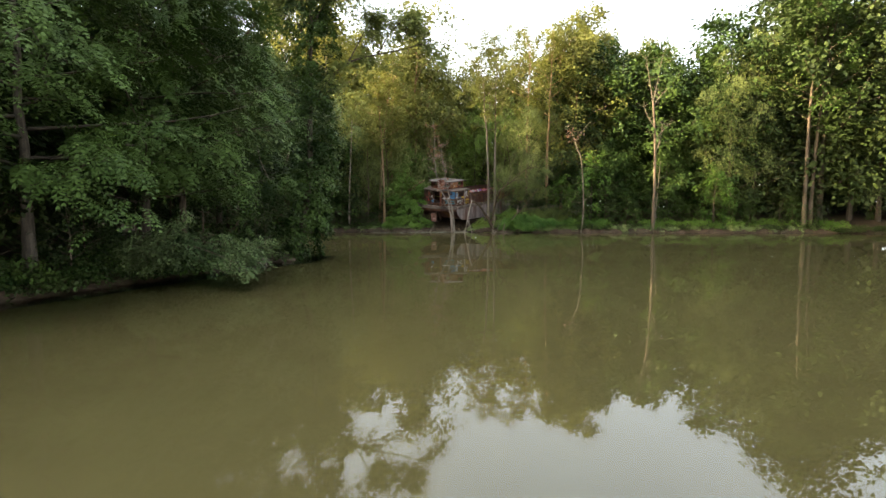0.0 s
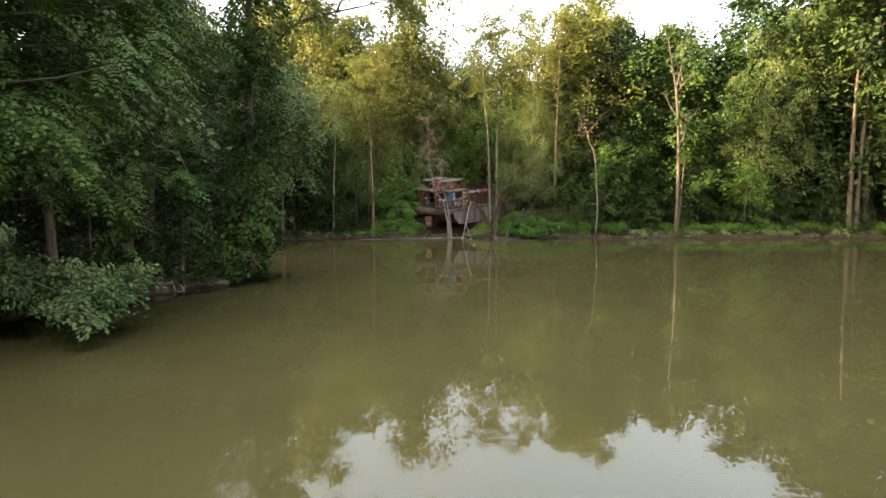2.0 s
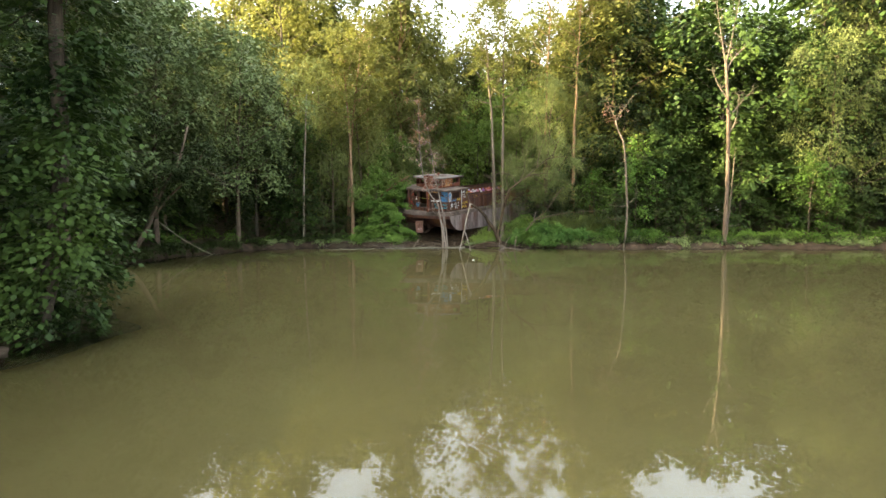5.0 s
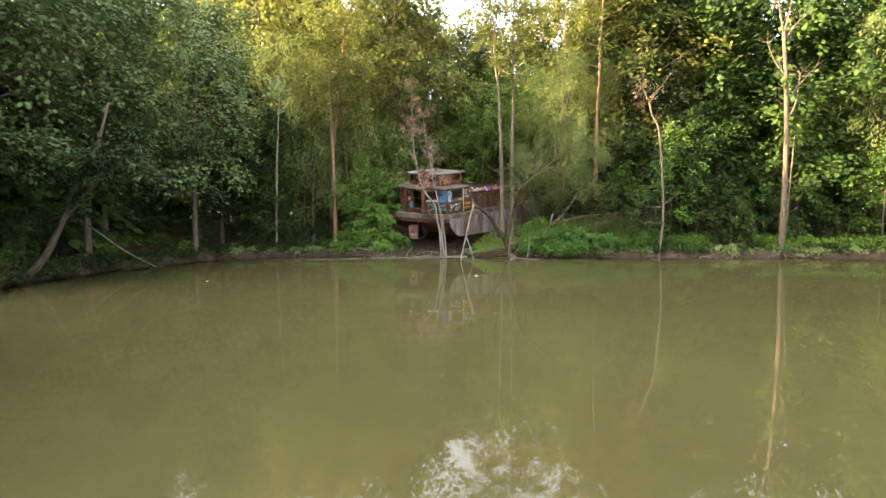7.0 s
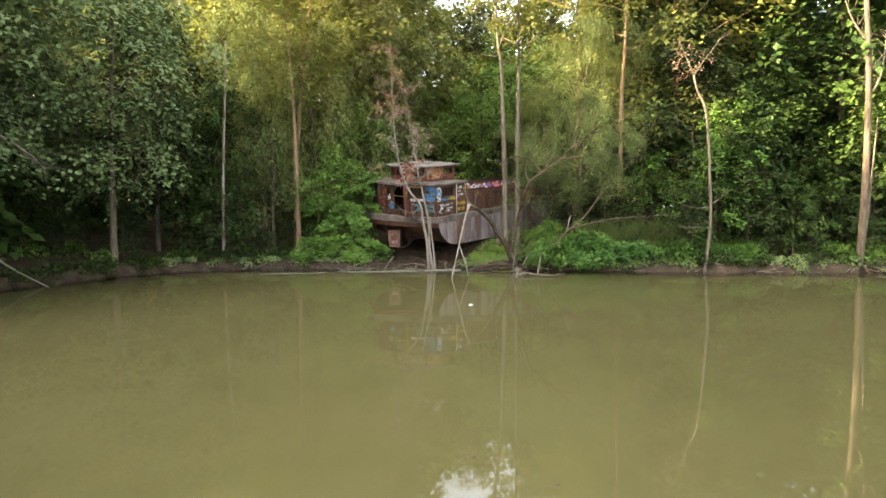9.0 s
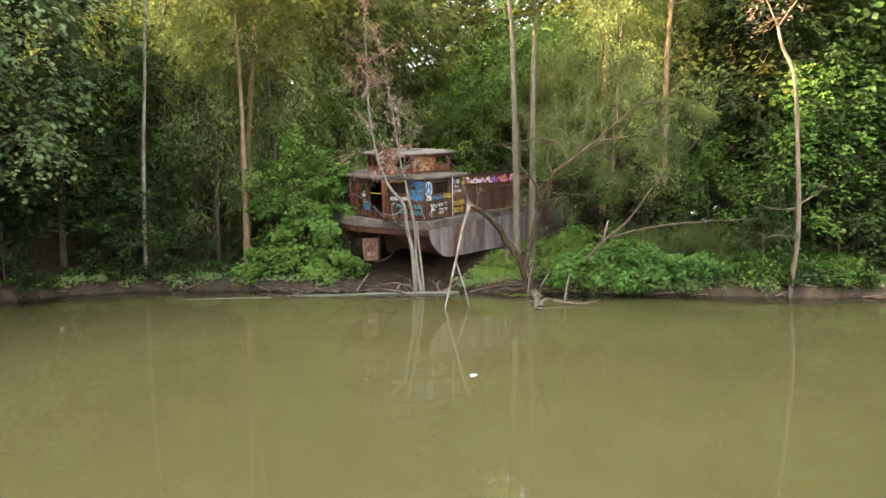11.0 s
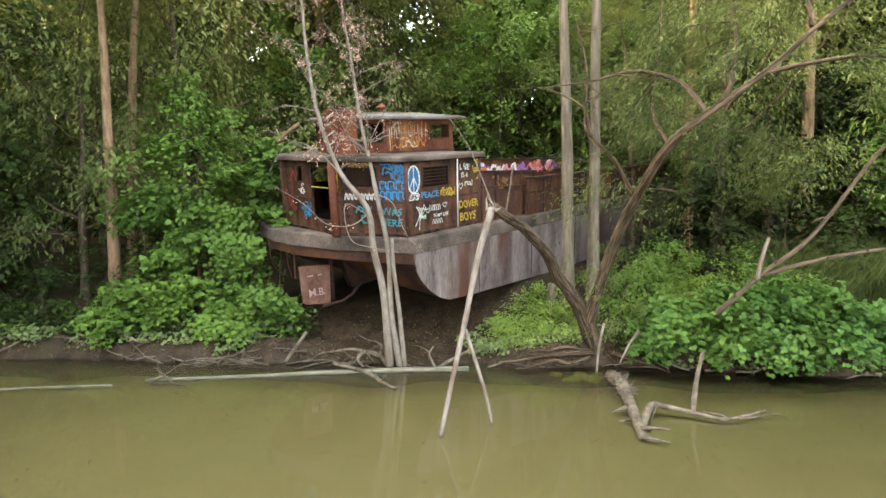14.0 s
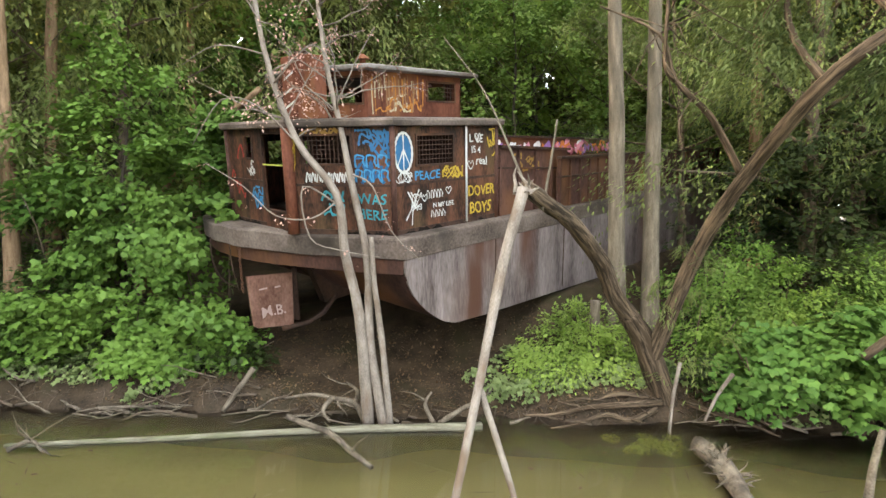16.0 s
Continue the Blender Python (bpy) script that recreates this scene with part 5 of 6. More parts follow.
    # pair of pale trunks on the far right bank
    for x, y, lean in ((41.6, 0.6, (0.6, 0.2)), (42.5, 0.9, (2.8, 0.4))):
        t = tree("poplar", int(x * 10), dict(height=28, radius=0.26, base=0.42, spread=0.16, limbs=22, up=0.8, lean=lean, bend=0.02), LEAF_HALF_SHADED, BARK, 16000, 0.34, 0.7, "tall pale-trunked tree at the water's edge", "tree", width=0.68)
        t.matrix_world = stand(x, y, 0, 1.0)


dead_trees()


def pink_birch():
    rng = random.Random(9)
    t = tagged(new("dying_birch"), "dying multi-stemmed sapling with withered pink-brown leaves on bare twigs", "tree")
    stems = [([(-0.16, -0.1, -0.1), (-0.30, -0.1, 1.8), (-0.52, -0.1, 2.8), (-0.66, -0.1, 3.8), (-1.35, 0.0, 4.7), (-1.9, 0.1, 6.2), (-2.2, 0.2, 8.2), (-2.3, 0.3, 10.7), (-2.4, 0.3, 13.2)], 0.10, 0.012),
             ([(0.10, -0.1, -0.1), (-0.14, -0.05, 1.4), (-0.18, 0, 2.7), (-0.42, 0, 3.95), (-0.62, 0.05, 4.9), (-0.85, 0.1, 5.9), (-1.05, 0.2, 7.2), (-1.3, 0.3, 8.6), (-1.55, 0.3, 10.6)], 0.085, 0.01),
             ([(0.2, -0.1, -0.1), (0.07, -0.1, 1.4), (-0.05, -0.1, 2.35), (-0.09, -0.1, 3.1)], 0.06, 0.04)]
    tips = []
    for k, (pts, r0, r1) in enumerate(stems):
        s = Shape()
        ln = bough(rng, s, pts, r0, r1, 9)
        part("stem", s, BARK_BIRCH, t, smooth=True)
        if k == 2:
            continue
        for i in range(34):
            f = rng.uniform(0.42, 1.0) ** 0.8
            p = ln[min(int(f * (len(ln) - 1)), len(ln) - 1)]
            d = (rng.gauss(0, 1), rng.gauss(0, 0.7), rng.gauss(0.45, 0.4))
            tw = wander(rng, p, d, rng.uniform(0.9, 2.1) * (1.15 - 0.45 * f), 6, 0.25, 0.03)
            s = Shape().tube(tw, [0.016, 0.014, 0.012, 0.010, 0.008, 0.006, 0.004], 4)
            for q in range(2):
                t2 = wander(rng, tw[rng.randrange(2, 6)], (rng.gauss(0, 1), rng.gauss(0, 1), rng.gauss(0.2, 0.5)), rng.uniform(0.2, 0.5), 3, 0.3)
                s.tube(t2, [0.007, 0.006, 0.005, 0.003], 3)
                tips += t2[1:]
            part("twig", s, BARK_BIRCH, t, smooth=True)
            tips += tw[3:]
    # low twigs over the boat's rail
    for pts in ([(-0.62, -0.1, 3.7), (-1.0, -0.3, 3.4), (-1.6, -0.3, 3.45), (-2.1, -0.3, 3.9), (-2.8, -0.2, 4.3)], [(-0.6, -0.1, 3.6), (-1.1, -0.4, 3.9), (-1.0, -0.4, 3.1), (-0.5, -0.4, 2.9), (0.1, -0.4, 2.8)],
                [(-0.4, -0.1, 4.1), (0.0, -0.4, 3.9), (0.3, -0.4, 3.2), (0.75, -0.4, 2.75)], [(-1.3, 0.0, 4.6), (-1.9, -0.2, 5.2), (-2.5, -0.2, 5.3), (-3.0, -0.2, 4.6)], [(-1.7, 0.0, 5.6), (-1.2, -0.2, 6.0), (-0.9, -0.2, 6.1), (-0.5, -0.2, 5.6)],
                [(-1.9, 0.1, 6.1), (-2.6, -0.1, 6.2), (-3.2, -0.1, 5.9)], [(-0.7, 0.05, 5.2), (-0.3, -0.1, 5.9), (0.0, -0.1, 6.4)]):
        s = Shape()
        ln = bough(rng, s, pts, 0.017, 0.006, 5)
        part("twig", s, BARK_BIRCH, t, smooth=True)
        tips += ln[4::3]
    leafy("withered_leaves", tips, 5600, 0.06, 0.1, LEAF_DRY, t, 4, 0.6, 0.6, 0.9, 3)
    leafy("withered_leaves", [p for p in tips if p.z > 9.2], 1700, 0.085, 0.16, LEAF_RUSSET, t, 5, 0.6, 0.6, 0.9, 4)


pink_birch()


def shore_willow():
    rng = random.Random(21)
    t = tagged(new("leaning_willow"), "old willow with a split trunk that leans over the water", "tree")
    s = Shape()
    bough(rng, s, [(4.95, 0.9, -0.2), (4.80, 0.75, 0.35), (4.40, 0.62, 1.35), (4.05, 0.3, 1.85)], 0.24, 0.16, 12, 5, 0.09)
    part("trunk", s, BARK_WILLOW, t, smooth=True)
    s = Shape()
    bough(rng, s, [(4.1, 0.35, 1.8), (3.72, -0.1, 2.25), (3.45, -0.5, 2.75), (2.95, -1.2, 3.3), (2.5, -1.8, 3.6), (2.22, -2.15, 3.78)], 0.15, 0.09, 10, 4, 0.10)
    part("broken_limb", s, BARK_WILLOW, t, "broken limb with torn grey bark", True)
    s = Shape()
    lean = bough(rng, s, [(4.55, 0.65, 1.0), (4.75, 0.3, 1.9), (4.95, -0.3, 3.0), (5.15, -1.2, 3.95), (5.38, -2.4, 4.85), (5.9, -2.75, 5.35), (6.85, -2.8, 6.05), (7.8, -2.7, 6.9), (9.0, -2.4, 7.8)], 0.145, 0.02, 11, 5, 0.08)
    part("leaning_stem", s, BARK_WILLOW, t, smooth=True)
    tips = []
    for pts, r in (([(5.15, -1.1, 3.95), (4.75, -1.05, 4.75), (4.3, -1.0, 5.25), (4.1, -0.9, 5.9), (3.3, -0.9, 6.3)], 0.055), ([(4.3, -1.0, 5.25), (4.15, -1.0, 5.5), (4.2, -0.9, 6.6), (4.0, -0.8, 7.6)], 0.04),
                   ([(5.9, -2.75, 5.35), (5.6, -2.3, 6.0), (4.9, -2.0, 6.3), (4.2, -1.8, 6.2), (3.4, -1.8, 6.1)], 0.05), ([(6.2, -2.8, 5.6), (6.6, -2.2, 6.6), (6.8, -1.6, 7.8), (7.2, -1.2, 9.2)], 0.05),
                   ([(6.8, -2.8, 6.0), (7.4, -3.0, 6.1), (8.4, -3.0, 6.2), (9.4, -2.8, 6.0)], 0.05), ([(7.6, -2.7, 6.8), (7.8, -2.2, 7.8), (8.3, -1.8, 9.4)], 0.045), ([(8.5, -2.5, 7.4), (9.6, -2.2, 7.6), (10.6, -2.0, 7.3)], 0.04),
                   ([(5.38, -2.4, 4.85), (5.2, -2.0, 5.6), (5.4, -1.6, 6.6), (5.6, -1.2, 7.9)], 0.05), ([(5.6, -2.5, 5.1), (6.3, -1.9, 5.3), (7.2, -1.4, 5.2), (8.2, -1.1, 5.0)], 0.045)):
        s = Shape()
        ln = bough(rng, s, pts, r, 0.012, 7, 4, 0.08)
        for q in range(7):
            tw = wander(rng, ln[rng.randrange(4, len(ln))], (rng.gauss(0, 1), rng.gauss(0, 1), rng.gauss(-0.1, 0.5)), rng.uniform(0.5, 1.3), 4, 0.22, -0.08)
            part("twig", Shape().tube(tw, [0.014, 0.011, 0.008, 0.006, 0.004], 4), BARK_WILLOW, t, smooth=True)
            if pts[-1][0] > 4.5:
                tips += tw[1:]
        part("bough", s, BARK_WILLOW, t, smooth=True)
        if pts[-1][0] > 4.5:
            tips += ln[7:]
    leafy("foliage", tips, 44000, 0.13, 0.3, LEAF_WILLOW, t, 6, 0.2, 0.6, 0.8, 20)
    # sprouts on the trunk
    sprouts = [Vector((4.9 + rng.gauss(0, 0.35), 0.3 + rng.gauss(0, 0.3), rng.uniform(0.8, 3.2))) for i in range(40)]
    leafy("sprout_foliage", sprouts, 1500, 0.13, 0.14, LEAF_WILLOW, t, 7, 0.17, 0.5, 0.9)
    # the snapped pole that stands in the water and holds up the limb
    p = tagged(new("broken_pole"), "pale forked dead pole standing in the shallow water", "branch")
    s = Shape()
    bough(rng, s, [(1.28, -3.9, -0.3), (1.50, -3.45, 0.75), (1.72, -3.0, 1.75), (1.95, -2.6, 2.85), (2.2, -2.2, 3.75)], 0.032, 0.07, 9, 4, 0.10)
    part("pole", s, BARK_BIRCH, p, smooth=True)
    part("prong", Shape().tube(smooth_line([(2.24, -3.2, -0.2), (2.05, -3.15, 0.6), (1.72, -3.02, 1.6)], 4), [0.028, 0.03, 0.03, 0.032, 0.034, 0.035, 0.036, 0.037, 0.038], 7), BARK_BIRCH, p, smooth=True)
    for k in range(7):
        d = (rng.gauss(0, 0.6), rng.gauss(0, 0.6), 1.0)
        part("splinter", Shape().tube(wander(rng, (2.22 + rng.gauss(0, 0.05), -2.18 + rng.gauss(0, 0.05), 3.7), d, rng.uniform(0.12, 0.4), 3, 0.2), [0.03, 0.025, 0.015, 0.004], 5), BARK_BIRCH, p)
    s = Shape()
    bough(rng, s, [(2.25, -2.1, 3.75), (2.0, -1.8, 4.4), (1.7, -1.5, 5.1), (1.2, -1.3, 5.8)], 0.02, 0.006, 5)
    part("twig", s, BARK_GREY, p, smooth=True)
    s = Shape()
    bough(rng, s, [(2.45, -1.9, 3.5), (2.55, -1.9, 4.1), (2.62, -1.9, 4.6)], 0.02, 0.012, 5)
    part("twig", s, BARK_GREY, p, smooth=True)


shore_willow()


def fallen_wood():
    rng = random.Random(33)

    def log(name, label, pts, r0, r1, mat=DRIFT, twigs=0, group="driftwood"):
        t = tagged(new(name), label, "log" if r0 > 0.05 else "branch", group)
        s = Shape()
        ln = bough(rng, s, pts, r0, r1, 9, 4, 0.10)
        part("wood", s, mat, t, smooth=True)
        for q in range(twigs):
            tw = wander(rng, ln[rng.randrange(2, len(ln))], (rng.gauss(0, 1), rng.gauss(0, 1), rng.gauss(0.3, 0.4)), rng.uniform(0.2, 0.7), 4, 0.3)
            part("twig", Shape().tube(tw, [r0 * 0.4, r0 * 0.33, r0 * 0.25, r0 * 0.15, r0 * 0.08], 5), mat, t, smooth=True)
        return t

    log("floating_log", "long pale barkless log floating along the bank", [(-5.4, -1.38, 0.02), (-3.2, -0.95, 0.02), (-0.8, -0.45, 0.03), (1.7, -0.1, 0.03)], 0.032, 0.075, DRIFT_PALE)
    log("floating_log", "thin pale pole floating on the water", [(-9.5, -2.4, 0.01), (-7.0, -1.9, 0.01), (-5.9, -1.75, 0.01)], 0.02, 0.03, DRIFT_PALE)
    log("floating_branch", "bent branch with mossy bark that lies half in the water", [(-1.5, -0.2, 0.14), (-1.15, -0.45, 0.14), (-0.6, -0.75, 0.10), (-0.15, -1.2, 0.03), (0.2, -1.5, -0.03)], 0.055, 0.035, DRIFT, 2)
    log("weed_clump_branch", "tangle of grey weed and twigs caught on the log", [(-5.2, -1.55, 0.03), (-4.95, -1.4, 0.12), (-4.7, -1.5, 0.02)], 0.04, 0.02, DRIFT, 7)
    log("root_log", "gnarled grey driftwood log with splayed roots", [(4.84, -0.75, 0.12), (4.86, -1.5, 0.12), (4.8, -2.3, 0.08), (4.7, -3.2, 0.03), (4.62, -3.75, 0.0)], 0.14, 0.07, DRIFT, 9)
    old = log("rotten_log", "shaggy rotten log end that splinters above the water", [(4.80, -0.85, 0.16), (4.86, -1.5, 0.16), (4.83, -2.0, 0.12)], 0.13, 0.12, DRIFT, 0)
    for k in range(46):
        a, f = rng.uniform(-0.3, 3.4), rng.random()
        p = Vector((4.80 + 0.05 * f + 0.12 * math.cos(a), -0.85 - 1.1 * f, 0.15 + 0.12 * math.sin(a)))
        d = (math.cos(a) + rng.gauss(0, 0.3), rng.uniform(-0.9, 0.4), math.sin(a) * 0.7)
        part("splinter", Shape().tube(wander(rng, p, d, rng.uniform(0.06, 0.22), 3, 0.2), [0.012, 0.01, 0.007, 0.003], 4), DRIFT, old)
    log("driftwood_branch", "grey forked driftwood branch above the water", [(4.7, -3.4, 0.0), (5.05, -2.7, 0.16), (5.3, -2.6, 0.14), (5.8, -2.75, 0.08), (6.3, -2.95, 0.05), (7.1, -2.6, 0.10)], 0.07, 0.025, DRIFT, 3)
    log("driftwood_branch", "upright grey prong of driftwood", [(5.8, -2.7, 0.06), (5.88, -2.62, 0.6), (5.99, -2.6, 1.15)], 0.055, 0.03)
    log("dead_branch", "pale dead branch propped on the bank", [(-2.85, 0.25, 0.02), (-2.6, 0.35, 0.4), (-2.34, 0.4, 0.75)], 0.045, 0.05)
    log("dead_branch", "pale dead branch propped on the bank", [(4.66, 0.0, -0.1), (4.72, 0.05, 0.5), (4.84, 0.1, 1.1)], 0.025, 0.03, BARK_BIRCH)
    log("dead_branch", "pale dead branch propped on the bank", [(5.18, -0.05, 0.22), (5.4, 0.0, 0.65), (5.63, 0.05, 0.95)], 0.02, 0.035, BARK_BIRCH)
    log("dead_branch", "thin dead branch slanting into the water", [(-21.9, -7.7, 3.0), (-19.2, -7.6, 1.0), (-17.0, -7.6, -0.1)], 0.06, 0.035, DRIFT_PALE, 2)
    log("dead_branch", "bare pale branch hanging from the trees", [(-9.75, -36.0, 6.3), (-9.6, -35.9, 5.4), (-9.28, -35.8, 4.6), (-9.2, -35.8, 4.2), (-8.95, -35.7, 3.9)], 0.035, 0.012, BARK_BIRCH, 3)
    bare = log("dead_branch", "bare grey branch reaching over the water", [(-18.6, -10, 7.4), (-16.6, -10, 6.4), (-15.4, -10, 5.6), (-14.9, -10, 5.0)], 0.06, 0.015, BARK_GREY, 4)
    for k in range(12):
        f = rng.uniform(0.3, 1.0)
        p = Vector((-18.0 + 3.0 * f, -10, 7.2 - 2.0 * f))
        tw = wander(rng, p, (rng.uniform(0.2, 1.2), rng.gauss(0, 0.4), rng.uniform(-0.9, 0.3)), rng.uniform(0.7, 1.7), 5, 0.22, -0.04)
        part("twig", Shape().tube(tw, [0.02, 0.017, 0.014, 0.01, 0.007, 0.004], 4), BARK_GREY, bare, smooth=True)
    # fallen limb in the bushes to the right of the boat
    log("fallen_limb", "fallen dead limb that rests in the bushes", [(6.9, -0.9, 1.5), (7.6, -1.3, 2.4), (8.5, -1.4, 3.2), (9.6, -1.5, 4.8), (10.7, -1.6, 5.9), (11.6, -1.6, 7.6)], 0.06, 0.012, BARK, 8)
    log("fallen_limb", "fallen dead limb that rests in the bushes", [(7.6, -1.3, 2.4), (8.8, -1.4, 2.75), (10.2, -1.5, 3.0), (11.6, -1.5, 3.1), (13.4, -1.5, 3.2)], 0.045, 0.01, BARK, 10)
    log("dead_branch", "sun-bleached stub among the bushes", [(7.5, -1.35, 2.3), (7.6, -1.35, 2.8), (7.68, -1.4, 3.15)], 0.05, 0.03, BARK_BIRCH)
    # washed-out roots of the willow and a gnarled snag by the sapling
    for pts, r in (([(4.7, 0.55, 0.3), (4.1, 0.25, 0.34), (3.5, 0.3, 0.26), (2.9, 0.1, 0.2), (2.4, 0.2, 0.12)], 0.07), ([(4.6, 0.5, 0.2), (4.1, 0.1, 0.14), (3.7, 0.15, 0.2), (3.2, -0.05, 0.1), (2.8, -0.1, 0.04)], 0.06),
                   ([(4.5, 0.6, 0.35), (4.0, 0.45, 0.45), (3.6, 0.4, 0.36), (3.3, 0.25, 0.42), (3.0, 0.3, 0.3)], 0.045), ([(5.1, 0.5, 0.3), (5.4, 0.1, 0.3), (5.9, 0.05, 0.16), (6.3, -0.1, 0.02)], 0.05)):
        log("washed_out_root", "twisted brown willow root washed bare on the bank", pts, r, 0.015, BARK_WILLOW, 3)
    for pts, r in (([(-0.25, 0.0, 0.02), (-0.45, 0.1, 0.28), (-0.85, 0.12, 0.36), (-1.2, 0.15, 0.4), (-1.7, 0.2, 0.3)], 0.06), ([(-0.85, 0.12, 0.36), (-0.95, -0.05, 0.2), (-0.8, -0.15, 0.05)], 0.05),
                   ([(-0.45, 0.1, 0.28), (-0.4, 0.1, 0.5), (-0.6, 0.15, 0.62)], 0.04), ([(0.9, 0.0, 0.02), (0.75, 0.1, 0.3), (0.85, 0.15, 0.5)], 0.045), ([(1.0, 0.0, 0.02), (1.3, 0.1, 0.2), (1.7, 0.2, 0.4), (1.8, 0.2, 0.55)], 0.05)):
        log("driftwood_snag", "gnarled grey snag of driftwood at the water's edge", pts, r, 0.02, DRIFT, 2)
    log("leaning_dead_tree", "leaning orange-brown dead trunk caught among the trees", [(-8.3, 5.9, 0.6), (-7.6, 5.4, 3.0), (-6.5, 5.0, 4.7), (-5.2, 4.5, 5.6), (-3.7, 4.0, 6.5)], 0.11, 0.06, BARK_WARM, 5)
    log("cut_stump", "short pale sawn-off stem beside the poplars", [(3.85, 1.9, 0.3), (3.86, 1.9, 1.1), (3.85, 1.9, 1.8)], 0.11, 0.10, BARK_GREY, 0)
    # rootlets that hang from the lip of the bank
    s = Shape()
    for k in range(620):
        x = rng.uniform(-12, 12) if k < 420 else rng.uniform(12, 40)
        y = far_shore(x) + rng.uniform(-0.02, 0.4)
        z = max(at_ground(x, y), 0.05)
        pts = wander(rng, (x, y, z + 0.05), (rng.gauss(0, 0.7), rng.uniform(-1, -0.2), rng.uniform(-0.6, 0.2)), rng.uniform(0.15, 0.5), 4, 0.3, -0.12)
        r = rng.uniform(0.004, 0.011)
        s.tube([(p.x, p.y, max(p.z, 0.0)) for p in pts], [r, r, r * 0.8, r * 0.6, r * 0.4], 3)
    tagged(part("rootlets", s, BARK, smooth=True), "thin brown rootlets that hang from the lip of the bank", "roots", kind="stuff")
    log("bank_log", "dark half-sunk log along the shaded bank", [(-12.4, -36.0, 0.25), (-10.9, -36.2, 0.3), (-9.4, -35.8, 0.22), (-8.2, -34.9, 0.02)], 0.24, 0.14, BARK, 3)
    for pts in ([(-9.9, -36.5, 0.35), (-9.5, -36.9, 0.3), (-9.3, -37.1, 0.05)], [(-9.7, -36.7, 0.4), (-9.2, -36.9, 0.25), (-9.0, -37.0, -0.05)], [(-9.6, -36.8, 0.3), (-9.7, -37.2, 0.15), (-9.6, -37.4, -0.03)], [(-9.9, -36.6, 0.3), (-10.1, -37.0, 0.12), (-9.9, -37.3, 0.0)]):
        log("bleached_root", "bleached grey root that reaches into the water", pts, 0.07, 0.02, BARK_BIRCH, 2)
    # roots and sticks along the edge
    for k in range(110):
        x = rng.choice((rng.uniform(-2.0, 3.8), rng.uniform(-8, 7), rng.uniform(-7, -1.5))) if k < 36 else rng.choice((rng.uniform(-16, -2), rng.uniform(5, 26), rng.uniform(5, 45)))
        y = (-0.05 if k < 36 else far_shore(x) - 0.15) + rng.uniform(-0.1, 0.45)
        a, ln = rng.uniform(-0.7, 0.7) + (math.pi if rng.random() < 0.5 else 0), rng.uniform(0.4, 1.3)
        z = max(at_ground(x, y), 0) + 0.04
        pts = wander(rng, (x, y, z), (math.cos(a), 0.35 * math.sin(a), rng.uniform(-0.05, 0.35)), ln, 4, 0.22)
        t = tagged(new("stick"), rng.choice(("bare grey stick washed up at the water's edge", "twisted brown root washed bare on the bank")), "stick", "washed-up sticks")
        r = rng.uniform(0.010, 0.034)
        part("wood", Shape().tube(pts, [r, r * 0.95, r * 0.8, r * 0.6, r * 0.35], 6), DRIFT if rng.random() < 0.7 else BARK, t, smooth=True)


fallen_wood()


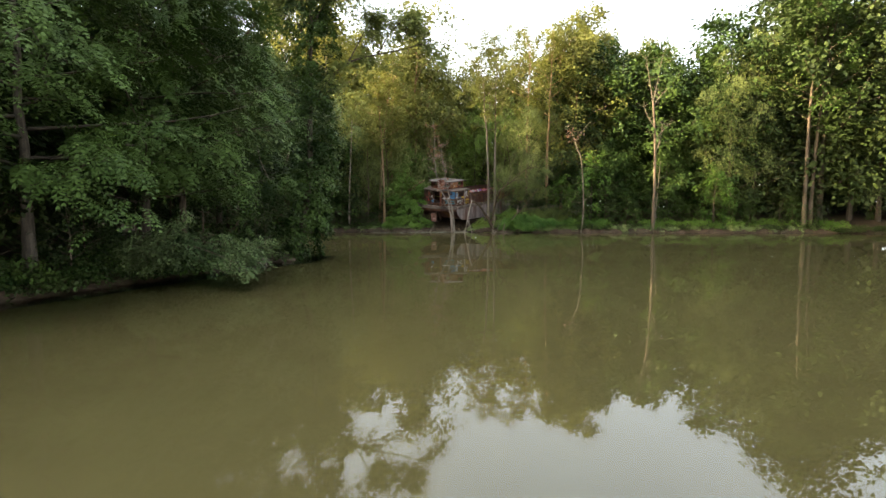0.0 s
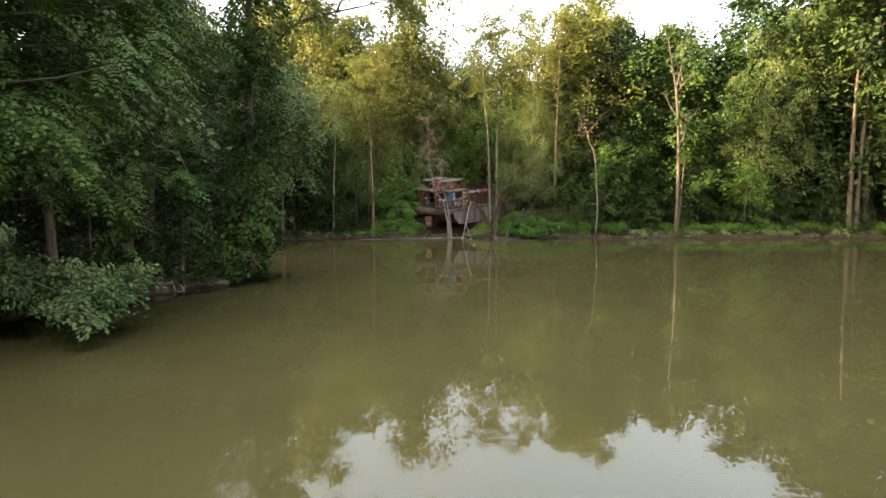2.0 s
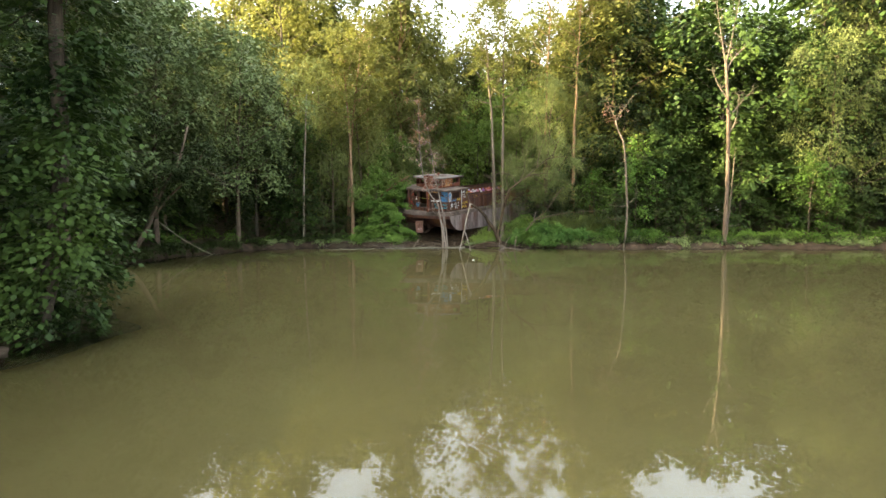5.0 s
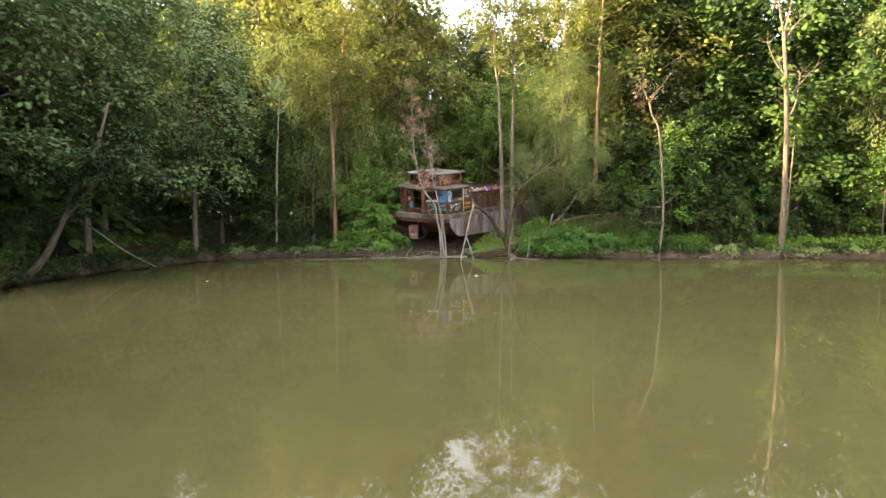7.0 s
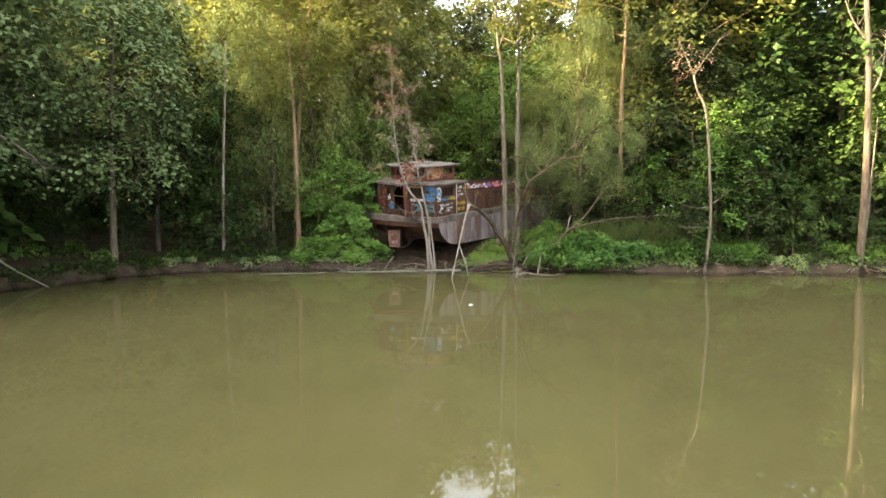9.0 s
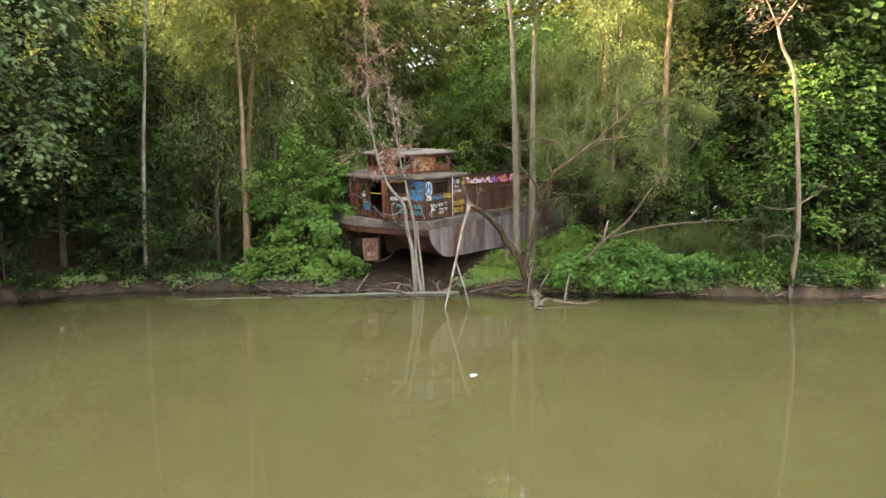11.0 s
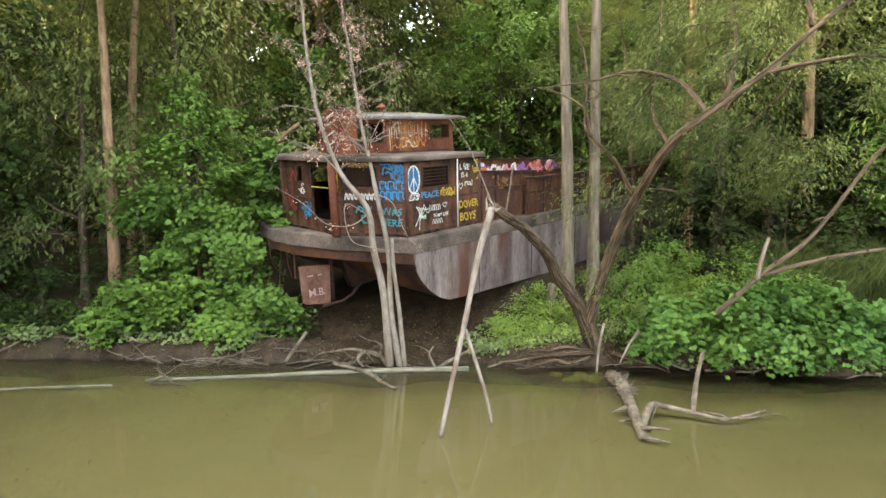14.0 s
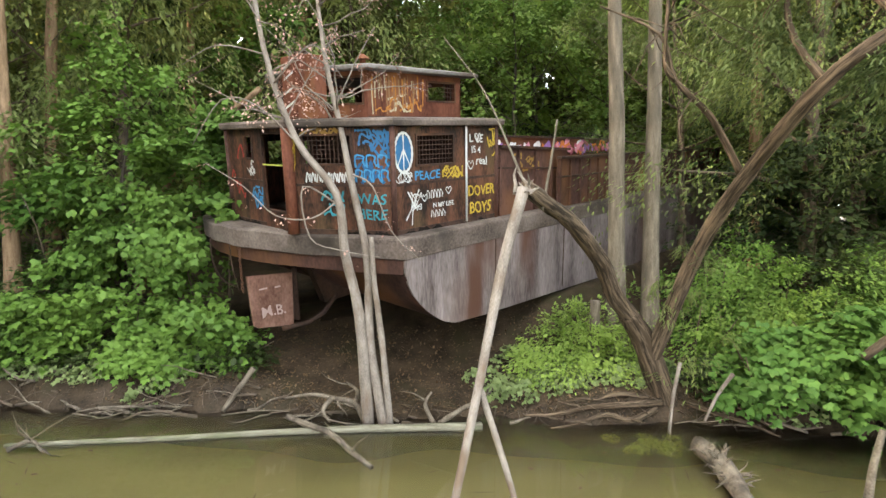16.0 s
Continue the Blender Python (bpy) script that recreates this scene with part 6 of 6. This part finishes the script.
def left_bank_trees():
    rng = random.Random(44)
    t = tagged(new("ivy_tree"), "tall ivy-wrapped tree with a limb over the water, its ivy coloured dark for shade", "tree")
    s = Shape()
    trunk = bough(rng, s, [(-8.7, -33.6, -0.2), (-8.1, -33.6, 2.0), (-7.65, -33.7, 4.6), (-7.5, -33.8, 8.4), (-7.4, -33.8, 12), (-7.2, -33.8, 17), (-7.0, -33.6, 22)], 0.24, 0.06, 10)
    part("trunk", s, BARK_DARK, t, smooth=True)
    tips = []
    for pts, r in (([(-7.4, -33.8, 8.9), (-6.4, -33.8, 10.1), (-5.3, -33.8, 11.05), (-3.9, -33.8, 11.45), (-2.2, -33.7, 11.8), (-0.6, -33.6, 12.3)], 0.09), ([(-5.3, -33.8, 11.05), (-4.8, -33.4, 12.2), (-4.0, -33.2, 13.8)], 0.05),
                   ([(-3.6, -33.8, 11.5), (-2.8, -34.2, 12.6), (-1.6, -34.4, 13.5)], 0.04), ([(-7.3, -33.8, 13), (-6.2, -34.2, 14.5), (-4.8, -34.4, 15.5)], 0.06), ([(-7.2, -33.8, 16), (-5.8, -33.4, 18), (-4.4, -33.2, 19)], 0.05),
                   ([(-7.4, -33.8, 12), (-8.6, -33.2, 14), (-9.6, -33, 15.4)], 0.06), ([(-7.2, -33.8, 17), (-8.4, -33.8, 19), (-9.2, -34, 21)], 0.05)):
        s = Shape()
        ln = bough(rng, s, pts, r, 0.015, 7)
        for q in range(9):
            tw = wander(rng, ln[rng.randrange(5, len(ln))], (rng.gauss(0, 1), rng.gauss(0, 1), rng.gauss(0.1, 0.6)), rng.uniform(0.6, 1.6), 4, 0.22, -0.03)
            s.tube(tw, [0.02, 0.016, 0.012, 0.008, 0.005], 4)
            tips += tw[1:]
        part("limb", s, BARK_DARK, t, smooth=True)
    leafy("crown", tips, 24000, 0.2, 0.42, LEAF_WILLOW, t, 3, 0.6, per=18)
    wrap = []
    for k in range(380):
        f = rng.random() ** 0.9
        p = trunk[min(int(f * 0.8 * len(trunk)), len(trunk) - 1)]
        a, r = rng.uniform(0, 6.28), rng.uniform(0.3, 1.3) * (1.1 - 0.15 * f)
        wrap.append(p + Vector((0.25 * (1 - abs(1.6 * f - 0.7)) + math.cos(a) * r, math.sin(a) * r, rng.uniform(-0.4, 0.4))))
    leafy("ivy", wrap, 40000, 0.17, 0.3, LEAF_LOCUST_SHADED, t, 5, 0.8, 0.6, 0.9)
    t = tagged(new("old_tree"), "thick brown trunk on the shaded bank", "tree")
    s = Shape()
    trunk = bough(rng, s, [(-11.6, -35.2, -0.2), (-11.5, -35.1, 3.5), (-11.3, -35.0, 6.4), (-11.5, -35.0, 9.5), (-12.0, -35.0, 14), (-12.2, -35, 19)], 0.36, 0.12, 12)
    part("trunk", s, BARK, t, smooth=True)
    tips = []
    for pts in ([(-11.4, -35, 8), (-10.2, -34.6, 9.6), (-9.4, -34.4, 10.3)], [(-11.6, -35, 10), (-10.4, -35.6, 12), (-9.0, -36, 13)], [(-12, -35, 14), (-10.8, -34.6, 16), (-9.6, -34.4, 17)], [(-11.6, -35, 10), (-13, -35.5, 12), (-14, -36, 13.5)], [(-11.4, -35, 7.5), (-10.6, -36, 8.2), (-9.8, -36.8, 8.2)]):
        s = Shape()
        ln = bough(rng, s, pts, 0.1, 0.02, 7)
        for q in range(10):
            tw = wander(rng, ln[rng.randrange(3, len(ln))], (rng.gauss(0, 1), rng.gauss(0, 1), rng.gauss(-0.1, 0.6)), rng.uniform(0.6, 1.7), 4, 0.22, -0.04)
            s.tube(tw, [0.02, 0.016, 0.012, 0.008, 0.005], 4)
            tips += tw[1:]
        part("limb", s, BARK, t, smooth=True)
    leafy("crown", tips, 12000, 0.17, 0.34, LEAF_WILLOW, t, 9, 0.45, 0.6)
    # the shrub whose boughs reach out low over the water
    t = tagged(new("overhanging_shrub"), "pale grey-green shrub whose boughs hang low over the water", "shrub")
    tips = []
    for k in range(15):
        f, g = k / 14, rng.uniform(-1, 1)
        end = (-11.7 + 5.7 * f + rng.gauss(0, 0.2), -44.2 + 0.9 * g, 0.75 + 1.7 * rng.random() * math.sin(math.pi * (0.15 + 0.75 * f)))
        s = Shape()
        ln = bough(rng, s, [(-12.6, -43.4 + 0.5 * g, 0.4), (-12.0 + 2.6 * f, -43.7 + 0.6 * g, 1.1 + 0.5 * f), end], 0.04, 0.008, 5)
        for q in range(9):
            tw = wander(rng, ln[rng.randrange(3, len(ln))], (rng.gauss(0.3, 0.8), rng.gauss(-0.4, 0.8), rng.gauss(-0.05, 0.4)), rng.uniform(0.4, 1.0), 4, 0.2, -0.05)
            s.tube(tw, [0.012, 0.01, 0.008, 0.006, 0.004], 4)
            tips += [p for p in tw[1:] if p.z > 0.3]
        part("bough", s, BARK, t, smooth=True)
    leafy("leaves", tips, 34000, 0.13, 0.24, LEAF_PALE, t, 31, 0.55, 0.35)
    # leaning tree in the corner of the pond
    t = tagged(new("leaning_tree"), "brown tree that leans out over the water", "tree")
    s = Shape()
    ln0 = bough(rng, s, [(-19.7, -14.6, -0.2), (-18.4, -14.5, 1.2), (-17.4, -14.5, 2.95), (-16.7, -14.4, 4.6), (-15.8, -14.2, 6.2), (-15.2, -14.0, 8.5)], 0.19, 0.06, 9)
    part("trunk", s, BARK, t, smooth=True)
    s = Shape()
    ln1 = bough(rng, s, [(-17.3, -14.5, 3.0), (-16.4, -14.2, 4.2), (-15.2, -14, 5.4), (-14.2, -13.8, 7.2)], 0.10, 0.03, 8)
    part("limb", s, BARK, t, smooth=True)
    tips = []
    for ln in (ln0, ln1):
        for q in range(16):
            tips += wander(rng, ln[rng.randrange(8, len(ln))], (rng.gauss(0, 1), rng.gauss(0, 1), rng.gauss(0.1, 0.6)), rng.uniform(0.8, 2.4), 4, 0.22, -0.05)[1:]
    leafy("crown", tips, 11000, 0.2, 0.42, LEAF_SHADED, t, 13, 0.6)


left_bank_trees()


# ---------------------------------------------------------------- undergrowth
def lobed(rs, at, size, tilt=0.5, face=None):
    """Three-lobed leaves facing up and out over the water: each three folded quads."""
    n = len(at)
    nrm = rs.normal(size=(n, 3)) * tilt + (np.array([0, -0.55, 0.75]) if face is None else face + np.array([0, -0.3, 0.3]))
    nrm /= np.linalg.norm(nrm, axis=1)[:, None]
    d = np.cross(nrm, rs.normal(size=(n, 3)) * 0.7 + np.array([1.0, 0, 0]))
    d /= np.linalg.norm(d, axis=1)[:, None]
    d *= np.where(d[:, 2:3] > 0, -1, 1)
    s = np.cross(d, nrm)
    ln = size * rs.uniform(0.55, 1.3, n)[:, None]
    out = []
    for ang, k, w in ((0, 1.0, 0.34), (0.95, 0.8, 0.32), (-0.95, 0.8, 0.32)):
        v = d * math.cos(ang) + s * math.sin(ang)
        t = s * math.cos(ang) - d * math.sin(ang)
        mid = at + v * ln * 0.5 * k + nrm * ln * 0.05
        out.append(np.stack([at, mid + t * ln * w, at + v * ln * k - nrm * ln * 0.08, mid - t * ln * w], 1))
    return np.concatenate(out)


def heap(rs, n, blobs, inner=0.72, outer=1.05):
    """Points on the skins of overlapping mounds: (x, y, z, rx, ry, rz)."""
    b = np.array(blobs)
    area = (b[:, 3] * b[:, 5]) ** 1.0
    i = rs.choice(len(b), n, p=area / area.sum())
    v = rs.normal(size=(n, 3))
    v /= np.linalg.norm(v, axis=1)[:, None]
    v[:, 2] = np.abs(v[:, 2]) * np.where(rs.random(n) < 0.75, 1, -0.6)
    r = rs.uniform(inner, outer, n)[:, None]
    return b[i, :3] + v * b[i, 3:] * r


def mounds(rng, count, x0, x1, y0, y1, r0, r1, h0, h1, up, along=False):
    out = []
    while len(out) < count:
        x, y = rng.uniform(x0, x1), rng.uniform(y0, y1)
        if along:
            y += far_shore(x)
        r = rng.uniform(r0, r1)
        out.append((x, y, max(at_ground(x, y), 0.1) + up, r, r, rng.uniform(h0, h1)))
    return out


def near_bushes():
    rng, rs = random.Random(51), np.random.default_rng(51)

    def bush(name, label, blobs, n, size, mat, lobes=True, stems=6, droop=0.3, width=0.5):
        t = tagged(new(name), label, "shrub", "bushes on the bank")
        for k in range(stems):
            b = rng.choice(blobs)
            x, y = b[0] + rng.gauss(0, 0.15), b[1] + 0.2 + abs(rng.gauss(0, 0.2))
            pts = wander(rng, (x, y, at_ground(x, y) - 0.1), (rng.gauss(0, 0.3), rng.gauss(-0.1, 0.2), 1), max(0.4, b[2] + b[5] - at_ground(x, y)), 5, 0.12)
            part("stem", Shape().tube(pts, [0.03, 0.027, 0.022, 0.018, 0.012, 0.006], 5), BARK, t, smooth=True)
        small = []
        for bx, by, bz, brx, bry, brz in blobs:
            for q in range(13):
                v = Vector((rng.gauss(0, 1), rng.gauss(0, 1), rng.gauss(0.2, 1))).normalized() * rng.uniform(0.45, 1.0)
                k = rng.uniform(0.28, 0.5)
                small.append((bx + v.x * brx, by + v.y * bry, bz + v.z * brz, brx * k, bry * k, brz * k * 0.7))
        c = heap(rs, max(8, n // 22), small, 0.6, 1.2)
        lean = c - np.array(blobs)[:, :3].mean(axis=0)
        lean = lean / (np.linalg.norm(lean, axis=1)[:, None] + 0.3) + np.array([0, -0.5, -0.45]) + rs.normal(size=c.shape) * 0.3
        q = tufts(rs, c, lean, n, size, 0.2 if lobes else 0.16, width, droop, 0.7, lobes)
        q = q[q[:, :, 2].min(axis=1) > 0.03]
        part("leaves", quads("leaves", q, mat), mat, t)

    bush("maple_bush", "bright green maple bush beside the stern", [(-4.2, 1.2, 1.2, 1.0, 0.7, 0.75), (-5.3, 1.1, 1.1, 1.0, 0.7, 0.75), (-6.4, 1.2, 1.2, 1.0, 0.8, 0.95), (-3.3, 1.25, 1.0, 0.6, 0.5, 0.5), (-7.6, 1.2, 1.1, 1.0, 0.8, 0.85)], 10500, 0.115, LEAF_GREEN)
    bush("maple_bush", "tall green maple sapling beside the stern", [(-4.6, 1.9, 2.6, 0.9, 0.8, 0.6), (-5.5, 2.0, 3.4, 1.0, 0.8, 0.55), (-3.9, 2.4, 3.6, 0.8, 0.7, 0.6), (-6.6, 2.0, 2.5, 1.0, 0.8, 0.6), (-5.0, 2.4, 4.6, 0.9, 0.7, 0.55), (-4.2, 2.8, 5.3, 0.7, 0.6, 0.5), (-7.4, 2.2, 3.8, 0.9, 0.8, 0.7)], 11000, 0.125, LEAF_GREEN)
    bush("grape_vine", "broad-leaved grapevine hanging over the bank", [(6.6, 0.0, 1.0, 0.8, 0.6, 0.75), (7.5, -0.1, 1.15, 0.9, 0.6, 0.85), (8.6, 0.0, 1.15, 1.0, 0.7, 0.9), (9.8, 0.1, 1.1, 1.0, 0.7, 0.8), (6.1, 0.35, 0.9, 0.5, 0.5, 0.6), (11.0, 0.2, 1.0, 1.0, 0.7, 0.8)], 15000, 0.115, LEAF_VINE)
    bush("bramble", "green leafy undergrowth beside the hull", [(3.1, 1.6, 0.75, 0.6, 0.5, 0.5), (3.8, 1.7, 0.85, 0.7, 0.6, 0.6), (4.4, 1.9, 1.0, 0.6, 0.6, 0.6), (2.6, 1.5, 0.6, 0.4, 0.35, 0.35), (3.3, 1.1, 0.6, 0.5, 0.4, 0.35), (4.0, 1.15, 0.65, 0.5, 0.4, 0.4), (3.0, 2.1, 0.9, 0.6, 0.5, 0.5), (3.6, 2.4, 1.05, 0.7, 0.5, 0.6)], 11000, 0.085, LEAF_FRESH, False, 4)
    bush("bramble", "green leafy undergrowth behind the willow", [(5.8, 1.4, 1.0, 0.7, 0.6, 0.9), (6.6, 1.6, 1.3, 0.8, 0.7, 1.0), (7.8, 1.8, 1.4, 1.0, 0.8, 1.0), (9.2, 1.9, 1.4, 1.0, 0.8, 1.0)], 11000, 0.09, LEAF_FRESH, False, 4)
    bush("bramble", "tall green leafy undergrowth behind the willow", [(6.4, 2.3, 1.8, 0.8, 0.6, 0.8), (7.6, 2.2, 1.9, 0.9, 0.6, 0.9), (8.8, 2.0, 1.8, 0.9, 0.6, 0.9), (9.9, 1.6, 1.6, 0.9, 0.6, 0.9), (5.6, 2.9, 1.6, 0.7, 0.6, 0.7), (7.2, 3.2, 2.4, 0.9, 0.7, 0.7)], 12000, 0.10, LEAF_FRESH, False, 5)
    bush("bramble", "green leafy undergrowth along the bank", [(12.1, 0.7, 1.0, 0.9, 0.7, 0.75), (13.2, 0.5, 0.9, 0.9, 0.7, 0.7), (14.4, 0.6, 1.0, 0.9, 0.7, 0.75), (15.6, 0.6, 0.9, 0.9, 0.7, 0.7), (16.8, 0.5, 0.9, 0.9, 0.7, 0.7), (18.0, 0.6, 0.9, 0.9, 0.7, 0.7)], 9000, 0.125, LEAF_VINE, False, 5)
    # plants that overhang the water all along the bank
    fringe = []
    for (ax, ay), (bx, by) in zip(SHORE, SHORE[1:] + SHORE[:1]):
        ln = math.hypot(bx - ax, by - ay)
        for k in range(int(ln * 3.2) if min(ay, by) > -58 and max(ax, bx) < 62 else 0):
            f = rng.random()
            x, y = ax + (bx - ax) * f, ay + (by - ay) * f
            inland = rng.uniform(-0.2, 0.65) + (0 if min(ay, by) < -3 else 0.7 if ax < 6 else 0.35)
            x, y = x - (by - ay) / ln * -inland * 1, y + (bx - ax) / ln * -inland
            if -2.6 < x < 5.6 and y > -3:
                continue
            r = rng.uniform(0.3, 0.7)
            fringe.append((x, y, max(at_ground(x, y), 0.1) + 0.15, r, r, rng.uniform(0.25, 0.55)))
    land = [h for h in fringe if shore_distance(np.array([h[0]]), np.array([h[1]]))[0] > -0.3]
    q = leaf_quads(rs, heap(rs, 48000, land, 0.4, 1.1), 0.17, 0.6, 0.5)
    q = q[q[:, :, 2].min(axis=1) > 0.02]
    tagged(part("undergrowth", quads("undergrowth", q, LEAF_SHADED), LEAF_SHADED), "green plants that overhang the water's edge, coloured dark for shade", "plants", kind="stuff")
    # pale creeping plants along the edge, and low green herbs behind
    edge = mounds(rng, 50, -16, -2.6, 0.15, 0.8, 0.2, 0.4, 0.15, 0.35, 0.05, True) + mounds(rng, 26, 1.7, 5.2, 0.5, 1.4, 0.2, 0.45, 0.1, 0.28, 0.03, True) + mounds(rng, 24, 1.8, 4.4, 1.0, 2.0, 0.18, 0.36, 0.1, 0.22, 0.04, True) + mounds(rng, 130, 6, 46, 0.1, 1.0, 0.3, 0.6, 0.2, 0.45, 0.0, True)
    tagged(part("creeper", quads("creeper", lobed(rs, heap(rs, 22000, edge), 0.085), LEAF_PALE), LEAF_PALE), "pale grey-green creeping plants on the bank's edge", "plants", kind="stuff")
    herbs = mounds(rng, 130, 6, 46, 0.5, 3.6, 0.5, 1.0, 0.4, 0.9, 0.1, True) + mounds(rng, 40, -17, -3, 0.5, 3.0, 0.35, 0.65, 0.2, 0.45, 0.05, True) + mounds(rng, 26, -23, -17, -24, 0, 0.5, 1.0, 0.4, 0.8, 0.2)
    herbs = [h for h in herbs if shore_distance(np.array([h[0]]), np.array([h[1]]))[0] > 0.3]
    tagged(part("undergrowth", quads("undergrowth", leaf_quads(rs, heap(rs, 42000, herbs), 0.17, 0.62, 0.2), LEAF_GREEN), LEAF_GREEN), "low green undergrowth along the bank", "plants", kind="stuff")
    # left-bank undergrowth: the overhanging canopy's shade is in the leaf colour
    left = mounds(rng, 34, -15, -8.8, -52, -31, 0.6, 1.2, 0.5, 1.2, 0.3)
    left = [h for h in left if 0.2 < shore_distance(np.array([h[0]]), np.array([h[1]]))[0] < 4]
    tagged(part("undergrowth", quads("undergrowth", leaf_quads(rs, heap(rs, 9000, left), 0.2, 0.62, 0.2), LEAF_LOCUST_SHADED), LEAF_LOCUST_SHADED), "green undergrowth on the shaded bank, the shade put into its colour", "plants", kind="stuff")
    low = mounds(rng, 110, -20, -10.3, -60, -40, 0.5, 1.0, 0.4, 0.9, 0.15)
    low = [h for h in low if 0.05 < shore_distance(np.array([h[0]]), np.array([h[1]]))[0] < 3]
    tagged(part("undergrowth", quads("undergrowth", leaf_quads(rs, heap(rs, 14000, low), 0.2, 0.5, 0.4), LEAF_LOCUST_SHADED), LEAF_LOCUST_SHADED), "green undergrowth on the shaded bank, the shade put into its colour", "plants", kind="stuff")
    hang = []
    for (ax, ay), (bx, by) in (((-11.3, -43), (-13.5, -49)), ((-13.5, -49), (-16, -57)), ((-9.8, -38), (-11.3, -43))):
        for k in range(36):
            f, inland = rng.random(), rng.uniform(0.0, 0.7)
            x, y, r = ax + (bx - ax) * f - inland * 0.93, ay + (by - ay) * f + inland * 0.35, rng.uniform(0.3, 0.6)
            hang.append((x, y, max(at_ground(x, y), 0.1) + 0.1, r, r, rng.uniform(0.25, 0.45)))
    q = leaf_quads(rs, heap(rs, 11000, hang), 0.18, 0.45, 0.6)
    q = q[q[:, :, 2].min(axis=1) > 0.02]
    tagged(part("undergrowth", quads("undergrowth", q, LEAF_LOCUST_SHADED), LEAF_LOCUST_SHADED), "plants that trail from the shaded bank, coloured dark for shade", "plants", kind="stuff")
    # reeds
    n = 9000
    x, y = rs.uniform(9.5, 16.0, n), rs.uniform(1.8, 4.4, n)
    z = ground_height(x, y)
    h = rs.uniform(0.9, 2.3, n)
    bend = rs.normal(0, 0.42, (n, 2)) * h[:, None]
    a = np.stack([x, y, z], 1)
    tip = a + np.concatenate([bend, h[:, None]], 1)
    mid = a * 0.45 + tip * 0.55 - np.concatenate([bend * 0.25, 0 * h[:, None]], 1)
    side = np.stack([np.cos(rs.uniform(0, 6.28, n)), np.sin(rs.uniform(0, 6.28, n)), 0 * x], 1) * 0.013
    tagged(part("reeds", quads("reeds", np.stack([a, mid + side, tip, mid - side], 1), LEAF_WILLOW), LEAF_WILLOW), "tall grey-green reeds on the bank", "plants", kind="stuff")
    # moss on the snag at the foot of the willow
    hump = [(4.3 + rng.gauss(0, 0.2), -0.55 + rng.gauss(0, 0.2), 0.0, 0.16, 0.16, 0.02) for k in range(14)]
    p = heap(rs, 2600, hump)
    tagged(part("moss", quads("moss", leaf_quads(rs, p[p[:, 2] > 0.0], 0.03, 0.7, -0.1), LEAF_POPLAR), LEAF_POPLAR), "bright green moss on sunken wood at the water's edge", "moss", kind="stuff")
    # bits of bark and twig afloat near the bank
    n = 90
    x, y = rs.uniform(-9, 9, n), -rs.uniform(0, 1, n) ** 2 * 5 - 0.25
    a, ln = rs.uniform(0, 6.28, n), rs.uniform(0.04, 0.22, n)[:, None]
    d = np.stack([np.cos(a), np.sin(a), 0 * a], 1) * ln
    w = np.stack([-np.sin(a), np.cos(a), 0 * a], 1) * 0.007
    c = np.stack([x, y, np.full(n, 0.005)], 1)
    ok = shore_distance(x, y) < -0.15
    tagged(part("floating_twigs", quads("floating_twigs", np.stack([c - d, c + w, c + d, c - w], 1)[ok], LITTER), LITTER), "bits of twig and bark afloat near the bank", "twigs", kind="stuff")
    # a plastic bottle afloat
    t = tagged(new("plastic_bottle"), "small white plastic bottle afloat on the pond", "bottle")
    d = Vector((0.96, 0.28, 0.02)).normalized()
    at = Vector((2.38, -11.8, 0.012))
    run = ((0.0, 0.01), (0.004, 0.023), (0.015, 0.026), (0.045, 0.024), (0.085, 0.026), (0.11, 0.022), (0.126, 0.012), (0.14, 0.010))
    part("bottle_body", Shape().tube([at + d * f for f, r in run], [r for f, r in run], 14), WHITE_PLASTIC, t, smooth=True)
    part("cap", Shape().tube([at + d * 0.138, at + d * 0.156], [0.013, 0.013], 14), GREEN_PLASTIC, t, "pale green screw cap", True)
    # leaves and scum afloat, litter on the mud
    n = 170
    x, y = rs.uniform(-14, 26, n), -np.abs(rs.normal(0, 16, n)) - 0.4
    ok = shore_distance(x, y) < -0.3
    q = leaf_quads(rs, np.stack([x, y, np.full(n, 0.006)], 1)[ok], 0.09, 0.6, 0)
    q[:, :, 2] = 0.006
    tagged(part("floating_leaves", quads("floating_leaves", q, LITTER), LITTER), "scattered dead leaves afloat on the pond", "leaves", kind="stuff")
    n = 12000
    x = np.where(rs.random(n) < 0.5, rs.uniform(-5, 6, n), rs.uniform(-16, 40, n))
    y = np.interp(x, sorted(p[0] for p in SHORE if p[1] > -7 and p[0] > -18), [p[1] for p in sorted(SHORE) if p[1] > -7 and p[0] > -18]) + rs.uniform(0.0, 1, n) ** 1.5 * 3.4
    z = ground_height(x, y)
    ok = z > 0.03
    q = leaf_quads(rs, np.stack([x, y, z + 0.012], 1)[ok], 0.07, 0.55, -0.15)
    tagged(part("leaf_litter", quads("leaf_litter", q, LITTER), LITTER), "dry brown leaf litter on the mud", "leaves", kind="stuff")


near_bushes()
